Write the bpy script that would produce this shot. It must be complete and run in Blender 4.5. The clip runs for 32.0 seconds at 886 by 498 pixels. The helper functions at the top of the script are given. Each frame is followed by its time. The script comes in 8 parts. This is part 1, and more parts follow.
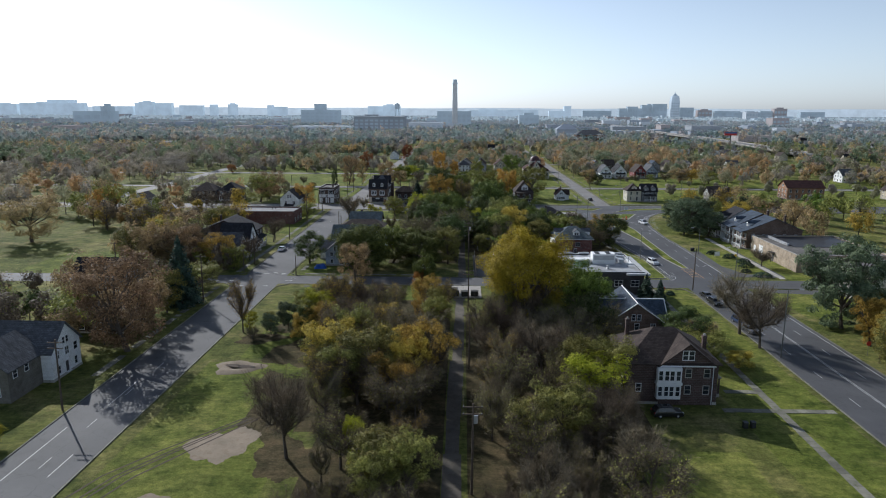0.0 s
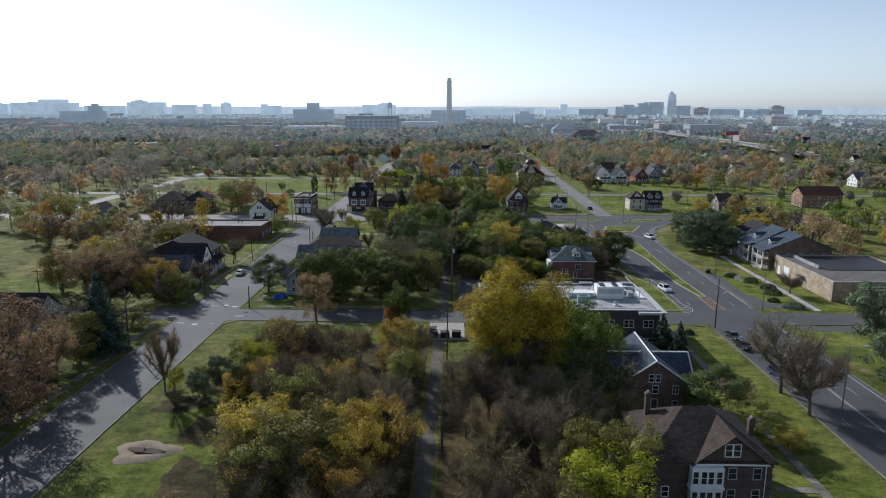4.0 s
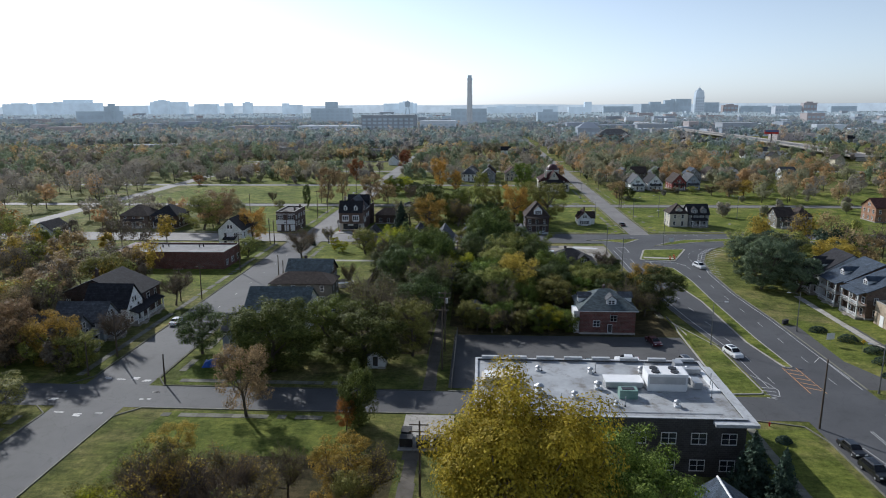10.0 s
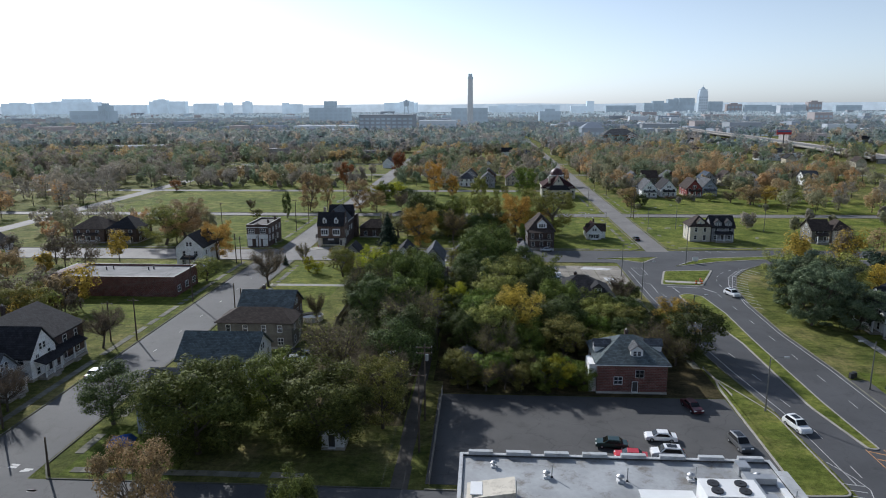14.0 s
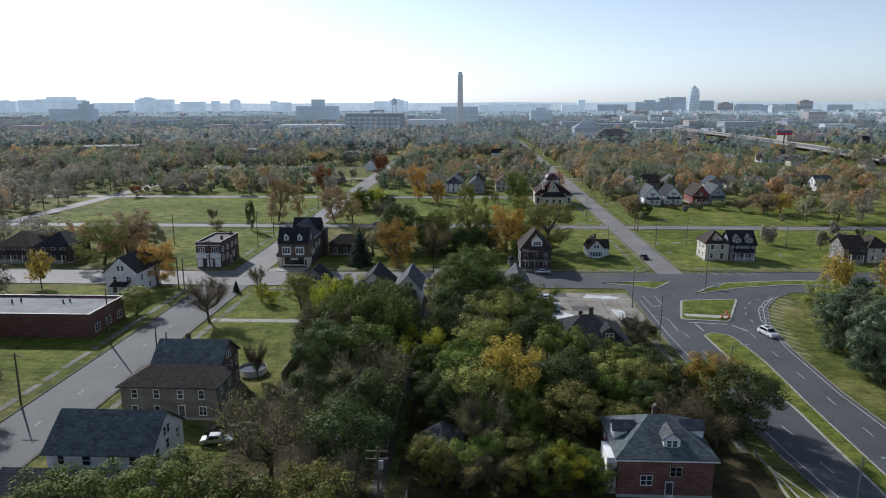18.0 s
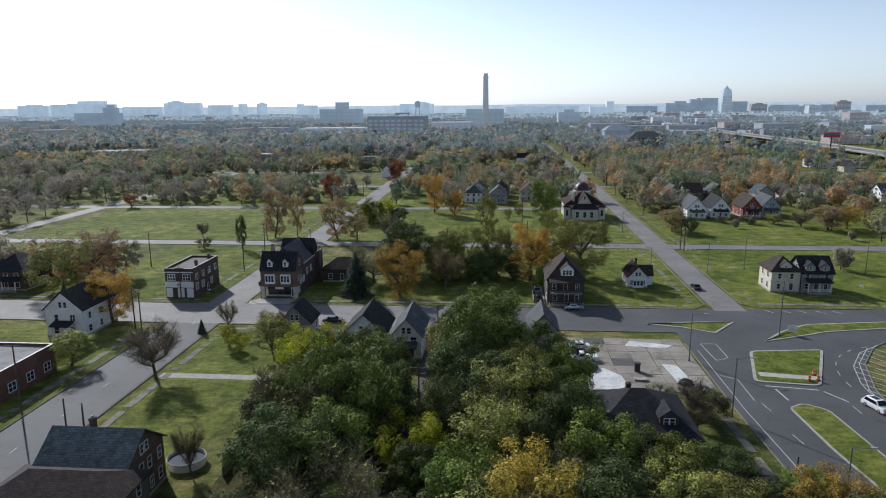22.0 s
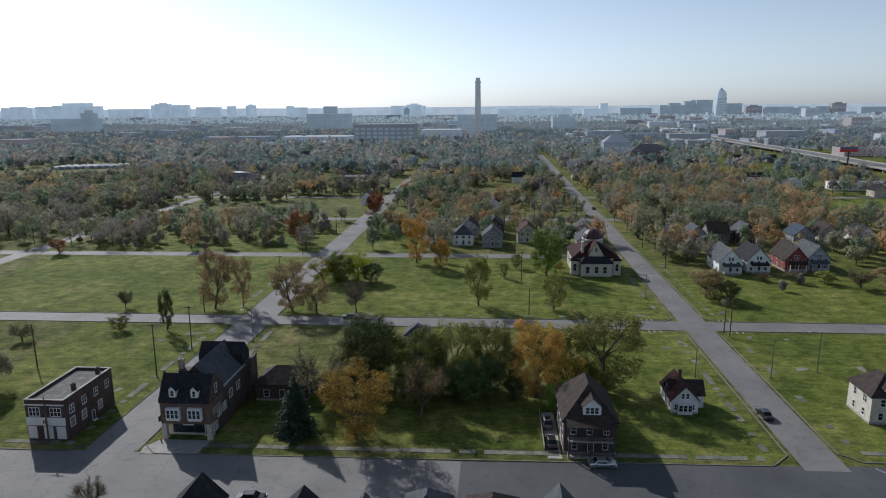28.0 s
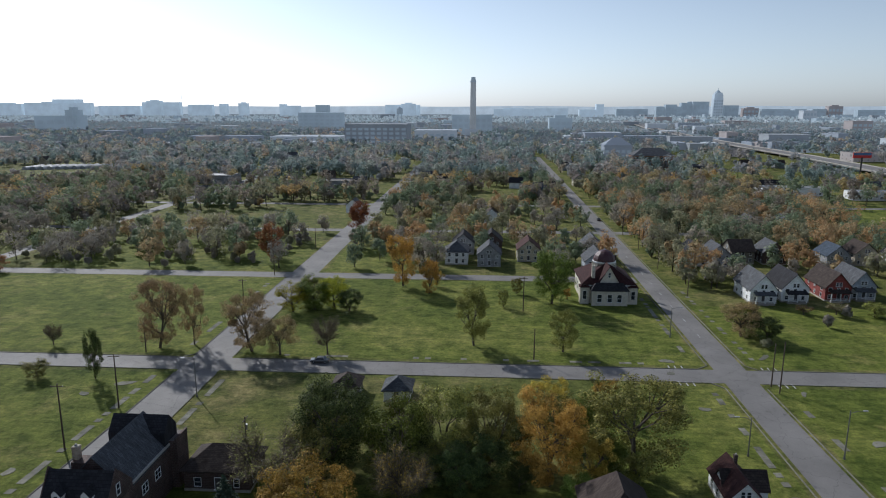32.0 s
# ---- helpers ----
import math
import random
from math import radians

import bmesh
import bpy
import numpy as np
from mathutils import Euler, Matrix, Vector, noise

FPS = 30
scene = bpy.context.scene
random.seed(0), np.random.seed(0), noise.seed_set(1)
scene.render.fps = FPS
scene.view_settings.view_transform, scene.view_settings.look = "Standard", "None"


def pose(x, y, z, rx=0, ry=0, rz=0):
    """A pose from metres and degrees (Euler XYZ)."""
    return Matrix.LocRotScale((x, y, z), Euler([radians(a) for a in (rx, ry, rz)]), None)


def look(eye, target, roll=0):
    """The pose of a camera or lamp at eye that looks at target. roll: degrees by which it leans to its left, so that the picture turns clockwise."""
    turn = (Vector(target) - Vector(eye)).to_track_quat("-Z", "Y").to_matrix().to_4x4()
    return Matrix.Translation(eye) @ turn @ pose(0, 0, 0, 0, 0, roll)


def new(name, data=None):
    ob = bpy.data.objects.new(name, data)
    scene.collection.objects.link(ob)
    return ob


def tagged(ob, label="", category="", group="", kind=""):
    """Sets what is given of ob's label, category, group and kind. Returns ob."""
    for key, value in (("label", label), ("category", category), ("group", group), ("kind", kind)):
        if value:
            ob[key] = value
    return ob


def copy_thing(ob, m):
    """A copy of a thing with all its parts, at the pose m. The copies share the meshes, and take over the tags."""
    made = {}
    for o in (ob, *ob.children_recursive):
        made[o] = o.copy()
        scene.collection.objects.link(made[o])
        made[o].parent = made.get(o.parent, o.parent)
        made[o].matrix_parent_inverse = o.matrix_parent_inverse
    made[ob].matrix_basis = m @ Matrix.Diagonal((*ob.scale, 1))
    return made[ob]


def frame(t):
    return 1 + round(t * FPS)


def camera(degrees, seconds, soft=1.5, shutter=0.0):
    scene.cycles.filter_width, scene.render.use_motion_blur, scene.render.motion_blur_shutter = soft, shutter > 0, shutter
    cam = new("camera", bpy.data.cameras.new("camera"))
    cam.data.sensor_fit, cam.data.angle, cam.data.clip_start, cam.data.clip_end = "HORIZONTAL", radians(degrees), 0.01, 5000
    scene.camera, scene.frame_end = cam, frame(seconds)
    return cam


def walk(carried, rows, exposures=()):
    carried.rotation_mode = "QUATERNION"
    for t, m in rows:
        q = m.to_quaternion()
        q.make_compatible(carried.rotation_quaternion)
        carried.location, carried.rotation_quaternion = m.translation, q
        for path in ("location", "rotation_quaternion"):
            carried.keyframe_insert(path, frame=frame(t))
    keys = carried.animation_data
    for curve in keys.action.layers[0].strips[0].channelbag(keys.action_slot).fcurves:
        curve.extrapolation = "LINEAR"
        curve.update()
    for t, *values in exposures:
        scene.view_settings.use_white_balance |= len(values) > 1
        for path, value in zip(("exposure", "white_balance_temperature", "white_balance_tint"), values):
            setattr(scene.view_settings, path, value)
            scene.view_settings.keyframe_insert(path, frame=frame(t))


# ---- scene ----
cam = camera(66.76, 32.0, soft=1.05)
PATH = [
    (0.0, pose(3.40, 6.60, 48.00, 78.21, -0.19, 1.69)),
    (0.5, pose(3.83, 10.59, 48.73, 78.24, -0.16, 1.68)),
    (1.0, pose(4.22, 14.20, 49.15, 78.24, -0.12, 1.66)),
    (1.5, pose(4.57, 17.58, 49.27, 78.23, -0.10, 1.64)),
    (2.0, pose(4.99, 21.14, 49.19, 78.20, -0.07, 1.61)),
    (2.5, pose(5.57, 24.77, 49.23, 78.17, -0.06, 1.55)),
    (3.0, pose(6.09, 28.45, 49.29, 78.14, -0.07, 1.47)),
    (3.5, pose(6.61, 32.18, 49.37, 78.11, -0.05, 1.34)),
    (5.5, pose(8.75, 48.30, 49.50, 78.03, 0.25, 2.15)),
    (6.0, pose(9.25, 52.30, 49.60, 78.03, 0.27, 3.00)),
    (6.5, pose(9.70, 56.40, 49.70, 78.02, 0.26, 3.38)),
    (7.0, pose(10.20, 60.45, 49.85, 78.01, 0.24, 3.32)),
    (7.5, pose(10.68, 64.30, 49.90, 77.98, 0.20, 3.26)),
    (8.0, pose(11.15, 68.15, 49.93, 77.98, 0.18, 3.20)),
    (8.5, pose(11.58, 72.08, 49.96, 77.94, 0.17, 3.12)),
    (9.0, pose(12.00, 76.02, 50.00, 77.92, 0.17, 3.07)),
    (9.5, pose(12.41, 80.02, 49.99, 77.92, 0.19, 3.10)),
    (10.0, pose(12.79, 84.06, 49.98, 77.93, 0.26, 3.28)),
    (10.5, pose(13.12, 87.99, 50.01, 77.95, 0.31, 3.54)),
    (11.0, pose(13.40, 91.89, 50.04, 77.95, 0.32, 3.71)),
    (11.5, pose(13.62, 95.83, 50.06, 77.95, 0.31, 3.65)),
    (12.0, pose(13.87, 99.72, 50.07, 77.93, 0.32, 3.59)),
    (12.5, pose(14.10, 103.66, 50.10, 77.90, 0.32, 3.56)),
    (13.0, pose(14.27, 107.73, 50.11, 77.88, 0.30, 3.51)),
    (13.5, pose(14.40, 111.78, 50.08, 77.87, 0.29, 3.48)),
    (14.0, pose(14.56, 115.85, 50.02, 77.87, 0.29, 3.42)),
    (14.5, pose(14.79, 120.10, 49.89, 77.87, 0.29, 3.39)),
    (16.5, pose(15.61, 136.59, 49.82, 77.80, 0.33, 2.95)),
    (17.0, pose(15.81, 140.65, 49.95, 77.78, 0.27, 2.85)),
    (17.5, pose(15.95, 144.64, 50.05, 77.76, 0.23, 2.75)),
    (18.0, pose(15.99, 148.49, 50.13, 77.75, 0.18, 2.66)),
    (18.5, pose(15.91, 152.20, 50.24, 77.74, 0.13, 2.57)),
    (19.0, pose(15.93, 156.12, 50.37, 77.74, 0.10, 2.64)),
    (19.5, pose(16.17, 160.45, 50.46, 77.74, 0.10, 2.99)),
    (20.0, pose(16.45, 164.82, 50.48, 77.75, 0.13, 3.54)),
    (20.5, pose(16.80, 169.11, 50.41, 77.80, 0.19, 4.11)),
    (21.0, pose(17.33, 173.59, 50.26, 77.86, 0.30, 4.67)),
    (21.5, pose(17.89, 178.26, 50.02, 77.91, 0.42, 4.93)),
    (22.0, pose(18.27, 182.92, 49.77, 77.96, 0.46, 4.89)),
    (22.5, pose(18.44, 187.44, 49.56, 77.97, 0.43, 4.81)),
    (23.0, pose(18.51, 191.80, 49.48, 77.98, 0.40, 4.76)),
    (23.5, pose(18.48, 195.91, 49.62, 77.97, 0.43, 4.71)),
    (24.0, pose(18.31, 199.81, 50.14, 77.97, 0.47, 4.64)),
    (24.5, pose(18.10, 203.80, 51.12, 77.97, 0.49, 4.62)),
    (25.0, pose(17.89, 208.10, 52.47, 77.97, 0.50, 4.54)),
    (25.5, pose(17.65, 212.64, 53.96, 77.96, 0.53, 4.45)),
    (27.5, pose(17.51, 233.17, 61.08, 77.89, 0.49, 4.28)),
    (28.0, pose(17.44, 237.47, 61.54, 77.94, 0.51, 4.26)),
    (28.5, pose(17.51, 241.68, 61.74, 77.95, 0.55, 4.21)),
    (29.0, pose(17.58, 245.91, 61.74, 77.93, 0.58, 4.16)),
    (29.5, pose(17.49, 250.28, 61.72, 77.92, 0.57, 4.09)),
    (30.0, pose(17.28, 254.70, 61.74, 77.91, 0.51, 4.01)),
    (30.5, pose(17.04, 259.10, 61.81, 77.89, 0.40, 3.99)),
    (31.0, pose(16.77, 263.39, 61.91, 77.88, 0.28, 3.92)),
    (31.5, pose(16.51, 267.50, 62.05, 77.88, 0.15, 3.89)),
    (32.0, pose(16.24, 271.46, 62.21, 77.89, 0.02, 3.85)),
]
walk(cam, PATH, [(0.0, 0.12, 5900, 10), (25.0, 0.15, 5900, 10), (28.0, -0.14, 5900, 10), (32.0, -0.16, 5900, 10)])

# ---- sky and sun ----
SUN_AZ, SUN_EL = 38.8, 30.0  # the sun stands ahead and to the west
world = bpy.data.worlds.new("world")
scene.world = world
world.use_nodes = True
wn = world.node_tree.nodes
sky = wn.new("ShaderNodeTexSky")
sky.sky_type = "NISHITA"
sky.sun_disc = False
sky.sun_elevation = radians(SUN_EL)
sky.sun_rotation = radians(-SUN_AZ)
sky.air_density, sky.dust_density, sky.ozone_density = 1.0, 0.6, 2.0
wn["Background"].inputs[1].default_value = 0.118
grey = wn.new("ShaderNodeRGBToBW")  # thin haze takes most of the colour out of the sky
pale = wn.new("ShaderNodeMix")
pale.data_type = "RGBA"
pale.inputs[0].default_value = 0.62
tint = wn.new("ShaderNodeMix")
tint.data_type, tint.blend_type = "RGBA", "MULTIPLY"
tint.inputs[0].default_value = 1.0
tint.inputs[7].default_value = (0.93, 1.0, 1.09, 1)
wl = world.node_tree.links
wl.new(sky.outputs[0], grey.inputs[0])
wl.new(sky.outputs[0], pale.inputs[6])
wl.new(grey.outputs[0], pale.inputs[7])
wl.new(pale.outputs[2], tint.inputs[6])
wl.new(tint.outputs[2], wn["Background"].inputs[0])
sun = new("sun", bpy.data.lights.new("sun", "SUN"))
sun.data.energy, sun.data.angle, sun.data.color = 4.3, radians(0.55), (1.0, 0.945, 0.865)
_a, _e = radians(SUN_AZ), radians(SUN_EL)
_d = Vector((-math.sin(_a) * math.cos(_e), math.cos(_a) * math.cos(_e), math.sin(_e)))
sun.matrix_world = look(_d * 200, (0, 0, 0))

# ---- materials ----
def nodes_of(name):
    m = bpy.data.materials.new(name)
    m.use_nodes = True
    nt = m.node_tree
    return m, nt, nt.nodes, nt.links, nt.nodes["Principled BSDF"]


def noise_node(nt, scale, detail=4.0, rough=0.6, vec=None):
    n = nt.nodes.new("ShaderNodeTexNoise")
    n.inputs["Scale"].default_value, n.inputs["Detail"].default_value = scale, detail
    n.inputs["Roughness"].default_value = rough
    nt.links.new(vec if vec is not None else position(nt), n.inputs["Vector"])
    return n.outputs["Fac"]


def position(nt):
    g = nt.nodes.get("where")
    if g is None:
        g = nt.nodes.new("ShaderNodeNewGeometry")
        g.name = "where"
    return g.outputs["Position"]


def ramp(nt, fac, *stops):
    r = nt.nodes.new("ShaderNodeValToRGB")
    while len(r.color_ramp.elements) < len(stops):
        r.color_ramp.elements.new(0.5)
    for e, (p, c) in zip(r.color_ramp.elements, stops):
        e.position, e.color = p, (*c, 1)
    nt.links.new(fac, r.inputs[0])
    return r.outputs[0]


def mixc(nt, fac, a, b, mode="MIX"):
    m = nt.nodes.new("ShaderNodeMix")
    m.data_type, m.blend_type = "RGBA", mode
    for sock, v in ((0, fac), (6, a), (7, b)):
        if isinstance(v, (int, float)):
            m.inputs[sock].default_value = v
        elif isinstance(v, tuple):
            m.inputs[sock].default_value = (*v, 1)
        else:
            nt.links.new(v, m.inputs[sock])
    return m.outputs[2]


def maths(nt, op, a, b):
    m = nt.nodes.new("ShaderNodeMath")
    m.operation = op
    for i, v in enumerate((a, b)):
        if isinstance(v, (int, float)):
            m.inputs[i].default_value = v
        else:
            nt.links.new(v, m.inputs[i])
    return m.outputs[0]


def bump(nt, b, fac, strength, dist):
    n = nt.nodes.new("ShaderNodeBump")
    n.inputs["Strength"].default_value, n.inputs["Distance"].default_value = strength, dist
    nt.links.new(fac, n.inputs["Height"])
    nt.links.new(n.outputs[0], b.inputs["Normal"])


def shade(c, k):
    return tuple(min(1.0, v * k) for v in c)


def surface(name, base, rough=0.8, big=0.25, fine=6.0, vary=0.25, stain=None, metal=0.0, relief=0.02, rand=0.0):
    """A worn surface: colour that varies at two scales, with stains and fine relief."""
    m, nt, n, l, b = nodes_of(name)
    lo = noise_node(nt, big, 5)
    hi = noise_node(nt, fine, 6, 0.7)
    c = ramp(nt, lo, (0.3, shade(base, 1 - vary)), (0.7, shade(base, 1 + vary)))
    c = mixc(nt, maths(nt, "MULTIPLY", hi, 0.5), c, shade(base, 1 - 1.6 * vary))
    if stain:
        s = ramp(nt, noise_node(nt, big * 2.7, 6, 0.7), (0.52, (0, 0, 0)), (0.68, (1, 1, 1)))
        c = mixc(nt, s, c, stain)
    if rand:
        o = n.new("ShaderNodeObjectInfo")
        k = maths(nt, "ADD", maths(nt, "MULTIPLY", o.outputs["Random"], 2 * rand), 1 - rand)
        hs = n.new("ShaderNodeHueSaturation")
        l.new(k, hs.inputs["Value"])
        l.new(c, hs.inputs["Color"])
        c = hs.outputs[0]
    l.new(c, b.inputs["Base Color"])
    b.inputs["Roughness"].default_value, b.inputs["Metallic"].default_value = rough, metal
    if relief:
        bump(nt, b, hi, 0.5, relief)
    return m


def courses(name, base, joint, height, width, rough=0.85, vary=0.2, grime=0.6):
    """Brick or siding laid in courses, by world height."""
    m, nt, n, l, b = nodes_of(name)
    sep = n.new("ShaderNodeSeparateXYZ")
    l.new(position(nt), sep.inputs[0])
    comb = n.new("ShaderNodeCombineXYZ")
    l.new(maths(nt, "ADD", sep.outputs[0], sep.outputs[1]), comb.inputs[0])
    l.new(sep.outputs[2], comb.inputs[1])
    t = n.new("ShaderNodeTexBrick")
    t.inputs["Scale"].default_value = 1.0
    t.inputs["Row Height"].default_value, t.inputs["Brick Width"].default_value = height, width
    t.inputs["Mortar Size"].default_value = height * 0.07
    t.inputs["Color1"].default_value = (*shade(base, 1 - vary), 1)
    t.inputs["Color2"].default_value = (*shade(base, 1 + vary), 1)
    t.inputs["Mortar"].default_value = (*joint, 1)
    l.new(comb.outputs[0], t.inputs["Vector"])
    dirt = ramp(nt, noise_node(nt, 0.5, 6, 0.7), (0.35, (grime, grime * 0.97, grime * 0.92)), (0.65, (1.08, 1.08, 1.08)))
    l.new(mixc(nt, 1.0, t.outputs[0], dirt, "MULTIPLY"), b.inputs["Base Color"])
    b.inputs["Roughness"].default_value = rough
    bump(nt, b, t.outputs["Fac"], -0.4, 0.01)
    return m


def leaf(name, a, b_, trans=0.14, rand=0.25, even=False):
    """Leaves: thin, some light goes through; tint varies from tree to tree and clump to clump."""
    m, nt, n, l, b = nodes_of(name)
    g = n.new("ShaderNodeNewGeometry")
    o = n.new("ShaderNodeObjectInfo")
    c = mixc(nt, g.outputs["Random Per Island"], a, b_)
    low = ramp(nt, noise_node(nt, 0.06 if even else 0.5, 4, 0.7), *(((0.35, (0.84, 0.85, 0.86)), (0.65, (1.14, 1.13, 1.1))) if even else ((0.35, (0.55, 0.57, 0.6)), (0.65, (1.4, 1.38, 1.3)))))
    c = mixc(nt, 1.0, c, low, "MULTIPLY")
    hs = n.new("ShaderNodeHueSaturation")
    l.new(maths(nt, "ADD", maths(nt, "MULTIPLY", o.outputs["Random"], 2 * rand), 1 - rand), hs.inputs["Value"])
    l.new(maths(nt, "ADD", maths(nt, "MULTIPLY", o.outputs["Random"], 0.035), 0.4875), hs.inputs["Hue"])
    l.new(c, hs.inputs["Color"])
    l.new(hs.outputs[0], b.inputs["Base Color"])
    b.inputs["Roughness"].default_value = 0.65
    b.inputs["Specular IOR Level"].default_value = 0.08
    tr = n.new("ShaderNodeBsdfTranslucent")
    l.new(hs.outputs[0], tr.inputs["Color"])
    mx = n.new("ShaderNodeMixShader")
    mx.inputs[0].default_value = trans
    l.new(b.outputs[0], mx.inputs[1])
    l.new(tr.outputs[0], mx.inputs[2])
    l.new(mx.outputs[0], n["Material Output"].inputs[0])
    return m


def meadow(name, greens, dry, soil, dryness=0.5):
    """Mown and half-wild grass, with dry streaks, worn soil and small tufts."""
    m, nt, n, l, b = nodes_of(name)
    c = ramp(nt, noise_node(nt, 0.035, 6, 0.65), (0.3, greens[0]), (0.5, greens[1]), (0.72, greens[2]))
    d = ramp(nt, noise_node(nt, 0.06, 8, 0.7), (dryness, (0, 0, 0)), (dryness + 0.16, (1, 1, 1)))
    c = mixc(nt, maths(nt, "MULTIPLY", d, 0.75), c, dry)
    s = ramp(nt, noise_node(nt, 0.11, 8, 0.75), (0.66, (0, 0, 0)), (0.76, (1, 1, 1)))
    c = mixc(nt, maths(nt, "MULTIPLY", s, 0.7), c, soil)
    st = n.new("ShaderNodeMapping")
    st.inputs["Scale"].default_value = (0.16, 0.8, 1.0)
    st.inputs["Rotation"].default_value = (0.0, 0.0, 0.7)
    l.new(position(nt), st.inputs["Vector"])
    streak = ramp(nt, noise_node(nt, 1.0, 5, 0.7, st.outputs[0]), (0.35, (0.6, 0.62, 0.6)), (0.65, (1.32, 1.28, 1.2)))
    c = mixc(nt, 0.55, c, mixc(nt, 1.0, c, streak, "MULTIPLY"))
    f = ramp(nt, noise_node(nt, 1.1, 9, 0.88), (0.36, (0.52, 0.54, 0.5)), (0.64, (1.34, 1.32, 1.28)))
    c = mixc(nt, 1.0, c, f, "MULTIPLY")
    pt = ramp(nt, noise_node(nt, 0.22, 6, 0.75), (0.37, (0.52, 0.6, 0.52)), (0.63, (1.38, 1.32, 1.28)))
    c = mixc(nt, 1.0, c, pt, "MULTIPLY")
    l.new(c, b.inputs["Base Color"])
    b.inputs["Roughness"].default_value = 0.9
    b.inputs["Specular IOR Level"].default_value = 0.06
    bump(nt, b, noise_node(nt, 2.5, 8, 0.8), 1.0, 0.28)
    return m


M_GROUND = meadow("rough_grass", ((0.082, 0.102, 0.03), (0.135, 0.15, 0.044), (0.2, 0.192, 0.072)), (0.26, 0.22, 0.11), (0.15, 0.115, 0.08), 0.49)
M_LAWN = meadow("lawn_grass", ((0.092, 0.125, 0.027), (0.15, 0.176, 0.041), (0.228, 0.232, 0.072)), (0.29, 0.255, 0.105), (0.16, 0.12, 0.07), 0.55)
M_SCRUBFLOOR = meadow("leaf_littered_soil", ((0.058, 0.054, 0.028), (0.085, 0.07, 0.04), (0.07, 0.072, 0.026)), (0.12, 0.092, 0.056), (0.10, 0.078, 0.058), 0.45)
M_DIRT = surface("bare_sandy_soil", (0.255, 0.205, 0.145), 0.95, 0.3, 3.0, 0.25, (0.18, 0.13, 0.085), relief=0.08)


def asphalt(name, base, crack=0.5):
    m, nt, n, l, b = nodes_of(name)
    c = ramp(nt, noise_node(nt, 0.08, 6, 0.6), (0.3, shade(base, 0.8)), (0.7, shade(base, 1.2)))
    st = ramp(nt, noise_node(nt, 0.35, 8, 0.7), (0.55, (1, 1, 1)), (0.72, (0.72, 0.71, 0.7)))
    c = mixc(nt, 1.0, c, st, "MULTIPLY")
    v = n.new("ShaderNodeTexVoronoi")
    v.feature = "DISTANCE_TO_EDGE"
    v.inputs["Scale"].default_value = 0.16
    wob = n.new("ShaderNodeVectorMath")
    wob.operation = "ADD"
    l.new(position(nt), wob.inputs[0])
    nz = n.new("ShaderNodeTexNoise")
    nz.inputs["Scale"].default_value, nz.inputs["Detail"].default_value = 0.4, 6
    l.new(position(nt), nz.inputs["Vector"])
    sc = n.new("ShaderNodeVectorMath")
    sc.operation = "SCALE"
    sc.inputs["Scale"].default_value = 3.0
    l.new(nz.outputs["Color"], sc.inputs[0])
    l.new(sc.outputs[0], wob.inputs[1])
    l.new(wob.outputs[0], v.inputs["Vector"])
    k = ramp(nt, v.outputs["Distance"], (0.0, (0.5, 0.5, 0.5)), (0.012, (1, 1, 1)))
    c = mixc(nt, crack, c, mixc(nt, 1.0, c, k, "MULTIPLY"))
    g = ramp(nt, noise_node(nt, 14, 4, 0.8), (0.3, (0.85, 0.85, 0.85)), (0.7, (1.15, 1.15, 1.15)))
    l.new(mixc(nt, 1.0, c, g, "MULTIPLY"), b.inputs["Base Color"])
    b.inputs["Roughness"].default_value = 0.8
    b.inputs["Specular IOR Level"].default_value = 0.35
    bump(nt, b, noise_node(nt, 30, 3), 0.25, 0.01)
    return m


M_ROAD = asphalt("aged_grey_asphalt", (0.08, 0.08, 0.082))
M_ROAD_OLD = asphalt("bleached_old_asphalt", (0.185, 0.175, 0.165), 0.8)
M_ROAD_NEW = asphalt("dark_asphalt", (0.074, 0.075, 0.079), 0.35)
M_LOT = asphalt("patched_lot_asphalt", (0.085, 0.083, 0.082), 0.7)
M_OLDSLAB = surface("mossy_old_slab", (0.185, 0.178, 0.14), 0.95, 0.5, 4, 0.3, (0.10, 0.105, 0.05), rand=0.3)
M_CONC = surface("weathered_concrete", (0.40, 0.38, 0.34), 0.9, 0.4, 5, 0.2, (0.22, 0.20, 0.17), rand=0.12)
M_SLAB = surface("stained_concrete_slab", (0.29, 0.262, 0.22), 0.9, 0.12, 3, 0.35, (0.12, 0.105, 0.08), rand=0.1)
M_PAINT = surface("worn_white_road_paint", (0.46, 0.46, 0.45), 0.7, 0.8, 9, 0.15, (0.30, 0.29, 0.28), relief=0)
M_YPAINT = surface("worn_orange_road_paint", (0.60, 0.30, 0.10), 0.7, 0.8, 9, 0.2, (0.25, 0.2, 0.15), relief=0)
M_BRICK_RED = courses("red_brick", (0.17, 0.06, 0.046), (0.25, 0.22, 0.2), 0.3, 0.6)
M_BRICK_DARK = courses("dark_brown_brick", (0.082, 0.048, 0.04), (0.16, 0.14, 0.125), 0.3, 0.6)
M_BRICK_GREY = courses("dark_grey_brick", (0.062, 0.06, 0.062), (0.11, 0.105, 0.1), 0.3, 0.6)
M_BRICK_BROWN = courses("brown_brick", (0.15, 0.092, 0.066), (0.26, 0.22, 0.18), 0.3, 0.6)
M_BRICK_TAN = courses("tan_brick", (0.42, 0.33, 0.235), (0.4, 0.36, 0.3), 0.3, 0.6)
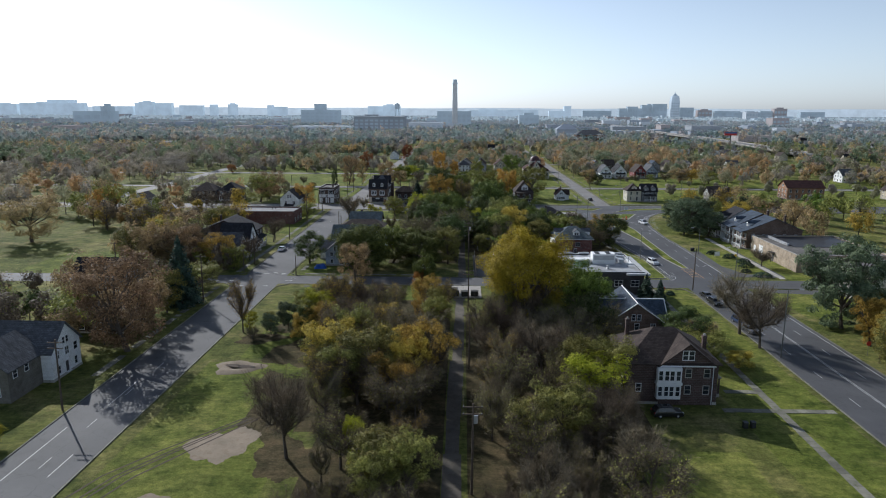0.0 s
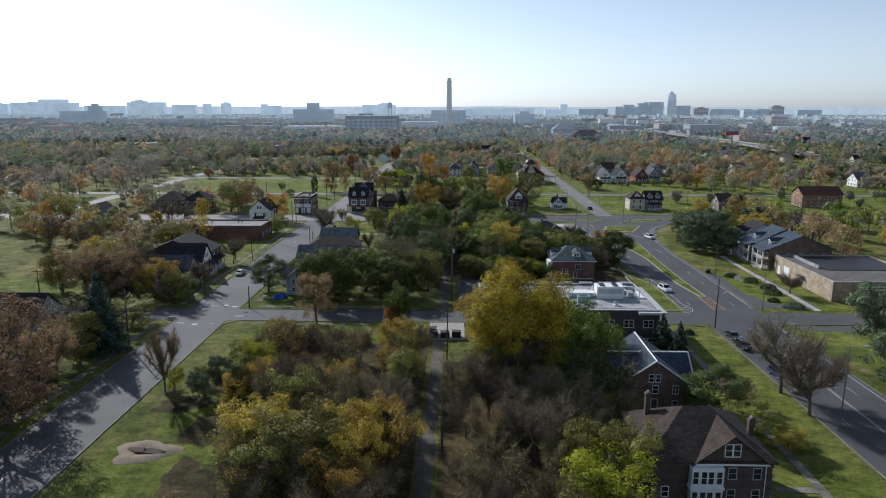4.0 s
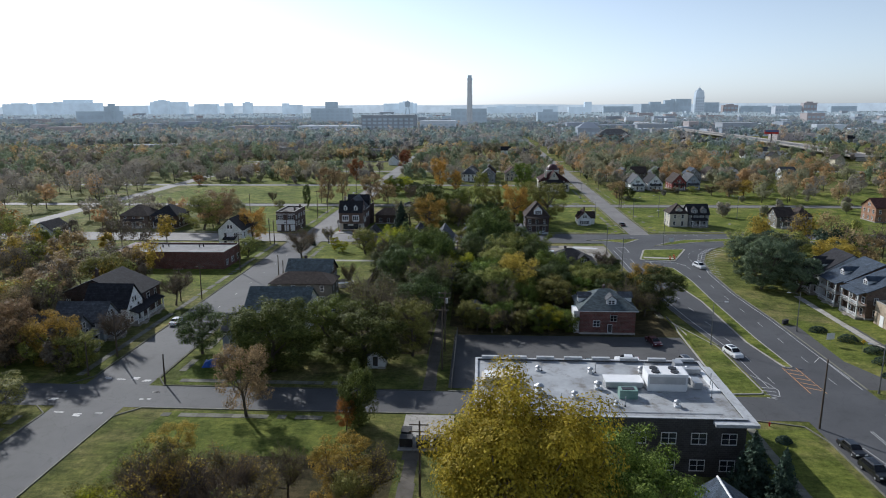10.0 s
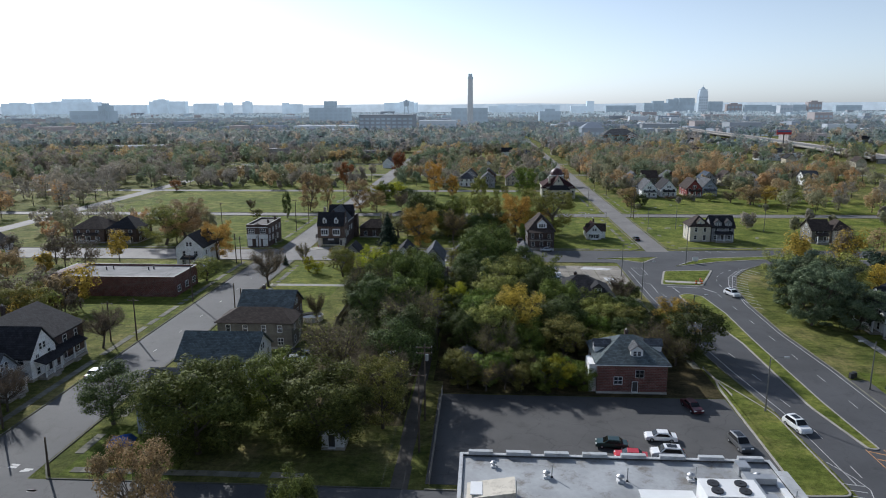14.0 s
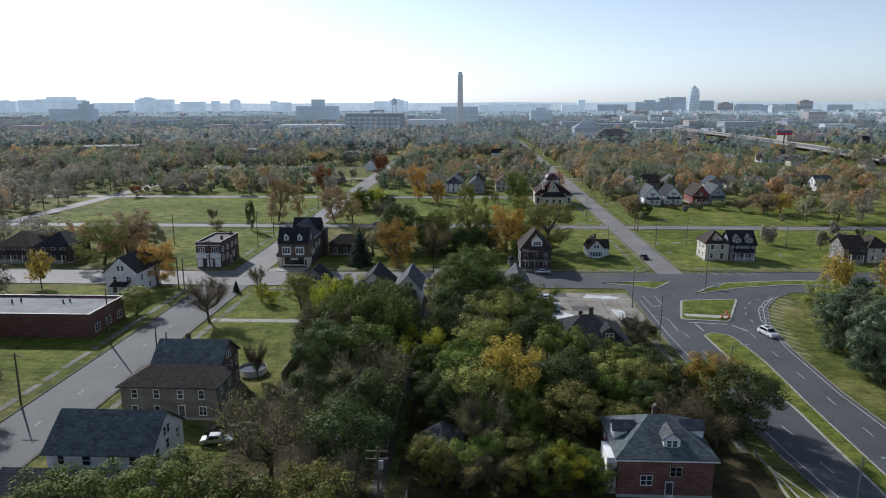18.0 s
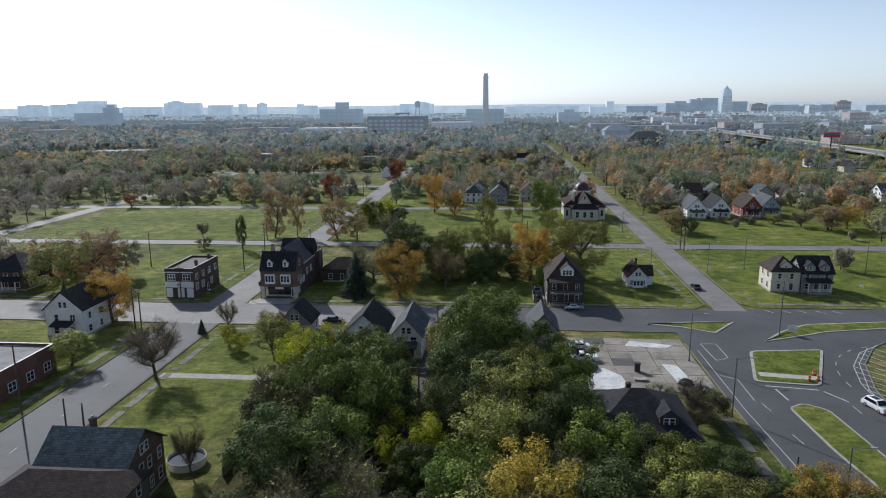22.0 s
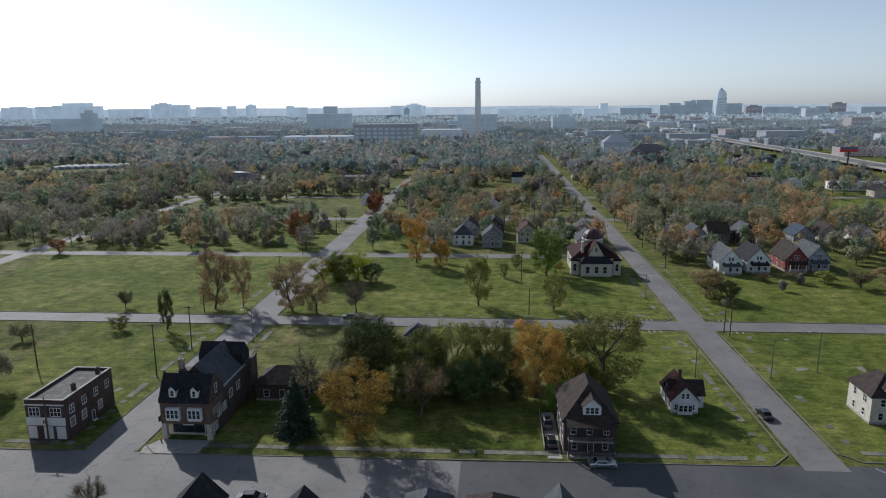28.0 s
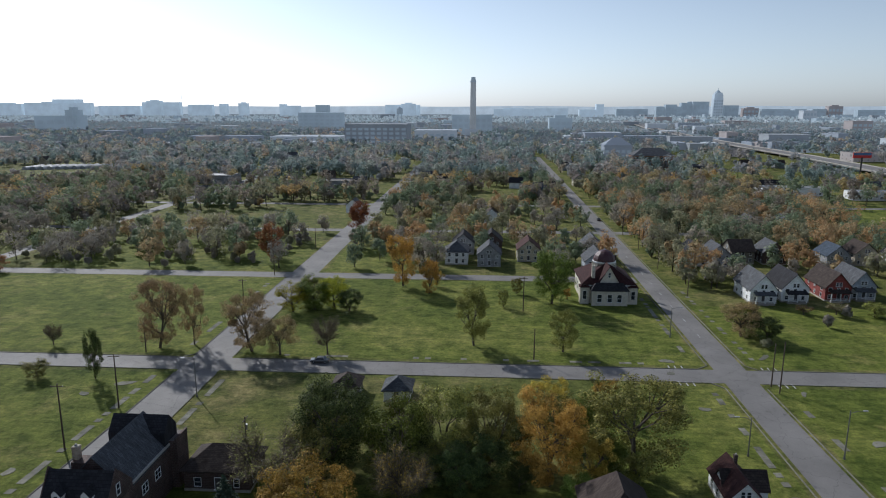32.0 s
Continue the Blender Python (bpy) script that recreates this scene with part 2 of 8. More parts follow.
M_BRICK_ORANGE = courses("orange_brick", (0.33, 0.16, 0.085), (0.3, 0.25, 0.2), 0.3, 0.6)
M_WHITE = courses("white_clapboard", (0.82, 0.83, 0.84), (0.5, 0.5, 0.51), 0.24, 40.0, vary=0.04, grime=0.86)
M_CREAM = courses("cream_clapboard", (0.58, 0.52, 0.40), (0.32, 0.29, 0.23), 0.24, 40.0, vary=0.06)
M_GREY = courses("grey_clapboard", (0.33, 0.34, 0.36), (0.18, 0.18, 0.19), 0.24, 40.0, vary=0.08)
M_BLUEGREY = courses("pale_blue_clapboard", (0.42, 0.47, 0.54), (0.24, 0.26, 0.3), 0.24, 40.0, vary=0.08)
M_REDWOOD = courses("dull_red_siding", (0.28, 0.065, 0.055), (0.14, 0.04, 0.035), 0.24, 40.0, vary=0.1)
M_TAN = courses("tan_siding", (0.20, 0.185, 0.155), (0.12, 0.11, 0.09), 0.24, 40.0, vary=0.08)
M_STUCCO = surface("pale_stucco", (0.60, 0.55, 0.46), 0.9, 0.4, 5, 0.12, (0.38, 0.34, 0.28))
M_TRIM = surface("white_painted_trim", (0.75, 0.75, 0.74), 0.6, 0.5, 6, 0.08, relief=0)
M_DKTRIM = surface("dark_painted_trim", (0.06, 0.055, 0.055), 0.6, 0.5, 6, 0.15, relief=0)


def shingle(name, base):
    m, nt, n, l, b = nodes_of(name)
    t = n.new("ShaderNodeTexBrick")
    t.inputs["Scale"].default_value = 1.0
    t.inputs["Row Height"].default_value, t.inputs["Brick Width"].default_value = 0.28, 0.55
    t.inputs["Mortar Size"].default_value = 0.02
    t.inputs["Color1"].default_value = (*shade(base, 0.75), 1)
    t.inputs["Color2"].default_value = (*shade(base, 1.25), 1)
    t.inputs["Mortar"].default_value = (*shade(base, 0.5), 1)
    l.new(position(nt), t.inputs["Vector"])
    dirt = ramp(nt, noise_node(nt, 0.7, 6, 0.7), (0.3, (0.65, 0.63, 0.6)), (0.7, (1.2, 1.2, 1.2)))
    l.new(mixc(nt, 1.0, t.outputs[0], dirt, "MULTIPLY"), b.inputs["Base Color"])
    b.inputs["Roughness"].default_value = 0.92
    b.inputs["Specular IOR Level"].default_value = 0.2
    bump(nt, b, t.outputs["Fac"], -0.5, 0.02)
    return m


M_RF_GREY = shingle("grey_asphalt_shingle", (0.105, 0.11, 0.12))
M_RF_DARK = shingle("dark_asphalt_shingle", (0.035, 0.035, 0.04))
M_RF_BLUE = shingle("blue_grey_shingle", (0.065, 0.085, 0.115))
M_RF_BROWN = shingle("brown_asphalt_shingle", (0.062, 0.048, 0.042))
M_RF_TEAL = shingle("weathered_green_grey_shingle", (0.115, 0.14, 0.148))
M_RF_MAROON = shingle("dark_maroon_shingle", (0.05, 0.02, 0.02))
M_RF_RED = shingle("dull_red_shingle", (0.075, 0.035, 0.032))
M_TAR = surface("tar_and_gravel_roof", (0.115, 0.105, 0.095), 0.9, 0.2, 5, 0.3, (0.18, 0.17, 0.16))
M_WROOF = surface("white_roof_membrane", (0.37, 0.38, 0.385), 0.6, 0.2, 2.0, 0.34, (0.17, 0.155, 0.135), relief=0.01)
M_ROOFTRIM = surface("weathered_white_roof_edge", (0.47, 0.48, 0.49), 0.7, 0.4, 5, 0.2, (0.28, 0.28, 0.27), relief=0)
M_METAL = surface("grey_galvanised_metal", (0.46, 0.47, 0.48), 0.45, 0.8, 8, 0.15, metal=0.6, relief=0)
M_METAL_GREEN = surface("green_painted_metal", (0.20, 0.32, 0.27), 0.5, 0.8, 8, 0.15, relief=0)
M_BLACK = surface("black_painted_metal", (0.025, 0.025, 0.027), 0.5, 0.8, 8, 0.2, relief=0)
M_POLE = surface("weathered_utility_pole_wood", (0.115, 0.085, 0.062), 0.9, 0.9, 12, 0.3, relief=0.01)
M_STEEL = surface("dull_lamp_post_steel", (0.18, 0.18, 0.175), 0.55, 0.9, 10, 0.2, metal=0.5, relief=0)
M_BARK = surface("grey_brown_bark", (0.115, 0.093, 0.073), 0.95, 1.2, 8, 0.35, relief=0.05)
M_TARP = surface("blue_tarp", (0.02, 0.10, 0.42), 0.5, 1.2, 6, 0.25, relief=0.05)
M_BOARD = surface("grey_weathered_boards", (0.33, 0.30, 0.26), 0.9, 0.9, 8, 0.25, rand=0.15)
M_ORANGE = surface("orange_plastic", (0.75, 0.16, 0.03), 0.5, 1, 8, 0.1, relief=0)
M_YELLOW = surface("yellow_painted_sign", (0.72, 0.45, 0.03), 0.5, 1, 8, 0.08, relief=0)
M_SIGNRED = surface("red_painted_sign", (0.55, 0.03, 0.025), 0.5, 1, 8, 0.08, relief=0)
M_DOME = surface("dark_red_dome_metal", (0.065, 0.02, 0.022), 0.5, 0.6, 6, 0.2, relief=0)
M_RUBBER = surface("black_rubber", (0.02, 0.02, 0.02), 0.8, 1, 10, 0.1, relief=0)


def glass(name, tint, rough=0.08):
    m, nt, n, l, b = nodes_of(name)
    l.new(ramp(nt, noise_node(nt, 0.6, 2), (0.3, shade(tint, 0.5)), (0.7, shade(tint, 1.6))), b.inputs["Base Color"])
    b.inputs["Roughness"].default_value, b.inputs["IOR"].default_value = rough, 1.5
    return m


M_PANE = glass("dark_window_glass", (0.03, 0.035, 0.042))
M_CARGLASS = glass("tinted_car_glass", (0.012, 0.013, 0.015), 0.04)


def carpaint(name, c, metal=0.3):
    m, nt, n, l, b = nodes_of(name)
    l.new(ramp(nt, noise_node(nt, 1.5, 4), (0.3, shade(c, 0.9)), (0.7, shade(c, 1.1))), b.inputs["Base Color"])
    b.inputs["Roughness"].default_value, b.inputs["Metallic"].default_value = 0.3, metal
    b.inputs["Coat Weight"].default_value = 0.6
    return m


L_GREEN = leaf("mid_green_leaves", (0.073, 0.106, 0.020), (0.242, 0.285, 0.056))
L_DKGREEN = leaf("dark_green_leaves", (0.038, 0.055, 0.019), (0.136, 0.161, 0.050))
L_OLIVE = leaf("olive_leaves", (0.116, 0.125, 0.035), (0.359, 0.328, 0.088))
L_WILLOW = leaf("grey_green_willow_leaves", (0.058, 0.074, 0.020), (0.207, 0.226, 0.060))
L_YGREEN = leaf("yellow_green_leaves", (0.209, 0.227, 0.025), (0.417, 0.383, 0.034), 0.45)
L_YELLOW = leaf("golden_yellow_leaves", (0.265, 0.218, 0.022), (0.50, 0.41, 0.04), 0.28, 0.12)
L_AMBER = leaf("amber_leaves", (0.223, 0.156, 0.033), (0.568, 0.393, 0.089), 0.4)
L_ORANGE = leaf("orange_leaves", (0.313, 0.161, 0.044), (0.489, 0.265, 0.074), 0.4)
L_RED = leaf("red_brown_leaves", (0.187, 0.072, 0.038), (0.289, 0.119, 0.060), 0.35)
L_BROWN = leaf("dry_brown_leaves", (0.190, 0.130, 0.073), (0.460, 0.325, 0.180), 0.35)
L_CONIFER = leaf("blue_green_needles", (0.033, 0.056, 0.040), (0.077, 0.112, 0.077), 0.1)
L_TWIG = leaf("bare_grey_brown_twigs", (0.115, 0.090, 0.064), (0.250, 0.200, 0.145), 0.1)

# far-block foliage and twigs: haze painted in as paler, greyer colour, little leaf-to-leaf change
F_GREEN = leaf("hazed_grey_green_leaves", (0.249, 0.310, 0.292), (0.288, 0.355, 0.333), 0.45, 0.06, True)
F_OLIVE = leaf("hazed_olive_leaves", (0.332, 0.355, 0.313), (0.383, 0.408, 0.354), 0.45, 0.06, True)
F_BROWN = leaf("hazed_brown_leaves", (0.364, 0.336, 0.320), (0.414, 0.382, 0.360), 0.45, 0.06, True)
F_TWIG = leaf("hazed_grey_twigs", (0.300, 0.310, 0.320), (0.345, 0.355, 0.360), 0.4, 0.06, True)
F_AMBER = leaf("hazed_amber_leaves", (0.435, 0.376, 0.299), (0.492, 0.429, 0.340), 0.45, 0.06, True)
F_ORANGE = leaf("hazed_orange_leaves", (0.459, 0.349, 0.286), (0.500, 0.395, 0.326), 0.45, 0.06, True)
# the nearer of the far blocks: about half that haze in the colour
G_GREEN = leaf("half_hazed_green_leaves", (0.194, 0.235, 0.148), (0.271, 0.318, 0.194), 0.4, 0.1, True)
G_OLIVE = leaf("half_hazed_olive_leaves", (0.286, 0.283, 0.175), (0.386, 0.367, 0.226), 0.4, 0.1, True)
G_BROWN = leaf("half_hazed_brown_leaves", (0.275, 0.230, 0.191), (0.363, 0.308, 0.255), 0.4, 0.1, True)
G_TWIG = leaf("half_hazed_twigs", (0.257, 0.228, 0.194), (0.337, 0.298, 0.252), 0.3, 0.1, True)
G_AMBER = leaf("half_hazed_amber_leaves", (0.443, 0.325, 0.175), (0.500, 0.416, 0.219), 0.4, 0.1, True)
G_ORANGE = leaf("half_hazed_orange_leaves", (0.485, 0.277, 0.148), (0.500, 0.353, 0.188), 0.4, 0.1, True)
L_PINE = leaf("grey_green_pine_needles", (0.075, 0.097, 0.055), (0.175, 0.200, 0.115), 0.15)
M_SOIL = surface("dark_dug_soil", (0.07, 0.05, 0.036), 0.95, 0.5, 4, 0.35, relief=0.08)
M_WORNPAINT = surface("worn_white_slab_paint", (0.62, 0.62, 0.61), 0.8, 0.3, 4, 0.25, (0.33, 0.31, 0.28), relief=0)
M_PALEROOF = surface("pale_gravel_roof", (0.27, 0.265, 0.26), 0.97, 0.2, 4, 0.25, (0.16, 0.155, 0.15))


# ---- building blocks ----
def mesh_of(name, bm, mat, smooth=False):
    me = bpy.data.meshes.new(name)
    bm.normal_update()
    bm.to_mesh(me)
    bm.free()
    for m in mat if isinstance(mat, (list, tuple)) else [mat]:
        me.materials.append(m)
    if smooth:
        me.polygons.foreach_set("use_smooth", [True] * len(me.polygons))
    return me


def part(name, bm, mat, parent=None, label="", smooth=False):
    """One mesh object, under a thing or under a part where one is given."""
    ob = new(name, mesh_of(name, bm, mat, smooth))
    if parent is not None:
        ob.parent = parent
    return tagged(ob, label)


def thing(name, label, category, m=None, group="", kind=""):
    ob = new(name)
    ob.empty_display_size = 0.5
    if m is not None:
        ob.matrix_world = m
    return tagged(ob, label, category, group, kind)


def box(bm, x0, x1, y0, y1, z0, z1):
    v = [bm.verts.new(p) for p in ((x0, y0, z0), (x1, y0, z0), (x1, y1, z0), (x0, y1, z0), (x0, y0, z1), (x1, y0, z1), (x1, y1, z1), (x0, y1, z1))]
    for f in ((3, 2, 1, 0), (4, 5, 6, 7), (0, 1, 5, 4), (1, 2, 6, 5), (2, 3, 7, 6), (3, 0, 4, 7)):
        bm.faces.new([v[i] for i in f])
    return bm


def boxes(*rows):
    bm = bmesh.new()
    for r in rows:
        box(bm, *r)
    return bm


def prism(bm, pts, z0, z1):
    """An upright prism over an outline that runs anticlockwise."""
    lo = [bm.verts.new((x, y, z0)) for x, y in pts]
    hi = [bm.verts.new((x, y, z1)) for x, y in pts]
    bm.faces.new(hi)
    n = len(pts)
    for i in range(n):
        bm.faces.new((lo[i], lo[(i + 1) % n], hi[(i + 1) % n], hi[i]))
    return bm


def tube(bm, a, b, r0, r1, sides=6, cap=True):
    a, b = Vector(a), Vector(b)
    q = (b - a).to_track_quat("Z", "Y")
    rings = []
    for p, r in ((a, r0), (b, r1)):
        rings.append([bm.verts.new(p + q @ Vector((r * math.cos(i * math.tau / sides), r * math.sin(i * math.tau / sides), 0))) for i in range(sides)])
    for i in range(sides):
        j = (i + 1) % sides
        bm.faces.new((rings[0][i], rings[0][j], rings[1][j], rings[1][i]))
    if cap:
        bm.faces.new(rings[1])
    return bm


def sheet(name, pts, z, mat, label, category, kind="structure"):
    bm = bmesh.new()
    f = bm.faces.new([bm.verts.new((x, y, z)) for x, y in pts])
    if f.normal.z < 0:
        f.normal_flip()
    bm.normal_update()
    if f.normal.z < 0:
        f.normal_flip()
    ob = part(name, bm, mat)
    return tagged(ob, label, category, kind=kind)


def rect(x0, x1, y0, y1):
    return [(x0, y0), (x1, y0), (x1, y1), (x0, y1)]


def line_strip(bm, pts, w, z):
    """A flat painted line along a polyline."""
    for (x0, y0), (x1, y1) in zip(pts, pts[1:]):
        d = Vector((x1 - x0, y1 - y0))
        if d.length < 1e-6:
            continue
        n = Vector((-d.y, d.x)).normalized() * w / 2
        bm.faces.new([bm.verts.new(p) for p in ((x0 - n.x, y0 - n.y, z), (x1 - n.x, y1 - n.y, z), (x1 + n.x, y1 + n.y, z), (x0 + n.x, y0 + n.y, z))])


def kerb_run(bm, pts, w=0.22, h=0.15):
    for (x0, y0), (x1, y1) in zip(pts, pts[1:]):
        d = Vector((x1 - x0, y1 - y0))
        n = Vector((-d.y, d.x)).normalized() * w / 2
        prism(bm, [(x0 - n.x, y0 - n.y), (x1 - n.x, y1 - n.y), (x1 + n.x, y1 + n.y), (x0 + n.x, y0 + n.y)], 0.0, h)


# ---- the ground ----
bm = bmesh.new()
ring = [-4800, -1500, -600, -300, -150, 0, 150, 300, 600, 1500, 4800]
vs = {}
for i, x in enumerate(ring):
    for j, y in enumerate(ring):
        vs[i, j] = bm.verts.new((x, y, 0))
for i in range(10):
    for j in range(10):
        bm.faces.new((vs[i, j], vs[i + 1, j], vs[i + 1, j + 1], vs[i, j + 1]))
tagged(part("ground", bm, M_GROUND), "rough autumn grass with dry and bare patches", "ground", kind="structure")

LAWN = "mown green lawn, patchy with dry grass"
for r in ((-40, -8, 130, 186), (-100, -62, 262, 326), (-46, -26, 264, 324), (-100, -58, 349, 417), (-46, 28.5, 351, 372),
          (-170, -58, 429, 506), (-46, 69, 429, 506), (40, 69, 349, 417), (80, 260, 352, 417), (80, 330, 429, 480), (-46, -12, 517, 560),
          (-45, -22, 60, 128), (48, 64, 62, 160), (48, 64, 163, 184), (85, 120, 160, 184), (-160, -58, 517, 575), (27, 44, 40, 96),
          (-44, -28, 197, 212), (98, 106, 196, 262), (-60, -46, 700, 780), (85, 300, 640, 700), (-130, -70, 197, 226)):
    sheet("lawn", rect(*r), 0.006, M_LAWN, LAWN, "lawn")
for r in ((-18, 0.9, 40, 100), (-22, 0.9, 100, 172), (4.4, 33, 97, 162), (4.4, 28, 40, 97)):
    sheet("scrub_floor", rect(*r), 0.011, M_SCRUBFLOOR, "leaf-littered bare soil under the scrub", "soil")
for r in ((-20, 2.0, 214, 322), (5.6, 34, 232, 296), (5.6, 31, 296, 322)):
    sheet("scrub_floor", rect(*r), 0.011, M_SCRUBFLOOR, "leaf-littered bare soil under the trees", "soil")


def blob(cx, cy, rx, ry, n, seed, z0, z1):
    """A ragged outline: slow lobes with small teeth of grass."""
    rnd = random.Random(seed)
    n = max(n, 14) * 6 if max(rx, ry) > 2.7 else n
    p1, p2, p3 = rnd.uniform(0, 6), rnd.uniform(0, 6), rnd.uniform(0, 6)
    pts = []
    for i in range(n):
        a = i * math.tau / n
        k = 0.9 + 0.16 * math.sin(2 * a + p1) + 0.12 * math.sin(3 * a + p2) + 0.08 * math.sin(7 * a + p3) + rnd.uniform(-0.035, 0.035)
        pts.append((cx + rx * k * math.cos(a), cy + ry * k * math.sin(a)))
    return pts


for cx, cy, rx, ry, s in ((-31.2, 95.6, 4.6, 6.0, 1), (-35.5, 80, 4, 3, 3)):
    sheet("dirt_patch", blob(cx, cy, rx, ry, 16, s, 0, 0), 0.0195, M_DIRT, "bare sandy patch worn into the grass", "dirt patch")
bm = bmesh.new()
for off in (0, 1.7, 2.6, 4.4):
    line_strip(bm, [(-46.5 + off, 80), (-44.2 + off, 86.6), (-39.4 + off * 0.9, 93.5), (-35.2 + off * 0.7, 98.6), (-30.5 + off * 0.5, 104.4)], 0.28, 0.024)
tagged(part("wheel_tracks", bm, M_SOIL), "pair of muddy wheel ruts across the grass", "wheel tracks", kind="structure")
# sunken pit with a mound round it, at the edge of the first lawn
bm = bmesh.new()
for rr, zz, k in ((4.6, 0.02, 0), (3.3, 0.4, 1), (2.0, 0.3, 2), (1.0, 0.05, 3)):
    for i in range(18):
        a = i * math.tau / 18
        w = 1 + 0.16 * math.sin(3 * a + 1) + 0.1 * math.sin(5 * a)
        bm.verts.new((-38.6 + 1.0 * rr * w * math.cos(a), 125.2 + 0.75 * rr * w * math.sin(a), zz))
bm.verts.ensure_lookup_table()
for k in range(3):
    for i in range(18):
        j = (i + 1) % 18
        bm.faces.new([bm.verts[q] for q in (k * 18 + i, k * 18 + j, k * 18 + 18 + j, k * 18 + 18 + i)])
bm.faces.new([bm.verts[54 + i] for i in range(18)])
for i, (x, y, r1, r2) in enumerate(((-39.6, 125.2, 1.5, 0.8), (-37.2, 124.8, 1.6, 0.9))):
    sheet("dug_hole", blob(x, y, r1, r2, 12, 40 + i, 0, 0), 0.42, M_SOIL, "dark dug soil in the mound", "dug soil")
for i, (x, y, r1, r2) in enumerate(((-30, 133, 5, 9), (-24, 113, 4.5, 8), (-39, 141.5, 6, 3.4), (-21, 92, 5, 7), (-27, 104, 4, 8), (-30, 118, 3.2, 6), (-33, 150, 6, 5), (-26, 160, 5, 8))):
    sheet("worn_soil", blob(x, y, r1, r2, 18, 60 + i, 0, 0), 0.014 + i * 0.0005, M_SCRUBFLOOR, "leaf-littered worn soil at the scrub edge", "soil")
sheet("scrub_floor", rect(7.4, 56.6, 226.7, 246), 0.017, M_SCRUBFLOOR, "dark leaf-littered soil behind the car park", "soil")
tagged(part("soil_mound", bm, M_DIRT, smooth=True), "low ring of dug sandy soil round a hole", "soil mound")

# ---- roads ----
ROAD = "grey worn asphalt street with patches and cracks"
sheet("road", rect(-59.8, -47.8, -300, 330), 0.030, M_ROAD, ROAD, "road")
sheet("road", rect(-57.5, -47.5, 346, 1000), 0.030, M_ROAD_OLD, ROAD, "road")
sheet("road", rect(-140, 320, 187, 196), 0.034, M_ROAD, ROAD, "road")
sheet("road", [(12, 329), (58, 329), (58, 324), (100, 326.5), (145, 327.5), (420, 327.5), (420, 349), (110, 349), (60, 347), (12, 345.6)], 0.038, M_ROAD, ROAD, "road")
sheet("road", [(-420, 329), (12, 329), (12, 345.6), (-420, 345)], 0.038, M_ROAD_OLD, "pale bleached asphalt cross street with patches and cracks", "road")
sheet("road", rect(-420, 420, 419, 427), 0.034, M_ROAD_OLD, ROAD, "road")
sheet("road", rect(-420, 69.9, 507.5, 515), 0.034, M_ROAD_OLD, ROAD, "road")
sheet("road", rect(70.8, 78.4, 343, 1100), 0.042, M_ROAD_OLD, ROAD, "road")
sheet("road", rect(-190, -182, 346, 1000), 0.030, M_ROAD_OLD, ROAD, "road")
sheet("road", rect(-420, 300, 600, 607), 0.034, M_ROAD_OLD, ROAD, "road")
sheet("road", rect(-420, 300, 690, 697), 0.034, M_ROAD_OLD, ROAD, "road")
sheet("boulevard", [(65.5, -300), (81.5, -300), (81.5, 196), (81.8, 240), (81, 262), (82, 284), (84.5, 300), (89, 312.5), (95, 321.5), (101, 326.8), (101, 346), (57.5, 346),
                    (57.5, 290), (58.5, 262), (60.5, 240), (63, 222), (63.4, 196), (65.5, 187)], 0.046, M_ROAD_NEW, "wide dark asphalt boulevard that bends into the junction", "road")
bm = bmesh.new()
rnd = random.Random(4)
y = -20
while y < 322:
    x = (2.6 if y < 188 else 3.7) + 0.35 * math.sin(y * 0.05)
    w0 = (0.9 if y < 188 else 0.75) + 0.5 * rnd.random()
    bm.faces.new([bm.verts.new(p) for p in ((x - w0, y, 0.02), (x + w0, y, 0.02), (x + w0, y + 6, 0.02), (x - w0, y + 6, 0.02))])
    y += 6
tagged(part("alley", bm, surface("broken_alley_concrete", (0.105, 0.09, 0.07), 0.9, 0.35, 3, 0.35, (0.06, 0.05, 0.03))), "narrow broken concrete alley between the trees", "alley", kind="structure")
sheet("parking_lot", rect(7.0, 56.4, 197.5, 226.5), 0.026, M_LOT, "cracked asphalt car park behind the flat building", "parking lot")
sheet("driveway", rect(-57, -48, 345, 350), 0.022, M_ROAD_OLD, "asphalt side street mouth", "road")
sheet("driveway", [(85, 186), (110, 186), (110, 180), (85, 183)], 0.024, M_LOT, "asphalt forecourt apron", "driveway")
sheet("side_road", rect(82, 98, 200, 236), 0.022, M_LOT, "asphalt forecourt before the warehouse", "parking lot")

# ---- lane paint ----
bm = bmesh.new()
Z = 0.056
for y in range(-20, 330, 12):
    if y < 130 or y > 230:
        line_strip(bm, [(-53.7, y), (-53.7, y + (3 if y < 130 else 1.6))], 0.12, Z)
line_strip(bm, [(-56.8, 60), (-56.8, 100)], 0.14, Z)
line_strip(bm, [(-51.2, 86), (-51.2, 92)], 0.14, Z)
line_strip(bm, [(-54.5, 108), (-54.5, 118)], 0.14, Z)
for y in range(450, 900, 14):
    line_strip(bm, [(74.5, y), (74.5, y + 3)], 0.13, Z)
tagged(part("lane_paint", bm, M_PAINT), "worn white lane dashes on the street", "road marking", kind="structure")
bm = bmesh.new()
line_strip(bm, [(80.6, -100), (80.6, 184)], 0.16, Z)
line_strip(bm, [(80.8, 200), (81, 240), (80.2, 262), (81.1, 284), (83.5, 300), (88, 312.5), (94, 321.5)], 0.16, Z)
line_strip(bm, [(73.4, -100), (73.4, 184)], 0.13, Z)
line_strip(bm, [(73.75, -100), (73.75, 184)], 0.13, Z)
line_strip(bm, [(64.6, 200), (64.2, 222), (62, 240), (60.2, 262), (59, 290), (59, 318)], 0.14, Z)
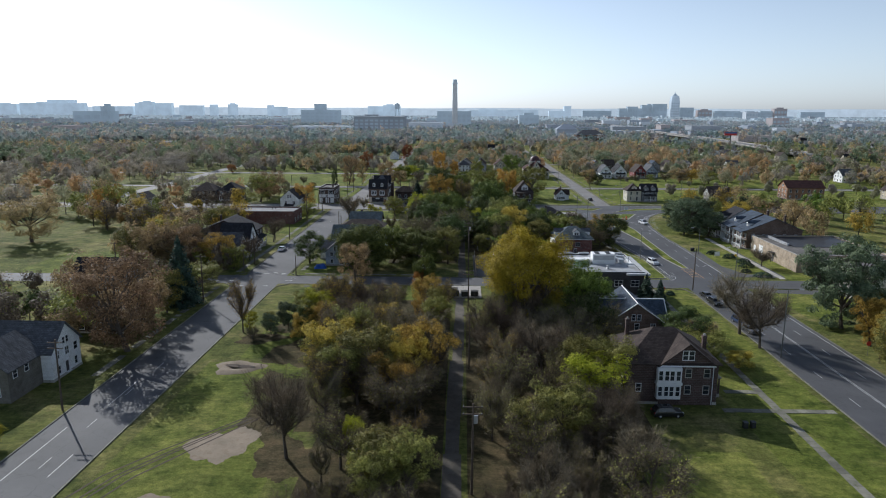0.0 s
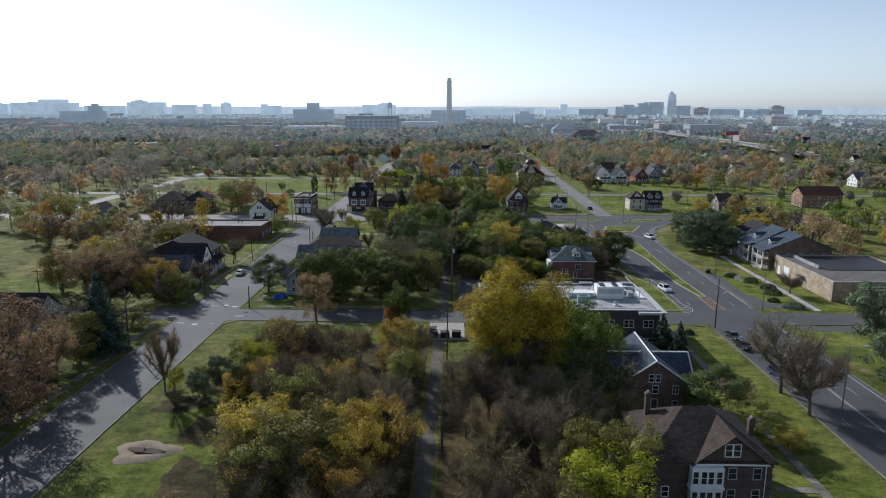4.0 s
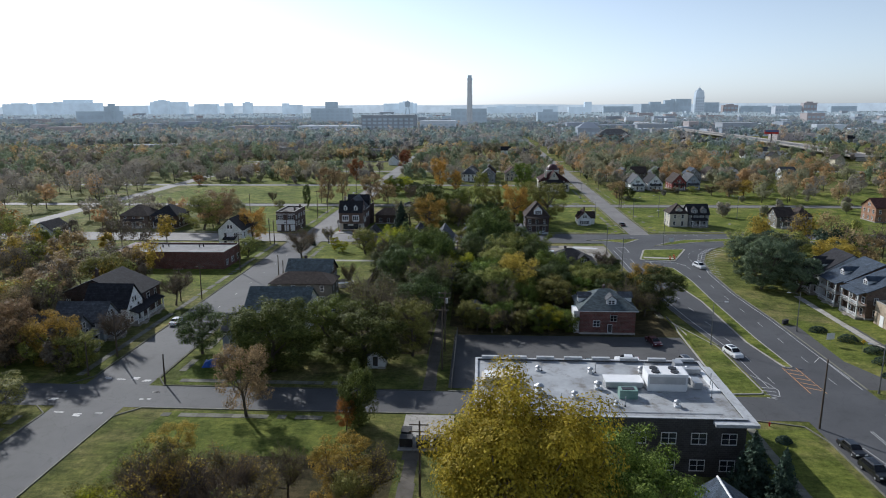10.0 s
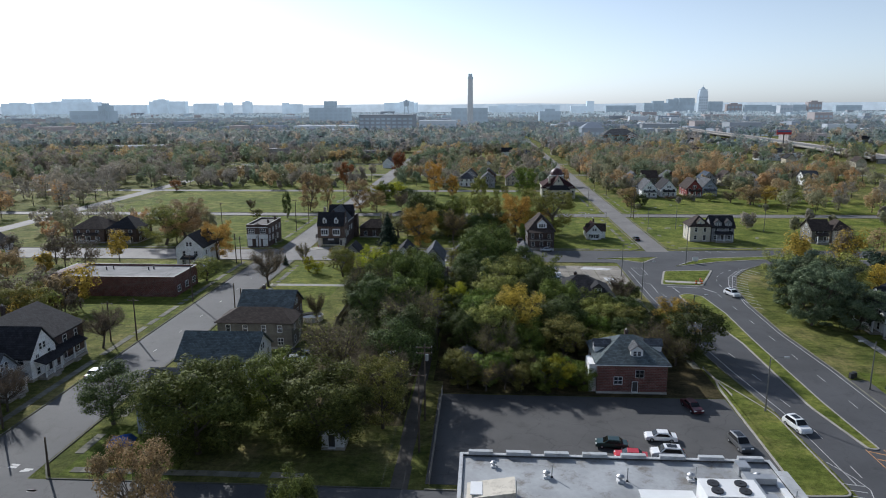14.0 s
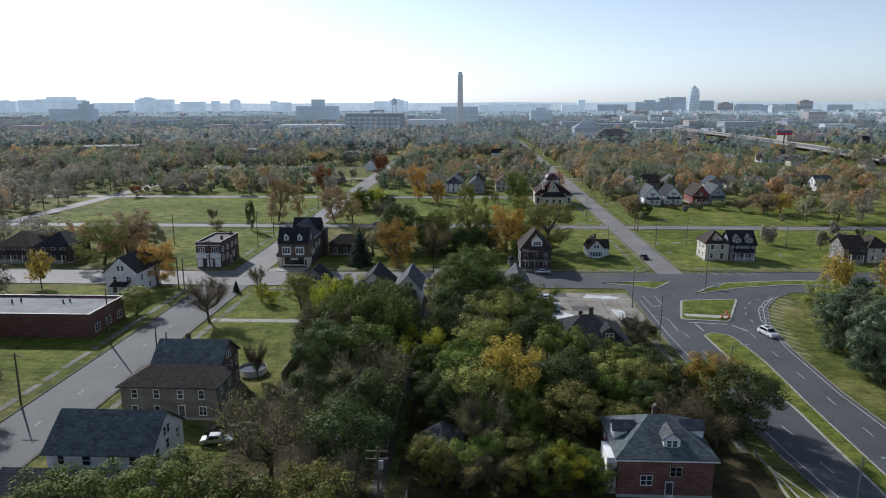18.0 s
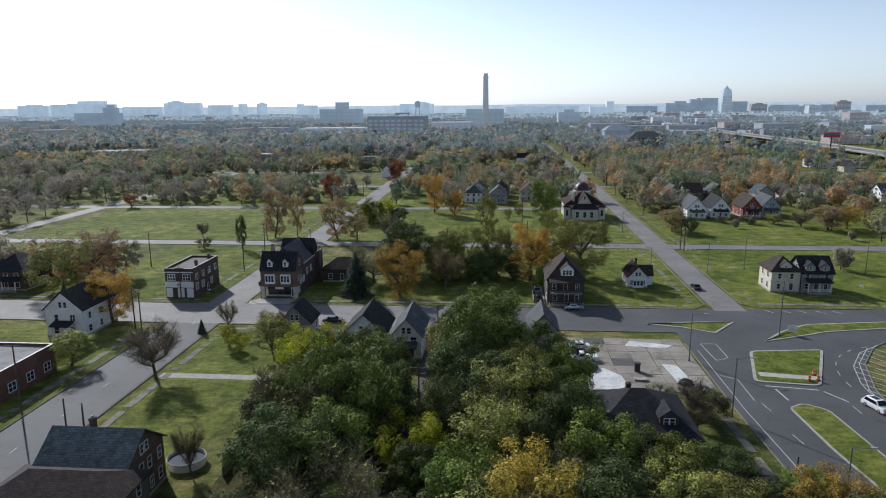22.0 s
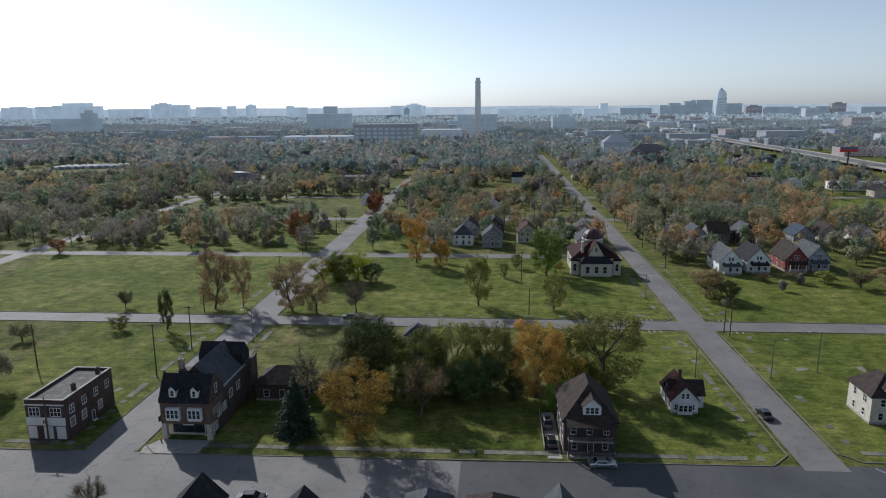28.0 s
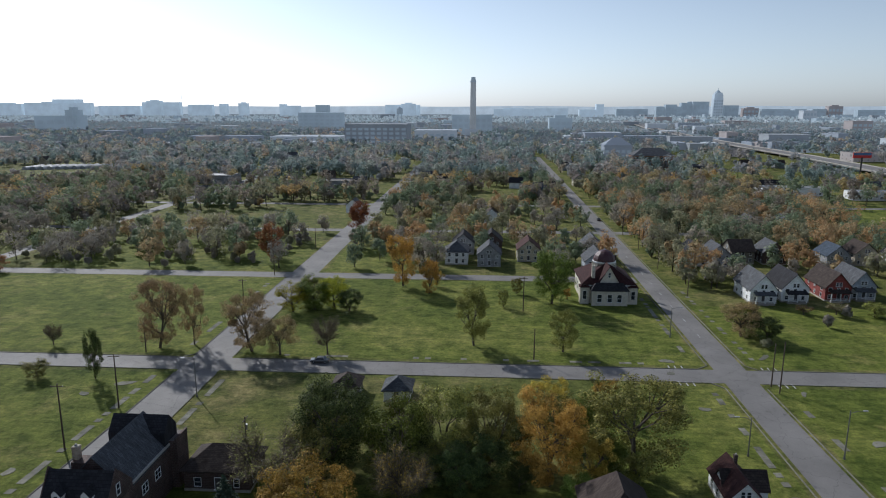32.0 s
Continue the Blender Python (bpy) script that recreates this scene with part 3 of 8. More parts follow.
for y in range(-20, 182, 12):
    line_strip(bm, [(77.2, y), (77.2, y + 3.2)], 0.13, Z)
    line_strip(bm, [(69.4, y), (69.4, y + 3.2)], 0.13, Z)
for y in range(202, 300, 11):
    line_strip(bm, [(66.3 - 0.05 * max(0, y - 225), y), (66.3 - 0.05 * max(0, y - 216), y + 3)], 0.13, Z)
    line_strip(bm, [(77.3, y), (77.3, y + 3)], 0.13, Z)
for i in range(7):  # dashes that lead round the bend
    a = radians(180 - 14 * i)
    line_strip(bm, [(99 + 18 * math.cos(a), 301 + 22 * math.sin(a)), (99 + 18 * math.cos(a - 0.1), 301 + 22 * math.sin(a - 0.1))], 0.14, Z)
BEND = [(82.6, 282), (84.2, 292), (85.6, 300), (88.4, 308), (92.4, 315), (97.6, 320.6)]  # hatched edge of the bend
INNER = [(82.0, 282), (82.4, 294), (83.4, 302.5), (86.2, 311), (91.0, 318.5), (97.0, 323.4)]
line_strip(bm, INNER, 0.16, Z)
for (ax, ay), (bx, by), (cx, cy), (dx, dy) in zip(INNER, INNER[1:], BEND, BEND[1:]):
    for k in range(3):
        t = k / 3
        line_strip(bm, [(ax + (bx - ax) * t, ay + (by - ay) * t), (cx + (dx - cx) * t + 1.6, cy + (dy - cy) * t - 2.0)], 0.22, Z)
for k in range(4):  # hatched tips of the grass wedge and the corner bays
    line_strip(bm, [(62.6, 200.5 - 1.5 * k), (65.6 - 0.5 * k, 199.8 - 1.5 * k)], 0.16, Z)
line_strip(bm, [(63.5, 206), (65.2, 202), (65.8, 199), (65, 196.6), (62.8, 195.6)], 0.14, Z)
line_strip(bm, [(66.4, 180), (69.5, 178.5), (70.2, 174), (67, 172)], 0.14, Z)
line_strip(bm, [(78.5, 213), (81, 216), (81.2, 205)], 0.14, Z)
line_strip(bm, [(79, 190), (83.5, 189), (88, 186)], 0.14, Z)
line_strip(bm, [(66, 300.5), (74.5, 299.2)], 0.3, Z)
line_strip(bm, [(75.2, 298.6), (77.4, 294.5)], 0.3, Z)
line_strip(bm, [(67.2, 299.2), (67.6, 294.5)], 0.3, Z)
line_strip(bm, [(60.6, 322), (63.8, 322), (63.8, 314), (61, 312.5), (60.6, 322)], 0.14, Z)
line_strip(bm, [(59.3, 305), (62, 303), (61.8, 294)], 0.14, Z)
for i in range(5):
    line_strip(bm, [(83 + 4 * i, 347.4), (84.4 + 4 * i, 345.2)], 0.2, Z)
tagged(part("lane_paint", bm, M_PAINT), "white edge lines and hatching on the boulevard", "road marking", kind="structure")
bm = bmesh.new()
for k in range(5):
    line_strip(bm, [(71.2, 209.4 - 2.2 * k), (73.4, 208.2 - 2.2 * k)], 0.22, Z)
line_strip(bm, [(71.0, 210), (70.9, 198)], 0.14, Z)
line_strip(bm, [(73.6, 210), (73.7, 198)], 0.14, Z)
tagged(part("lane_paint", bm, M_YPAINT), "faded orange hatching before the median nose", "road marking", kind="structure")
bm = bmesh.new()
rnd = random.Random(8)
for x, y in ((-57, 199), (-54.5, 198.6), (-51.5, 199.2), (-49, 198), (-57.5, 184.6), (-54, 183.8), (-51, 184.4), (-45.4, 193.4), (-45.6, 190), (-62, 193), (-61.6, 189.6)):
    for k in range(2):
        x1, y1 = x + rnd.uniform(-0.4, 0.4), y + rnd.uniform(-0.4, 0.4)
        line_strip(bm, [(x1 - 0.7, y1), (x1 + 0.6, y1 + rnd.uniform(-0.2, 0.2))], 0.45, Z)
for x in (60.5, 62, 63.6, 82.5, 84, 85.6):
    line_strip(bm, [(x, 417), (x, 419.4)], 0.3, Z)
    line_strip(bm, [(x, 427), (x, 429)], 0.3, Z)
tagged(part("crosswalk_paint", bm, M_PAINT), "half worn white crosswalk bars at the corners", "road marking", kind="structure")

# ---- kerbs, islands and pavements ----
KERB = "low pale concrete kerb along the street"
RUNS = (((-59.9, -100), (-59.9, 184), (-63, 186.9)), ((-47.7, -100), (-47.7, 183.5), (-44.5, 186.9), (4, 186.9)), ((-60.1, 328.6), (-60.1, 199.5), (-63, 196.1)),
        ((-47.4, 328.6), (-47.4, 199.5), (-45, 196.1), (4, 196.1)), ((7, 196.1), (54, 196.1)), ((-47.4, 328.9), (57, 328.9)), ((-57.6, 417), (-57.6, 348), (-61, 345.1), (-300, 345.1)),
        ((-47.4, 417), (-47.4, 348.5), (-44, 345.1), (66, 347.1), (69.9, 351), (69.9, 416), (67.5, 418.9), (-44, 418.9)), ((79.1, 416), (79.1, 352), (82, 349.2), (300, 349.2)),
        ((79.1, 418.9), (300, 418.9)), ((69.9, 506), (69.9, 429.5), (67, 427.1), (-44, 427.1)), ((79.1, 700), (79.1, 430), (81.5, 427.1), (300, 427.1)), ((69.9, 700), (69.9, 517)),
        ((-57.6, 506), (-57.6, 429), (-60, 427.1), (-300, 427.1)), ((-60, 418.9), (-300, 418.9)), ((-47.4, 506), (-47.4, 429)), ((65.4, -100), (65.4, 180), (64, 185), (57, 186.9)),
        ((81.6, -100), (81.6, 180), (85, 186.9), (300, 186.9)), ((81.7, 200), (81.9, 240), (81.1, 262), (82.1, 284), (84.6, 300), (89.1, 312.5), (95.1, 321.4), (101, 326.6), (145, 327.4), (300, 327.4)),
        ((57.4, 322), (57.4, 290), (58.4, 262), (60.4, 240), (62.9, 222)), ((-60.1, 328.9), (-300, 328.9)))
for run in RUNS:
    bm = bmesh.new()
    kerb_run(bm, run)
    tagged(part("kerb", bm, M_OLDSLAB), KERB, "kerb", kind="structure")


def island(outline, label, rim=0.55, inner_label="grass of the traffic island"):
    """A raised traffic island: a pale concrete rim with grass inside."""
    cx, cy = sum(p[0] for p in outline) / len(outline), sum(p[1] for p in outline) / len(outline)
    bm = bmesh.new()
    prism(bm, outline, 0.0, 0.17)
    top = tagged(part("traffic_island", bm, M_CONC), label, "traffic island", kind="structure")
    n = len(outline)
    inner = []
    for i in range(n):
        p0, p1, p2 = Vector(outline[i - 1]), Vector(outline[i]), Vector(outline[(i + 1) % n])
        a, b = (p1 - p0).normalized(), (p2 - p1).normalized()
        nrm = Vector((-a.y, a.x)) + Vector((-b.y, b.x))
        nrm.normalize()
        k = max(0.45, nrm.dot(Vector((-a.y, a.x))))
        inner.append(tuple(p1 + nrm * rim / k))
    bm = bmesh.new()
    prism(bm, inner, 0.1, 0.2)
    part("turf", bm, M_LAWN, top, inner_label)
    return top


def rounded(outline, r, n=5):
    """The outline with its corners rounded."""
    out = []
    m = len(outline)
    for i in range(m):
        p0, p1, p2 = Vector(outline[i - 1]), Vector(outline[i]), Vector(outline[(i + 1) % m])
        rr = min(r, (p0 - p1).length * 0.45, (p2 - p1).length * 0.45)
        a, b = p1 + (p0 - p1).normalized() * rr, p1 + (p2 - p1).normalized() * rr
        for k in range(n + 1):
            t = k / n
            out.append(tuple(a * (1 - t) ** 2 + p1 * 2 * t * (1 - t) + b * t * t))
    return out


island(rounded([(64.6, 302.2), (75.8, 300.8), (84.6, 319.9), (69.3, 318.2)], 1.6), "grassy traffic island with a pale concrete rim")
island(rounded([(67.0, 277), (69.6, 255), (69.4, 224), (71.4, 209.8), (73.2, 209.8), (72.6, 226), (72.9, 256), (73.6, 276), (72.6, 291), (69.4, 293.4), (66.4, 291.5)], 1.2), "long narrow grass median with a concrete kerb", 0.35)
island(rounded([(51.6, 334.4), (59.5, 332.4), (65.8, 328.8), (72.6, 337.2), (62, 336.6)], 0.8), "small pointed grass island in the junction", 0.55)
island(rounded([(74.0, 323.8), (82, 327.2), (90.5, 331.2), (104.7, 334.4), (150, 334.8), (150, 338.6), (107, 339.4), (88, 336.4), (80.5, 331)], 1.5), "long curved grass island with a concrete rim", 0.5)
bm = bmesh.new()
prism(bm, [(66.6, 304.6), (76.6, 303.2), (77.6, 305.0), (66.8, 306.6)], 0.15, 0.215)
tagged(part("island_path", bm, M_CONC), "pale concrete path across the traffic island", "path", kind="structure")
island(rounded([(56.0, 196.8), (62.9, 197.2), (62.6, 221), (57.6, 236), (56.8, 231)], 1.4), "long green grass wedge beside the car park", 0.3)


def slabs(x0, y0, x1, y1, w, label, seed, gone=0.12, size=1.5):
    """A pavement of single concrete slabs, some missing or grown over."""
    rnd = random.Random(seed)
    d = Vector((x1 - x0, y1 - y0))
    n = int(d.length / size)
    ang = math.atan2(d.y, d.x)
    root = thing("pavement", label, "pavement", pose(x0, y0, 0, 0, 0, math.degrees(ang)), kind="structure")
    for i in range(n):
        if rnd.random() < gone:
            continue
        ob = new("slab", SLABS[w])
        ob.parent = root
        ob.matrix_local = pose((i + 0.5) * size, rnd.uniform(-0.04, 0.04), rnd.uniform(0.0, 0.02), rnd.uniform(-0.6, 0.6), rnd.uniform(-0.6, 0.6), rnd.uniform(-0.8, 0.8))
    return root


SLABS = {}
for w in (1.3, 1.4, 1.5, 1.8):
    SLABS[w] = mesh_of("slab", boxes((-0.735, 0.735, -w * 0.45, w * 0.45, -0.05, 0.06)), M_CONC if w == 1.8 else M_OLDSLAB)


# ---- houses ----
FOOT = [(-46, -34, 348, 374), (45, 65, 478, 502)]  # where buildings stand


def turned(bm, quarter):
    if quarter:
        bmesh.ops.rotate(bm, verts=bm.verts, cent=(0, 0, 0), matrix=Matrix.Rotation(radians(90 * quarter), 3, "Z"))
    return bm


def gable_body(w, d, h, rh):
    """Walls up to the eaves with a gable at each end, ridge along y."""
    bm = bmesh.new()
    prof = [(-w / 2, 0), (w / 2, 0), (w / 2, h), (0, h + rh), (-w / 2, h)]
    a = [bm.verts.new((x, -d / 2, z)) for x, z in prof]
    b = [bm.verts.new((x, d / 2, z)) for x, z in prof]
    bm.faces.new(a)
    bm.faces.new(b[::-1])
    for i in range(5):
        j = (i + 1) % 5
        bm.faces.new((a[j], a[i], b[i], b[j]))
    return bm


def gable_roof(w, d, h, rh, o=0.45, t=0.2):
    bm = bmesh.new()
    k = rh / (w / 2)
    lift = 0.03
    prof = [(-w / 2 - o, h - o * k + lift), (0, h + rh + lift), (w / 2 + o, h - o * k + lift), (w / 2 + o, h - o * k + t + lift), (0, h + rh + t + lift), (-w / 2 - o, h - o * k + t + lift)]
    a = [bm.verts.new((x, -d / 2 - o, z)) for x, z in prof]
    b = [bm.verts.new((x, d / 2 + o, z)) for x, z in prof]
    for q in ((0, 1, 4, 5), (1, 2, 3, 4)):
        bm.faces.new([a[i] for i in q])
        bm.faces.new([b[i] for i in reversed(q)])
    for i in range(6):
        j = (i + 1) % 6
        bm.faces.new((a[j], a[i], b[i], b[j]))
    return bm


def hip_roof(w, d, h, rh, o=0.5, cut=0.9, t=0.16):
    """A hipped roof; cut: how far the hips run in from the ends, in half widths."""
    bm = bmesh.new()
    W, D = w / 2 + o, d / 2 + o
    if w >= d:
        r = max(0.05, W - D * cut)
        top = [(-r, 0), (r, 0)]
    else:
        r = max(0.05, D - W * cut)
        top = [(0, -r), (0, r)]
    e = [bm.verts.new((x, y, h)) for x, y in ((-W, -D), (W, -D), (W, D), (-W, D))]
    u = [bm.verts.new((x, y, h + t)) for x, y in ((-W, -D), (W, -D), (W, D), (-W, D))]
    p, q = [bm.verts.new((x, y, h + rh + t)) for x, y in top]
    bm.faces.new(e[::-1])
    for i in range(4):
        j = (i + 1) % 4
        bm.faces.new((e[i], e[j], u[j], u[i]))
    if w >= d:
        for f in ((u[0], u[1], q, p), (u[1], u[2], q), (u[2], u[3], p, q), (u[3], u[0], p)):
            bm.faces.new(f)
    else:
        for f in ((u[0], u[1], p), (u[1], u[2], q, p), (u[2], u[3], q), (u[3], u[0], p, q)):
            bm.faces.new(f)
    return bm


WIN = {}


def window(parent, m, w=0.95, h=1.5, frame_mat=None, bars=1, boarded=False):
    """A framed sash window with its pane, at the pose m (facing -y)."""
    key = (round(w, 2), round(h, 2), frame_mat.name if frame_mat else "", bars, boarded)
    if key not in WIN:
        f = 0.09
        xs = [-w / 2 - f, -w / 2]
        for i in range(1, bars):
            c = -w / 2 + w * i / bars
            xs += [c - 0.045, c + 0.045]
        xs += [w / 2, w / 2 + f]
        zs = [-f - 0.04, 0, h / 2 - 0.03, h / 2 + 0.03, h, h + f]
        bm = bmesh.new()
        vs_ = [[bm.verts.new((x, 0.05, z)) for z in zs] for x in xs]
        fs = [bm.faces.new((vs_[i][j], vs_[i + 1][j], vs_[i + 1][j + 1], vs_[i][j + 1])) for i in range(len(xs) - 1) for j in range(5) if i % 2 == 0 or j % 2 == 0]
        ex = bmesh.ops.extrude_face_region(bm, geom=fs)
        bmesh.ops.translate(bm, vec=(0, -0.13, 0), verts=[v for v in ex["geom"] if isinstance(v, bmesh.types.BMVert)])
        bmesh.ops.recalc_face_normals(bm, faces=bm.faces)
        WIN[key] = (mesh_of("window", bm, frame_mat or M_TRIM), mesh_of("pane", boxes((-w / 2, w / 2, -0.022, 0.03, 0, h)), M_BOARD if boarded else M_PANE))
    fr = new("window", WIN[key][0])
    fr.parent = parent
    fr.matrix_local = m
    pn = new("pane", WIN[key][1])
    pn.parent = fr
    return fr


def face(side, u, z, w, d):
    """The pose on a wall of a w by d house: side f(ront), b(ack), l(eft), r(ight)."""
    if side == "f":
        return pose(u, -d / 2, z)
    if side == "b":
        return pose(-u, d / 2, z, 0, 0, 180)
    if side == "l":
        return pose(-w / 2, -u, z, 0, 0, -90)
    return pose(w / 2, u, z, 0, 0, 90)


def door(parent, m, w=0.95, h=2.05, mat=None):
    fr = part("door", boxes((-w / 2 - 0.1, -w / 2, -0.08, 0.04, 0, h + 0.1), (w / 2, w / 2 + 0.1, -0.08, 0.04, 0, h + 0.1), (-w / 2, w / 2, -0.08, 0.04, h, h + 0.1), (-w / 2 - 0.1, w / 2 + 0.1, -0.5, 0.04, -0.02, 0.12)), M_TRIM, parent)
    fr.matrix_local = m
    lf = part("door_leaf", boxes((-w / 2, w / 2, -0.03, 0.03, 0.1, h), (-w / 2 + 0.15, w / 2 - 0.15, -0.045, -0.03, 0.3, 0.9), (-w / 2 + 0.15, w / 2 - 0.15, -0.045, -0.03, 1.1, h - 0.2)), mat or M_DKTRIM, fr)
    return lf


def chimney(parent, x, y, z0, z1, mat=None, s=0.65):
    c = part("chimney", boxes((x - s / 2, x + s / 2, y - s / 2, y + s / 2, z0, z1), (x - s / 2 - 0.08, x + s / 2 + 0.08, y - s / 2 - 0.08, y + s / 2 + 0.08, z1 - 0.3, z1 - 0.08)), mat or M_BRICK_DARK, parent)
    part("chimney_pot", boxes((x - 0.14, x + 0.14, y - 0.14, y + 0.14, z1, z1 + 0.3)), M_CONC, c)


def dormer(parent, x, y, z, w, dpth, h, rh, wall, roof, nwin=2, quarter=0):
    """A gabled dormer that looks along -y (turned by quarters)."""
    m = pose(x, y, z, 0, 0, 90 * quarter)
    bd = part("dormer", gable_body(w, dpth, h, rh), wall, parent)
    bd.matrix_local = m
    rf = part("dormer_roof", gable_roof(w, dpth, h, rh, 0.25, 0.12), roof, bd)
    for i in range(nwin):
        window(bd, pose((i - (nwin - 1) / 2) * 0.8, -dpth / 2, h * 0.15), 0.6, h * 0.7)
    return bd


def porch(parent, w, d, x, dep, wide, roof, storeys=1, mat=None, hh=2.6, slope=0.7, side="f"):
    mat = mat or M_TRIM
    y0, y1 = -d / 2 - dep, -d / 2
    pr = part("porch", boxes((x - wide / 2, x + wide / 2, y0, y1, 0, 0.5), (x - 0.7, x + 0.7, y0 - 0.7, y0, 0, 0.25)), M_BOARD, parent)
    for s in range(storeys):
        z = 0.5 + s * 2.9
        if s:
            part("porch_floor", boxes((x - wide / 2, x + wide / 2, y0, y1 - 0.002, z - 0.22, z)), M_BOARD, pr)
        n = 3 if wide > 4 else 2
        for i in range(n):
            px = x - wide / 2 + 0.15 + (wide - 0.3) * i / (n - 1)
            part("post", boxes((px - 0.12, px + 0.12, y0 + 0.05, y0 + 0.29, z, z + hh)), mat, pr)
        part("railing", boxes((x - wide / 2, x + wide / 2, y0 + 0.12, y0 + 0.2, z + 0.82, z + 0.92), (x - wide / 2, x + wide / 2, y0 + 0.13, y0 + 0.18, z + 0.2, z + 0.28),
                              *[(x - wide / 2 + 0.25 * k, x - wide / 2 + 0.25 * k + 0.06, y0 + 0.13, y0 + 0.18, z + 0.25, z + 0.85) for k in range(1, int(wide / 0.25))]), mat, pr)
    zt = 0.5 + (storeys - 1) * 2.9 + hh
    bm = bmesh.new()
    o = 0.3
    pts = [(x - wide / 2 - o, y0 - o, zt), (x + wide / 2 + o, y0 - o, zt), (x + wide / 2 + o, y1, zt + slope), (x - wide / 2 - o, y1, zt + slope)]
    lo = [bm.verts.new(p) for p in pts]
    hi = [bm.verts.new((p[0], p[1], p[2] + 0.16)) for p in pts]
    bm.faces.new(lo[::-1])
    bm.faces.new(hi)
    for i in range(4):
        bm.faces.new((lo[i], lo[(i + 1) % 4], hi[(i + 1) % 4], hi[i]))
    part("porch_roof", bm, roof, pr)
    return pr


def house(label, x, y, rot, w, d, h, rh, kind, wall, roof, gable=None, wins=((), ()), front_cols=3, side_cols=3, porch_w=0.0, storeys=2, chim=None, dorm=0, dorm_mat=None, group="houses along the streets", boarded=0.0, seed=0, attic=True, name="house", porch_st=1, cat="house", porch_mat=None):
    """A timber or brick house. kind: gy (gable to the front), gx (ridge across), hip."""
    root = thing(name, label, cat, pose(x, y, 0, 0, 0, rot), group)
    rnd = random.Random(seed + int(x * 7 + y * 3))
    hw, hd = (d / 2, w / 2) if abs(rot) == 90 else (w / 2, d / 2)
    FOOT.append((x - hw, x + hw, y - hd, y + hd))
    part("foundation", boxes((-w / 2 - 0.06, w / 2 + 0.06, -d / 2 - 0.06, d / 2 + 0.06, 0, 0.45)), M_CONC, root)
    if kind == "gy":
        part("wall", gable_body(w, d, h, rh), wall, root)
        part("roof", gable_roof(w, d, h, rh), roof, root)
    elif kind == "gx":
        part("wall", turned(gable_body(d, w, h, rh), 1), wall, root)
        part("roof", turned(gable_roof(d, w, h, rh), 1), roof, root)
    else:
        part("wall", boxes((-w / 2, w / 2, -d / 2, d / 2, 0, h)), wall, root)
        part("roof", hip_roof(w, d, h, rh), roof, root)
    sh = min(2.9, h / storeys)
    for s in range(storeys):
        z = s * sh + 0.95
        # only walls that the streets look on have windows built
        shown = (("f", front_cols, w), ("r", side_cols, d), ("l", side_cols, d))
        shown = shown[:2] if (rot == 0 and x < -8 or rot == -90) else (shown[0], shown[2]) if (rot == 0 and x > 8 or rot == 90) else shown
        for side, cols, span in shown:
            for i in range(cols):
                u = (i - (cols - 1) / 2) * span / (cols + 0.25) + rnd.uniform(-0.2, 0.2)
                if side == "f" and s == 0 and i == cols // 2:
                    door(root, face("f", u, 0.45, w, d))
                    continue
                if side == "f" and porch_w and s == 0 and abs(u) > porch_w / 2:
                    pass
                window(root, face(side, u, z, w, d), 0.85 + 0.25 * (rnd.random() < 0.3), min(1.5, sh * 0.5), bars=2 if rnd.random() < 0.25 else 1, boarded=rnd.random() < boarded)
    if attic and kind == "gy" and rh > 2:
        for sd in ("f",):
            for u in (-0.55, 0.55):
                window(root, face(sd, u, h + 0.35, w, d), 0.7, min(1.2, rh * 0.4))
    if attic and kind == "gx" and rh > 2:
        for sd in (("r",) if x < 0 else ("l",)):
            for u in (-0.55, 0.55):
                window(root, face(sd, u, h + 0.35, w, d), 0.7, min(1.2, rh * 0.4))
    if porch_w:
        porch(root, w, d, 0, 2.0, porch_w, roof, porch_st, porch_mat)
    if chim:
        chimney(root, chim[0], chim[1], h, h + rh + chim[2])
    for i in range(dorm):
        u = (i - (dorm - 1) / 2) * w * 0.42
        dormer(root, u, -d / 2 + d * 0.2, h + rh * 0.22, 1.9, d * 0.24, 1.15, 0.7, dorm_mat or M_TRIM, roof)
    return root


# brick house by the boulevard, with a white bay and a cross gable
b = house("dark brown brick house with brown shingle roof and white bay", 38.2, 118.4, 0, 15.0, 13, 7.0, 4.2, "hip", M_BRICK_DARK, M_RF_BROWN, front_cols=0, side_cols=3, chim=(-5.4, 3, 0.6))
wing = part("gable_wing", gable_body(8.8, 8.0, 7.0, 3.5), M_BRICK_DARK, b)
wing.matrix_local = pose(2.4, -2.7, 0)
r = part("gable_roof", gable_roof(8.8, 8.0, 7.0, 3.5, 0.5), M_RF_BROWN, b)
r.matrix_local = pose(2.4, -2.7, 0)
for u in (-0.5, 0.5):
    window(b, pose(2.4 + u, -6.72, 7.9), 0.8, 1.5)
part("cornice", boxes((-2.2, 7.0, -7.0, -6.7, 6.75, 6.98)), M_TRIM, b)
bay = part("bay", boxes((-2.6, 1.3, -7.5, -6.49, 1.3, 6.7), (-2.75, 1.45, -7.6, -6.49, 3.75, 4.15)), M_TRIM, b, "white painted two-storey bay")
for z in (1.9, 4.6):
    for u in (-2.1, -1.1, -0.25, 0.75):
        window(bay, pose(u, -7.5, z), 0.62, 1.6)
for z in (2.0, 4.9):
    for u in (2.6, 5.6):
        window(b, pose(u, -6.72, z), 0.9, 1.4, M_CONC)
window(b, pose(-5.4, -6.5, 2.3), 0.8, 1.3)
chimney(b, 6.6, -1.5, 0, 10.4)
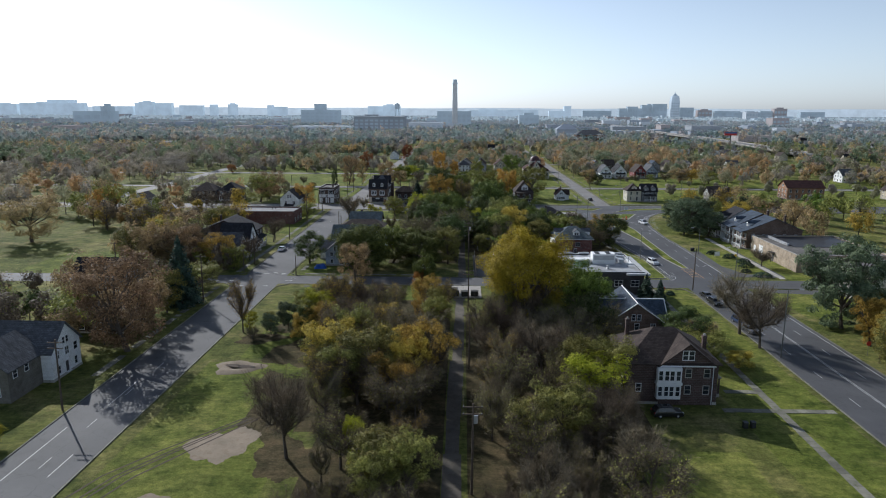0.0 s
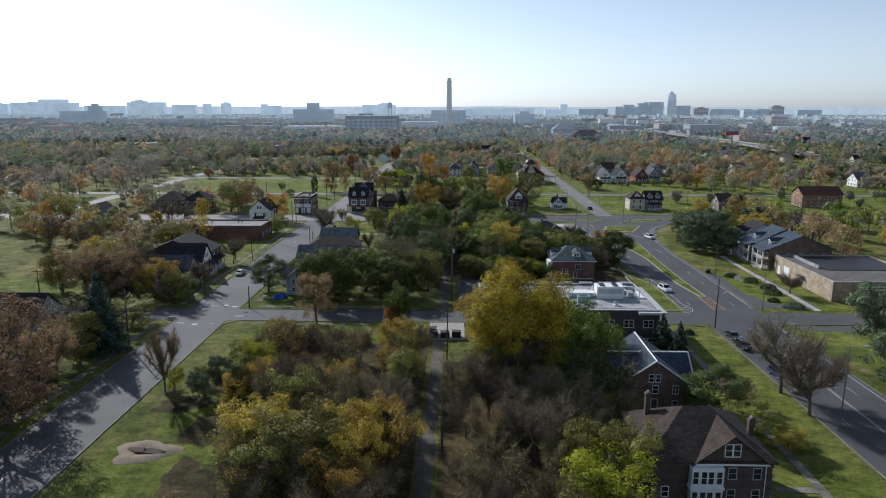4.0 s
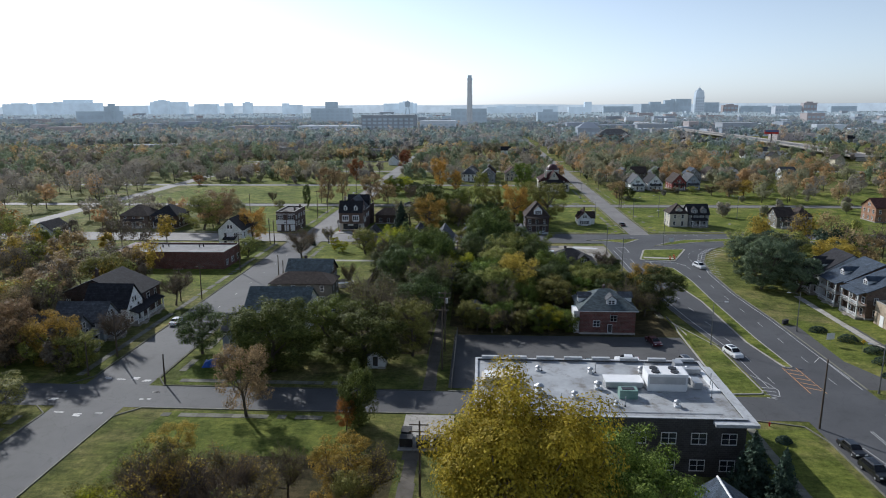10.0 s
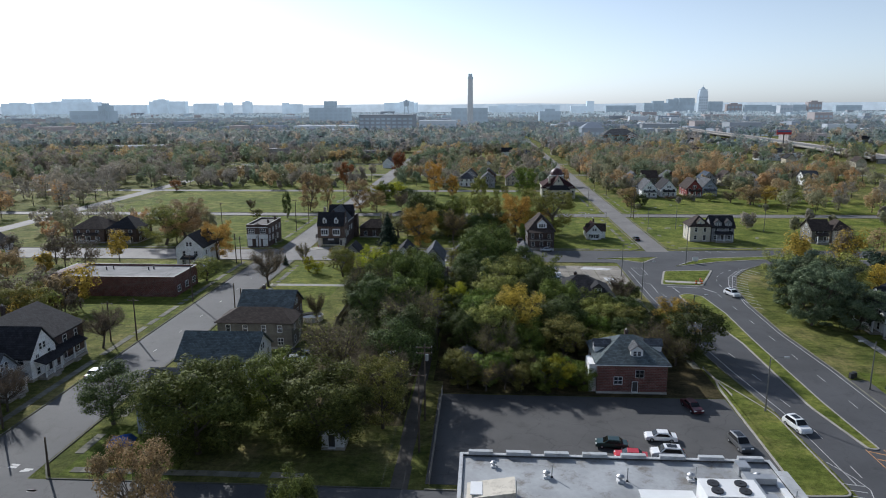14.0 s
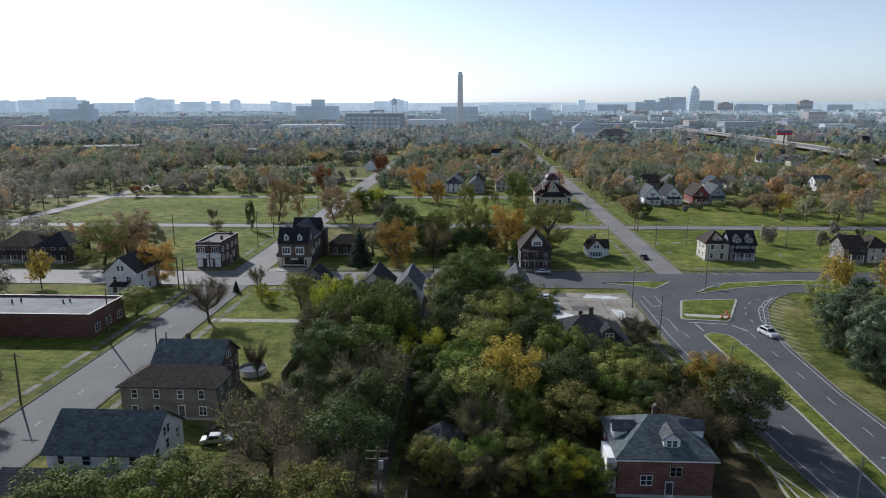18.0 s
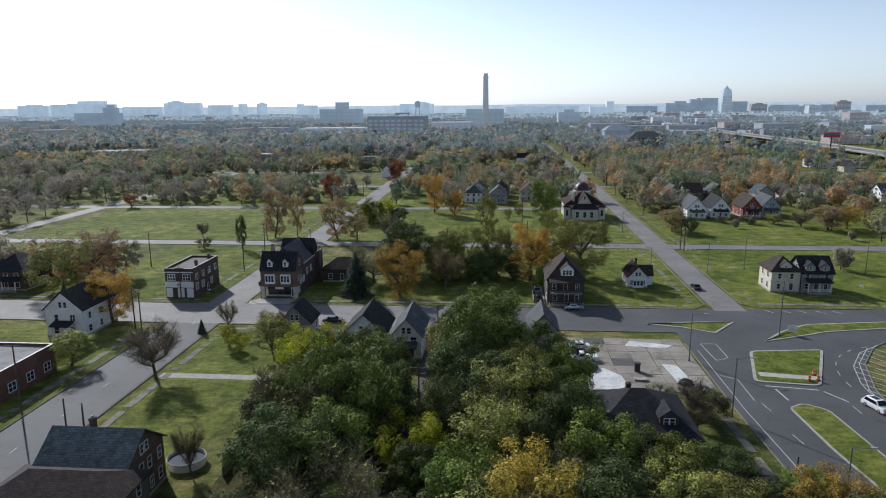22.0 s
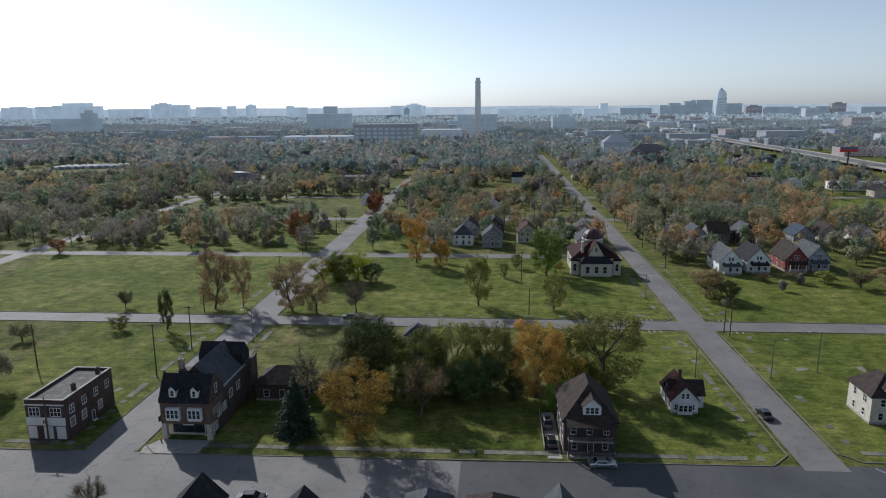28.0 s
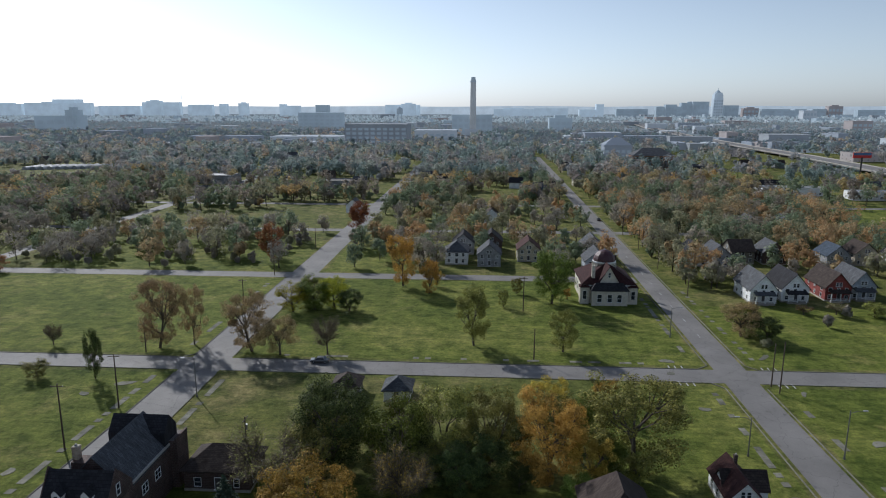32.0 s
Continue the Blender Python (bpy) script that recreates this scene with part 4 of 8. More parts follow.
part("drain_pipe", tube(bmesh.new(), (6.6, -6.8, 0.2), (6.6, -6.8, 6.8), 0.07, 0.07), M_TRIM, b)
side = part("side_porch", boxes((7.51, 9.2, -3.5, 3.0, 0, 0.6), (7.51, 9.3, -3.6, 3.1, 3.4, 3.65)), M_BOARD, b)
for yy in (-3.3, -0.2, 2.8):
    part("post", boxes((8.9, 9.15, yy - 0.13, yy + 0.13, 0.6, 3.4)), M_BRICK_DARK, side)

# house with a slate-blue cross gable roof and white ridge caps
b = house("house with slate blue cross gable roof and white ridges", 39.3, 146.6, 0, 11.0, 13.5, 5.2, 3.9, "gy", M_BRICK_BROWN, M_RF_BLUE, front_cols=3, storeys=2, attic=True)
part("cross_roof", turned(gable_roof(7.2, 13.0, 5.2, 3.1, 0.4), 1), M_RF_BLUE, b).matrix_local = pose(0.2, -0.8, 0)
part("cross_gable", turned(gable_body(7.2, 12.6, 5.2, 3.1), 1), M_BRICK_BROWN, b).matrix_local = pose(0.2, -0.8, 0)
bm = tube(bmesh.new(), (0, -7.2, 9.32), (0, 7.2, 9.32), 0.13, 0.13, 5)
tube(bm, (-6.6, -0.8, 8.54), (7.1, -0.8, 8.54), 0.13, 0.13, 5)
part("ridge_cap", bm, M_TRIM, b)
bm = bmesh.new()
for s in (-1, 1):
    tube(bm, (s * 5.95, -7.25, 5.1), (0, -7.25, 9.3), 0.13, 0.13, 5)
    tube(bm, (7.12, -0.8 + s * 4.0, 5.1), (7.12, -0.8, 8.5), 0.13, 0.13, 5)
    tube(bm, (s * 0.9, -0.8, 8.7), (s * 3.7, -4.4, 5.6), 0.1, 0.1, 5)
part("verge_trim", bm, M_TRIM, b)

# red brick house with dormers behind the car park
b = house("red brick house with grey hipped roof and dormers", 40.8, 233.6, 0, 13.2, 12, 6.0, 3.7, "hip", M_BRICK_RED, M_RF_TEAL, front_cols=0, side_cols=3, chim=(0.3, 2.5, 0.3))
dormer(b, 1.0, -3.2, 7.0, 2.3, 3.0, 1.3, 0.9, M_TRIM, M_RF_GREY, 2)
dormer(b, -5.0, -0.5, 6.8, 2.3, 3.0, 1.3, 0.9, M_TRIM, M_RF_GREY, 2, -1)
dormer(b, 5.0, 0.0, 6.8, 2.3, 3.0, 1.3, 0.9, M_TRIM, M_RF_GREY, 2, 1)
for u, z in ((-2.6, 2.0), (1.4, 3.4), (1.4, 3.4)):
    window(b, pose(u, -6.0, z), 1.5, 1.4, bars=2)
door(b, pose(0.6, -6.0, 0.4))
bay = part("bay", boxes((-8.0, -6.59, -5.2, -0.5, 0, 5.6)), M_WHITE, b, "white clapboard side bay")
window(bay, pose(-8.0, -2.8, 2.2, 0, 0, -90), 1.0, 1.5)
part("eaves_gutter", boxes((-7.15, 7.15, -6.62, -6.5, 5.86, 6.02)), M_TRIM, b)
b.scale = (0.92, 0.92, 0.92)

# dark house on the corner by the junction
b = house("dark brick house with black clipped gable roof", 38.4, 276.5, 0, 14.5, 14, 5.0, 4.2, "hip", M_BRICK_DARK, M_RF_DARK, front_cols=3, side_cols=4, chim=(-1.2, 1, 0.5))
dormer(b, 3.4, -3.6, 6.1, 2.6, 3.4, 1.3, 1.0, M_DKTRIM, M_RF_DARK, 2)
porch(b, 14.5, 14, 5.2, 2.4, 4.0, M_RF_DARK)
house("low dark garage with black flat-pitched roof", 47.6, 262.4, 0, 10, 8, 2.8, 1.2, "gx", M_BRICK_DARK, M_RF_DARK, front_cols=2, side_cols=1, storeys=1, attic=False, name="garage", group="", cat="garage")

# houses along the west street
house("white clapboard house with long grey shingle roof", -33.2, 231.8, 0, 14, 10, 5.4, 3.6, "gx", M_WHITE, M_RF_TEAL, front_cols=4, side_cols=3)
house("small white garage house with grey roof", -35.5, 222.4, 0, 14, 8, 2.9, 2.6, "gx", M_WHITE, M_RF_GREY, front_cols=3, side_cols=2, storeys=1, attic=False)
b = house("tan sided two-storey house with brown hipped roof", -33.0, 251.2, 0, 15.8, 8.0, 5.6, 2.2, "hip", M_TAN, M_RF_BROWN, front_cols=4, side_cols=2)
house("brown brick house with steep blue-grey roof", -33.0, 258.6, 0, 11.6, 9.5, 6.2, 3.3, "gx", M_BRICK_BROWN, M_RF_TEAL, front_cols=3, side_cols=4, chim=(-2, 2, 0.5))
house("large dark house with white front gable", -78.6, 239, 90, 13, 19, 6.0, 4.0, "gx", M_BRICK_DARK, M_RF_DARK, front_cols=3, side_cols=4, chim=(2, 4, 0.6), porch_w=8)
b = house("house with steep white street gable and dark roof", -73.5, 231.5, 90, 7.5, 10, 5.0, 4.4, "gy", M_WHITE, M_RF_DARK, front_cols=2, side_cols=3, porch_w=5)
house("narrow grey house with white gable and porch", -74.2, 221.4, 90, 6.4, 11, 4.8, 3.2, "gy", M_BLUEGREY, M_RF_GREY, front_cols=2, side_cols=3, porch_w=5)
house("narrow white trimmed house with grey roof", -75.2, 212.6, 90, 6.2, 11, 4.6, 3.2, "gy", M_GREY, M_RF_GREY, front_cols=2, side_cols=3, porch_w=5)
b = house("grey-roofed house with white clapboard gable and dark front wing", -78, 121.4, 90, 9, 18, 5.6, 4.2, "gy", M_WHITE, M_RF_GREY, front_cols=3, side_cols=4)
part("wing", turned(gable_body(9.4, 9.4, 5.6, 3.6), 1), M_TAN, b).matrix_local = pose(-8.6, -2.4, 0)
part("wing_roof", turned(gable_roof(9.4, 9.4, 5.6, 3.6), 1), M_RF_GREY, b).matrix_local = pose(-8.6, -2.4, 0)
for ly, zz in ((-5.0, 1.2), (-2.4, 1.2), (0.4, 1.2), (-4.6, 3.9), (-0.4, 3.9), (-2.5, 6.6)):
    window(b, pose(-13.3, ly, zz, 0, 0, -90), 1.1, 1.4)
for lx in (-11.5, -8.5):
    window(b, pose(lx, -7.1, 3.9), 1.0, 1.4)
b = house("white house with dark roof and tall back porch", -77.6, 323.8, 0, 8.6, 13, 6.6, 3.8, "gy", M_WHITE, M_RF_DARK, front_cols=2, side_cols=3, porch_w=4.0, porch_st=1)
house("brown bungalow with broad hipped roof", -132.5, 360, 0, 12, 12, 5.2, 4, "hip", M_BRICK_BROWN, M_RF_BROWN, front_cols=3, side_cols=3, porch_w=8)
house("brown brick house with dark hipped roof", -119.5, 360, 0, 11, 12, 5.4, 4, "hip", M_BRICK_DARK, M_RF_DARK, front_cols=3, side_cols=3, porch_w=8)
house("small white house with dark gable roof", -153, 330, 0, 9, 11, 4.2, 3.2, "gy", M_WHITE, M_RF_DARK, front_cols=2, side_cols=3)
house("dark house half hidden among trees", -90, 176, 90, 9, 14, 5.6, 3.8, "gy", M_GREY, M_RF_DARK, front_cols=2, side_cols=3)
house("low dark bungalow among the trees", -75, 148, 90, 9, 13, 3.4, 3.0, "gx", M_BRICK_DARK, M_RF_DARK, front_cols=3, side_cols=3, storeys=1)
house("grey clapboard house at the lawn corner", -35.4, 213.2, 0, 7, 7.6, 4.4, 3.0, "gy", M_BLUEGREY, M_RF_GREY, front_cols=2, side_cols=3)

# houses inside the wooded block
house("white house with steep dark roof", -9.2, 316.5, 0, 8.6, 11, 4.6, 4.0, "gy", M_WHITE, M_RF_DARK, front_cols=2, side_cols=3)
house("white house with grey roof and back dormer", -0.2, 314.8, 0, 6, 12, 5.2, 3.4, "gy", M_WHITE, M_RF_GREY, front_cols=2, side_cols=3, porch_w=4)
house("dark shingled cottage with gable", -26.6, 324, 0, 7, 6.5, 3.6, 3.4, "gy", M_GREY, M_RF_DARK, front_cols=2, side_cols=2, storeys=1)
house("grey cottage with white window", 27.3, 321.5, 0, 6, 10, 4.2, 3.4, "gy", M_GREY, M_RF_GREY, front_cols=2, side_cols=3)
house("small house with brown hipped roof", 17.6, 324, 0, 7, 7.5, 4.2, 3.0, "hip", M_TAN, M_RF_BROWN, front_cols=2, side_cols=2)
house("small house with grey pointed roof", 8.2, 324, 0, 6.4, 7.5, 4.2, 3.2, "hip", M_WHITE, M_RF_GREY, front_cols=2, side_cols=2)
house("small grey garage half hidden by trees", 11.6, 236.5, 0, 5.4, 6, 2.6, 1.6, "gy", M_GREY, M_RF_GREY, front_cols=1, side_cols=1, storeys=1, attic=False, name="garage", group="", cat="garage")
house("small shed house with grey gable", 12, 276, 0, 6, 7, 2.8, 2.2, "gy", M_GREY, M_RF_GREY, front_cols=2, side_cols=2, storeys=1)
house("small white garden shed", -7.4, 207.6, 0, 3.4, 3.4, 2.4, 1.4, "gy", M_WHITE, M_RF_GREY, front_cols=1, side_cols=1, storeys=1, attic=False, name="garden_shed", group="", cat="shed")

# north of the cross street
b = house("dark brown house with steep brown roof and front dormer", 34.9, 356.4, 0, 9.2, 13.5, 6.2, 5.4, "hip", M_BRICK_DARK, M_RF_BROWN, front_cols=3, side_cols=4, porch_w=8, porch_st=2, porch_mat=M_DKTRIM)
dormer(b, 0.3, -4.4, 7.4, 3.2, 4.0, 1.6, 1.5, M_TRIM, M_RF_BROWN, 3)
b = house("small white cottage with maroon roof", 56.3, 371.6, 0, 6.4, 11, 3.6, 3.4, "gy", M_WHITE, M_RF_RED, front_cols=3, side_cols=3, storeys=1)
part("wing", turned(gable_body(5.0, 8.4, 3.5, 2.8), 1), M_WHITE, b).matrix_local = pose(1.4, 0.6, 0)
part("wing_roof", turned(gable_roof(5.0, 8.4, 3.5, 2.8, 0.35), 1), M_RF_BROWN, b).matrix_local = pose(1.4, 0.6, 0)
part("bay", boxes((-1.7, 1.7, -6.3, -5.5, 0, 2.7), (-1.9, 1.9, -6.5, -5.5, 2.7, 2.95)), M_TRIM, b)
for u in (-1.1, 0, 1.1):
    window(b, pose(u, -6.3, 0.9), 0.8, 1.5)
chimney(b, 0.6, 2.6, 4.5, 8.4)
b.scale = (0.82, 0.82, 0.82)
b = house("cream house with brown hipped roof", 94.4, 368.6, 0, 7.4, 8.6, 5.6, 3.6, "hip", M_STUCCO, M_RF_BROWN, front_cols=2, side_cols=2)
dormer(b, 0, -2.6, 6.1, 2.8, 2.6, 1.2, 1.2, M_STUCCO, M_RF_BROWN, 1)
b = house("grey gabled house with dark dormers", 102.6, 368.8, 0, 8, 8.6, 5.4, 3.6, "gx", M_GREY, M_RF_DARK, front_cols=3, side_cols=2, porch_w=6)
dormer(b, -1.8, -2.6, 5.8, 2.4, 2.8, 1.3, 1.1, M_GREY, M_RF_DARK, 1)
dormer(b, 1.9, -2.6, 5.8, 2.4, 2.8, 1.3, 1.1, M_GREY, M_RF_DARK, 1)
house("brown house with front porch", 136.6, 367, 0, 6.6, 9, 4.8, 3.2, "gx", M_TAN, M_RF_BROWN, front_cols=2, side_cols=2, porch_w=4)
house("tan house with hipped roof", 144, 367, 0, 6.6, 9, 4.8, 3.2, "hip", M_STUCCO, M_RF_BROWN, front_cols=2, side_cols=2)
house("long brown brick house with red roof", 190.5, 383, 0, 20, 11, 6.4, 3.4, "gx", M_BRICK_ORANGE, M_RF_RED, front_cols=6, side_cols=3)
for i, (x, w, wall, roof, kd, lab) in enumerate(((100, 9.6, M_WHITE, M_RF_GREY, "gy", "white clapboard house with grey gable roof"), (111.8, 9.8, M_WHITE, M_RF_DARK, "gy", "white house with steep dark roof"),
                                           (123, 9.4, M_REDWOOD, M_RF_BROWN, "gy", "dull red house with brown roof"), (134.0, 9.4, M_BLUEGREY, M_RF_GREY, "gy", "pale house with grey shingle roof"))):
    house(lab, x + (4.3, 3.3, 6.4, 4.3)[i], 491.5 + i * 2.2, 0, w * 0.86, 14.5, 4.6, 4.6, kd, wall, roof, front_cols=3, side_cols=3, porch_w=6)
for x, y, wall, roof, kd, lab in ((98, 540, M_WHITE, M_RF_DARK, "gy", "white house with dark gable roof"), (106.5, 539, M_GREY, M_RF_GREY, "gy", "grey house with pale gable"), (118, 546, M_TAN, M_RF_BROWN, "gx", "tan house with brown roof"),
                              (130, 545, M_BRICK_DARK, M_RF_GREY, "gy", "brown brick house with grey roof"), (152, 540, M_GREY, M_RF_BLUE, "gy", "grey house with blue roof"), (165, 545, M_CREAM, M_RF_BROWN, "gy", "cream house with brown gable roof"),
                              (178, 540, M_WHITE, M_RF_DARK, "gy", "white house with dark steep roof"), (4, 537, M_WHITE, M_RF_GREY, "hip", "white house with grey hipped roof"), (17, 534, M_GREY, M_RF_GREY, "gy", "pale grey house with front gable"),
                              (33, 544, M_CREAM, M_RF_RED, "gy", "cream house with red brown roof"), (6, 556, M_GREY, M_RF_DARK, "gy", "grey house with dark roof"), (18, 560, M_BRICK_DARK, M_RF_DARK, "gy", "dark brick house with gable"),
                              (57.5, 525, M_BLUEGREY, M_RF_GREY, "gy", "pale blue house with gable front"), (60, 552, M_WHITE, M_RF_GREY, "gy", "white house with grey gable roof"), (87, 806, M_CREAM, M_RF_BROWN, "gy", "cream house among trees"),
                              (105, 775, M_GREY, M_RF_DARK, "gy", "grey house with dark roof"), (113, 772, M_WHITE, M_RF_GREY, "gy", "white house with grey roof"), (52, 745, M_GREY, M_RF_BLUE, "gx", "low grey house with blue roof"),
                              (-34, 826, M_BRICK_BROWN, M_RF_BLUE, "gx", "long brick house with blue roof"), (145, 610, M_TAN, M_RF_GREY, "gy", "tan house beside autumn trees"), (215, 545, M_WHITE, M_RF_GREY, "gx", "white house with grey roof"),
                              (-140, 770, M_GREY, M_RF_DARK, "gx", "dark house among bare trees"), (262, 470, M_WHITE, M_RF_GREY, "gx", "white house with grey roof"), (240, 380, M_CREAM, M_RF_BROWN, "gy", "cream house with brown roof")):
    house(lab, x, y, 0, 9, 11, 5.0, 3.8, kd, wall, roof, front_cols=3, side_cols=3, group="far houses")

# three big houses facing the boulevard
house("brown brick house with blue-grey roof and brick porch", 112.5, 245, -90, 8.4, 19, 6.8, 4.0, "gx", M_BRICK_BROWN, M_RF_BLUE, front_cols=3, side_cols=5, porch_w=7.5, porch_st=2, dorm=1, chim=(0, 5, 0.6))
house("brown house with dark slate roof and white gabled dormer", 112, 255.4, -90, 9, 18, 6.6, 4.4, "gx", M_BRICK_BROWN, M_RF_BLUE, front_cols=3, side_cols=5, porch_w=8, porch_st=2, dorm=1, chim=(0, 4, 0.6))
house("white house with dark slate roof and porch", 110, 266, -90, 9, 16, 6.4, 4.6, "gx", M_WHITE, M_RF_DARK, front_cols=3, side_cols=4, porch_w=8, dorm=2)


# ---- larger buildings ----
def flat_building(label, x0, x1, y0, y1, h, wall, roof, cols_f, cols_s, storeys, parapet=0.6, cap=None, group="", name="building", win=(1.4, 1.5), cat="building", z_first=1.0, sides="fr", boarded=0.0):
    w, d = x1 - x0, y1 - y0
    FOOT.append((x0, x1, y0, y1))
    sides = sides.replace("r", "l") if x0 > 60 else sides
    root = thing(name, label, cat, pose((x0 + x1) / 2, (y0 + y1) / 2, 0), group)
    part("wall", boxes((-w / 2, w / 2, -d / 2, d / 2, 0, h)), wall, root)
    t = 0.3
    part("parapet", boxes((-w / 2, w / 2, -d / 2, -d / 2 + t, h, h + parapet), (-w / 2, w / 2, d / 2 - t, d / 2, h, h + parapet), (-w / 2, -w / 2 + t, -d / 2 + t, d / 2 - t, h, h + parapet), (w / 2 - t, w / 2, -d / 2 + t, d / 2 - t, h, h + parapet)), wall, root)
    o = 0.06
    part("coping", boxes((-w / 2 - o, w / 2 + o, -d / 2 - o, -d / 2 + t + o, h + parapet, h + parapet + 0.1), (-w / 2 - o, w / 2 + o, d / 2 - t - o, d / 2 + o, h + parapet, h + parapet + 0.1),
                         (-w / 2 - o, -w / 2 + t + o, -d / 2 + t + o, d / 2 - t - o, h + parapet, h + parapet + 0.1), (w / 2 - t - o, w / 2 + o, -d / 2 + t + o, d / 2 - t - o, h + parapet, h + parapet + 0.1)), cap or M_CONC, root)
    part("roof", boxes((-w / 2 + t + 0.01, w / 2 - t - 0.01, -d / 2 + t + 0.01, d / 2 - t - 0.01, h - 0.05, h + 0.05)), roof, root)
    rnd = random.Random(int(x0 * 3 + y0))
    for s in range(storeys):
        z = z_first + s * (h - 0.4) / storeys
        for side in sides:
            cols, span = (cols_f, w) if side in "fb" else (cols_s, d)
            for i in range(cols):
                window(root, face(side, (i - (cols - 1) / 2) * span / (cols + 0.1), z, w, d), win[0], win[1], bars=2, boarded=rnd.random() < boarded)
    return root


# two-storey flat building with the white roof
WX0, WX1, WY0, WY1, WH = 12.0, 48.6, 169.5, 190.6, 8.3
b = flat_building("two-storey dark brick block with white membrane roof", WX0, WX1, WY0, WY1, WH, M_BRICK_GREY, M_WROOF, 9, 5, 2, 0.25, M_ROOFTRIM, win=(1.9, 1.5))
cw = WX1 - WX0
for i in range(8):  # raised merlons of the parapet at the back
    x = -cw / 2 + 1.0 + i * 4.55
    part("parapet_block", boxes((x, x + 2.9, (WY1 - WY0) / 2 - 0.5, (WY1 - WY0) / 2 + 0.08, WH + 0.35, WH + 0.78)), M_ROOFTRIM, b)
part("eaves_canopy", boxes((cw / 2 - 4.5, cw / 2 + 1.2, -(WY1 - WY0) / 2 - 1.2, -(WY1 - WY0) / 2 - 0.0, WH - 0.35, WH + 0.1), (cw / 2, cw / 2 + 1.2, -(WY1 - WY0) / 2, (WY1 - WY0) / 2 - 2, WH - 0.35, WH + 0.1)), M_ROOFTRIM, b)


def roof_thing(name, label, cat, x, y, z=WH + 0.05, group="", rot=0):
    return thing(name, label, cat, pose(x, y, z, 0, 0, rot), group)


a = roof_thing("stair_penthouse", "white roof stair house with sloped top", "stair house", 15.6, 181.2)
bm = bmesh.new()
pts = [(-2.6, 0), (2.6, 0), (2.6, 1.9), (-2.6, 1.0)]
fr, bk = [bm.verts.new((x, -1.6, z)) for x, z in pts], [bm.verts.new((x, 1.6, z)) for x, z in pts]
bm.faces.new(fr)
bm.faces.new(bk[::-1])
for i in range(4):
    bm.faces.new((fr[(i + 1) % 4], fr[i], bk[i], bk[(i + 1) % 4]))
part("body", bm, M_STUCCO, a)
part("sloped_hatch", boxes((-2.2, -0.9, -1.2, 1.3, 1.25, 1.35)), M_TRIM, a)
a = roof_thing("air_handler", "large white rooftop air handler with four fans", "air handler", 40.4, 180.4)
part("casing", boxes((-2.9, 2.9, -1.7, 1.7, 0.25, 2.7), (-2.8, 2.8, -1.6, 1.6, 0, 0.25)), M_TRIM, a)
part("louvre", boxes((-2.6, 2.6, -1.76, -1.7, 1.2, 2.3)), M_METAL, a)
for i, (x, y) in enumerate(((-1.6, -0.7), (-1.6, 0.7), (1.2, -0.7), (1.2, 0.7))):
    fan = part("fan", tube(tube(bmesh.new(), (x, y, 2.7), (x, y, 2.86), 0.62, 0.62, 14), (x, y, 2.86), (x, y, 2.9), 0.16, 0.16, 8), M_BLACK, a)
a = roof_thing("roof_unit", "long low white duct box", "roof unit", 34.4, 180.8)
part("casing", boxes((-2.8, 2.6, -1.3, 1.3, 0.1, 1.0)), M_METAL, a)
part("cover", boxes((-2.95, 2.75, -1.45, 1.45, 1.0, 1.12)), M_TRIM, a)
a = roof_thing("roof_unit", "pale green roof unit with open top", "roof unit", 34.2, 176.6)
part("casing", boxes((-1.3, 1.3, -0.8, 0.8, 0, 1.3)), M_METAL_GREEN, a)
part("grille", boxes((-0.9, 0.9, -0.5, 0.5, 1.3, 1.36)), M_BLACK, a)
a = roof_thing("duct", "zigzag white roof duct", "duct", 45, 182)
part("run", boxes((-1.0, -0.1, 0, 5.2, 0.2, 0.9), (-0.1, 2.3, 3.4, 4.4, 0.2, 0.9), (-1.2, 0.1, 5.2, 6.8, 0.1, 1.2), (-0.4, 0.8, -2.4, 0, 0.1, 1.1)), M_METAL, a)
part("flashing", boxes((1.4, 3.2, -3.2, -2.6, -0.02, 0.3), (2.3, 3.0, -2.6, 4.6, -0.02, 0.3)), M_TRIM, a)
for i, (x, y, s) in enumerate(((21.5, 177.5, 1.2), (30.4, 179.4, 1.0), (22, 186, 0.7), (30.2, 185.5, 0.75), (38.2, 186.2, 0.75), (17.5, 174.6, 0.7), (23.4, 173.8, 0.6), (32, 173.6, 0.6), (40.5, 173.8, 0.8), (45.6, 186.5, 0.8), (26.5, 176.2, 0.8), (16, 188, 0.6))):
    a = roof_thing("roof_vent", "white rooftop ventilator with cap", "roof vent", x, y, group="roof vents")
    part("kerb", boxes((-0.5 * s, 0.5 * s, -0.5 * s, 0.5 * s, 0, 0.35 * s)), M_TRIM, a)
    part("stack", tube(bmesh.new(), (0, 0, 0.3 * s), (0, 0, 0.8 * s), 0.3 * s, 0.3 * s, 10), M_METAL, a)
    cap_bm = tube(tube(bmesh.new(), (0, 0, 0.8 * s), (0, 0, 1.0 * s), 0.62 * s, 0.6 * s, 12), (0, 0, 1.0 * s), (0, 0, 1.25 * s), 0.6 * s, 0.2 * s, 12)
    part("cap", cap_bm, M_METAL, a)
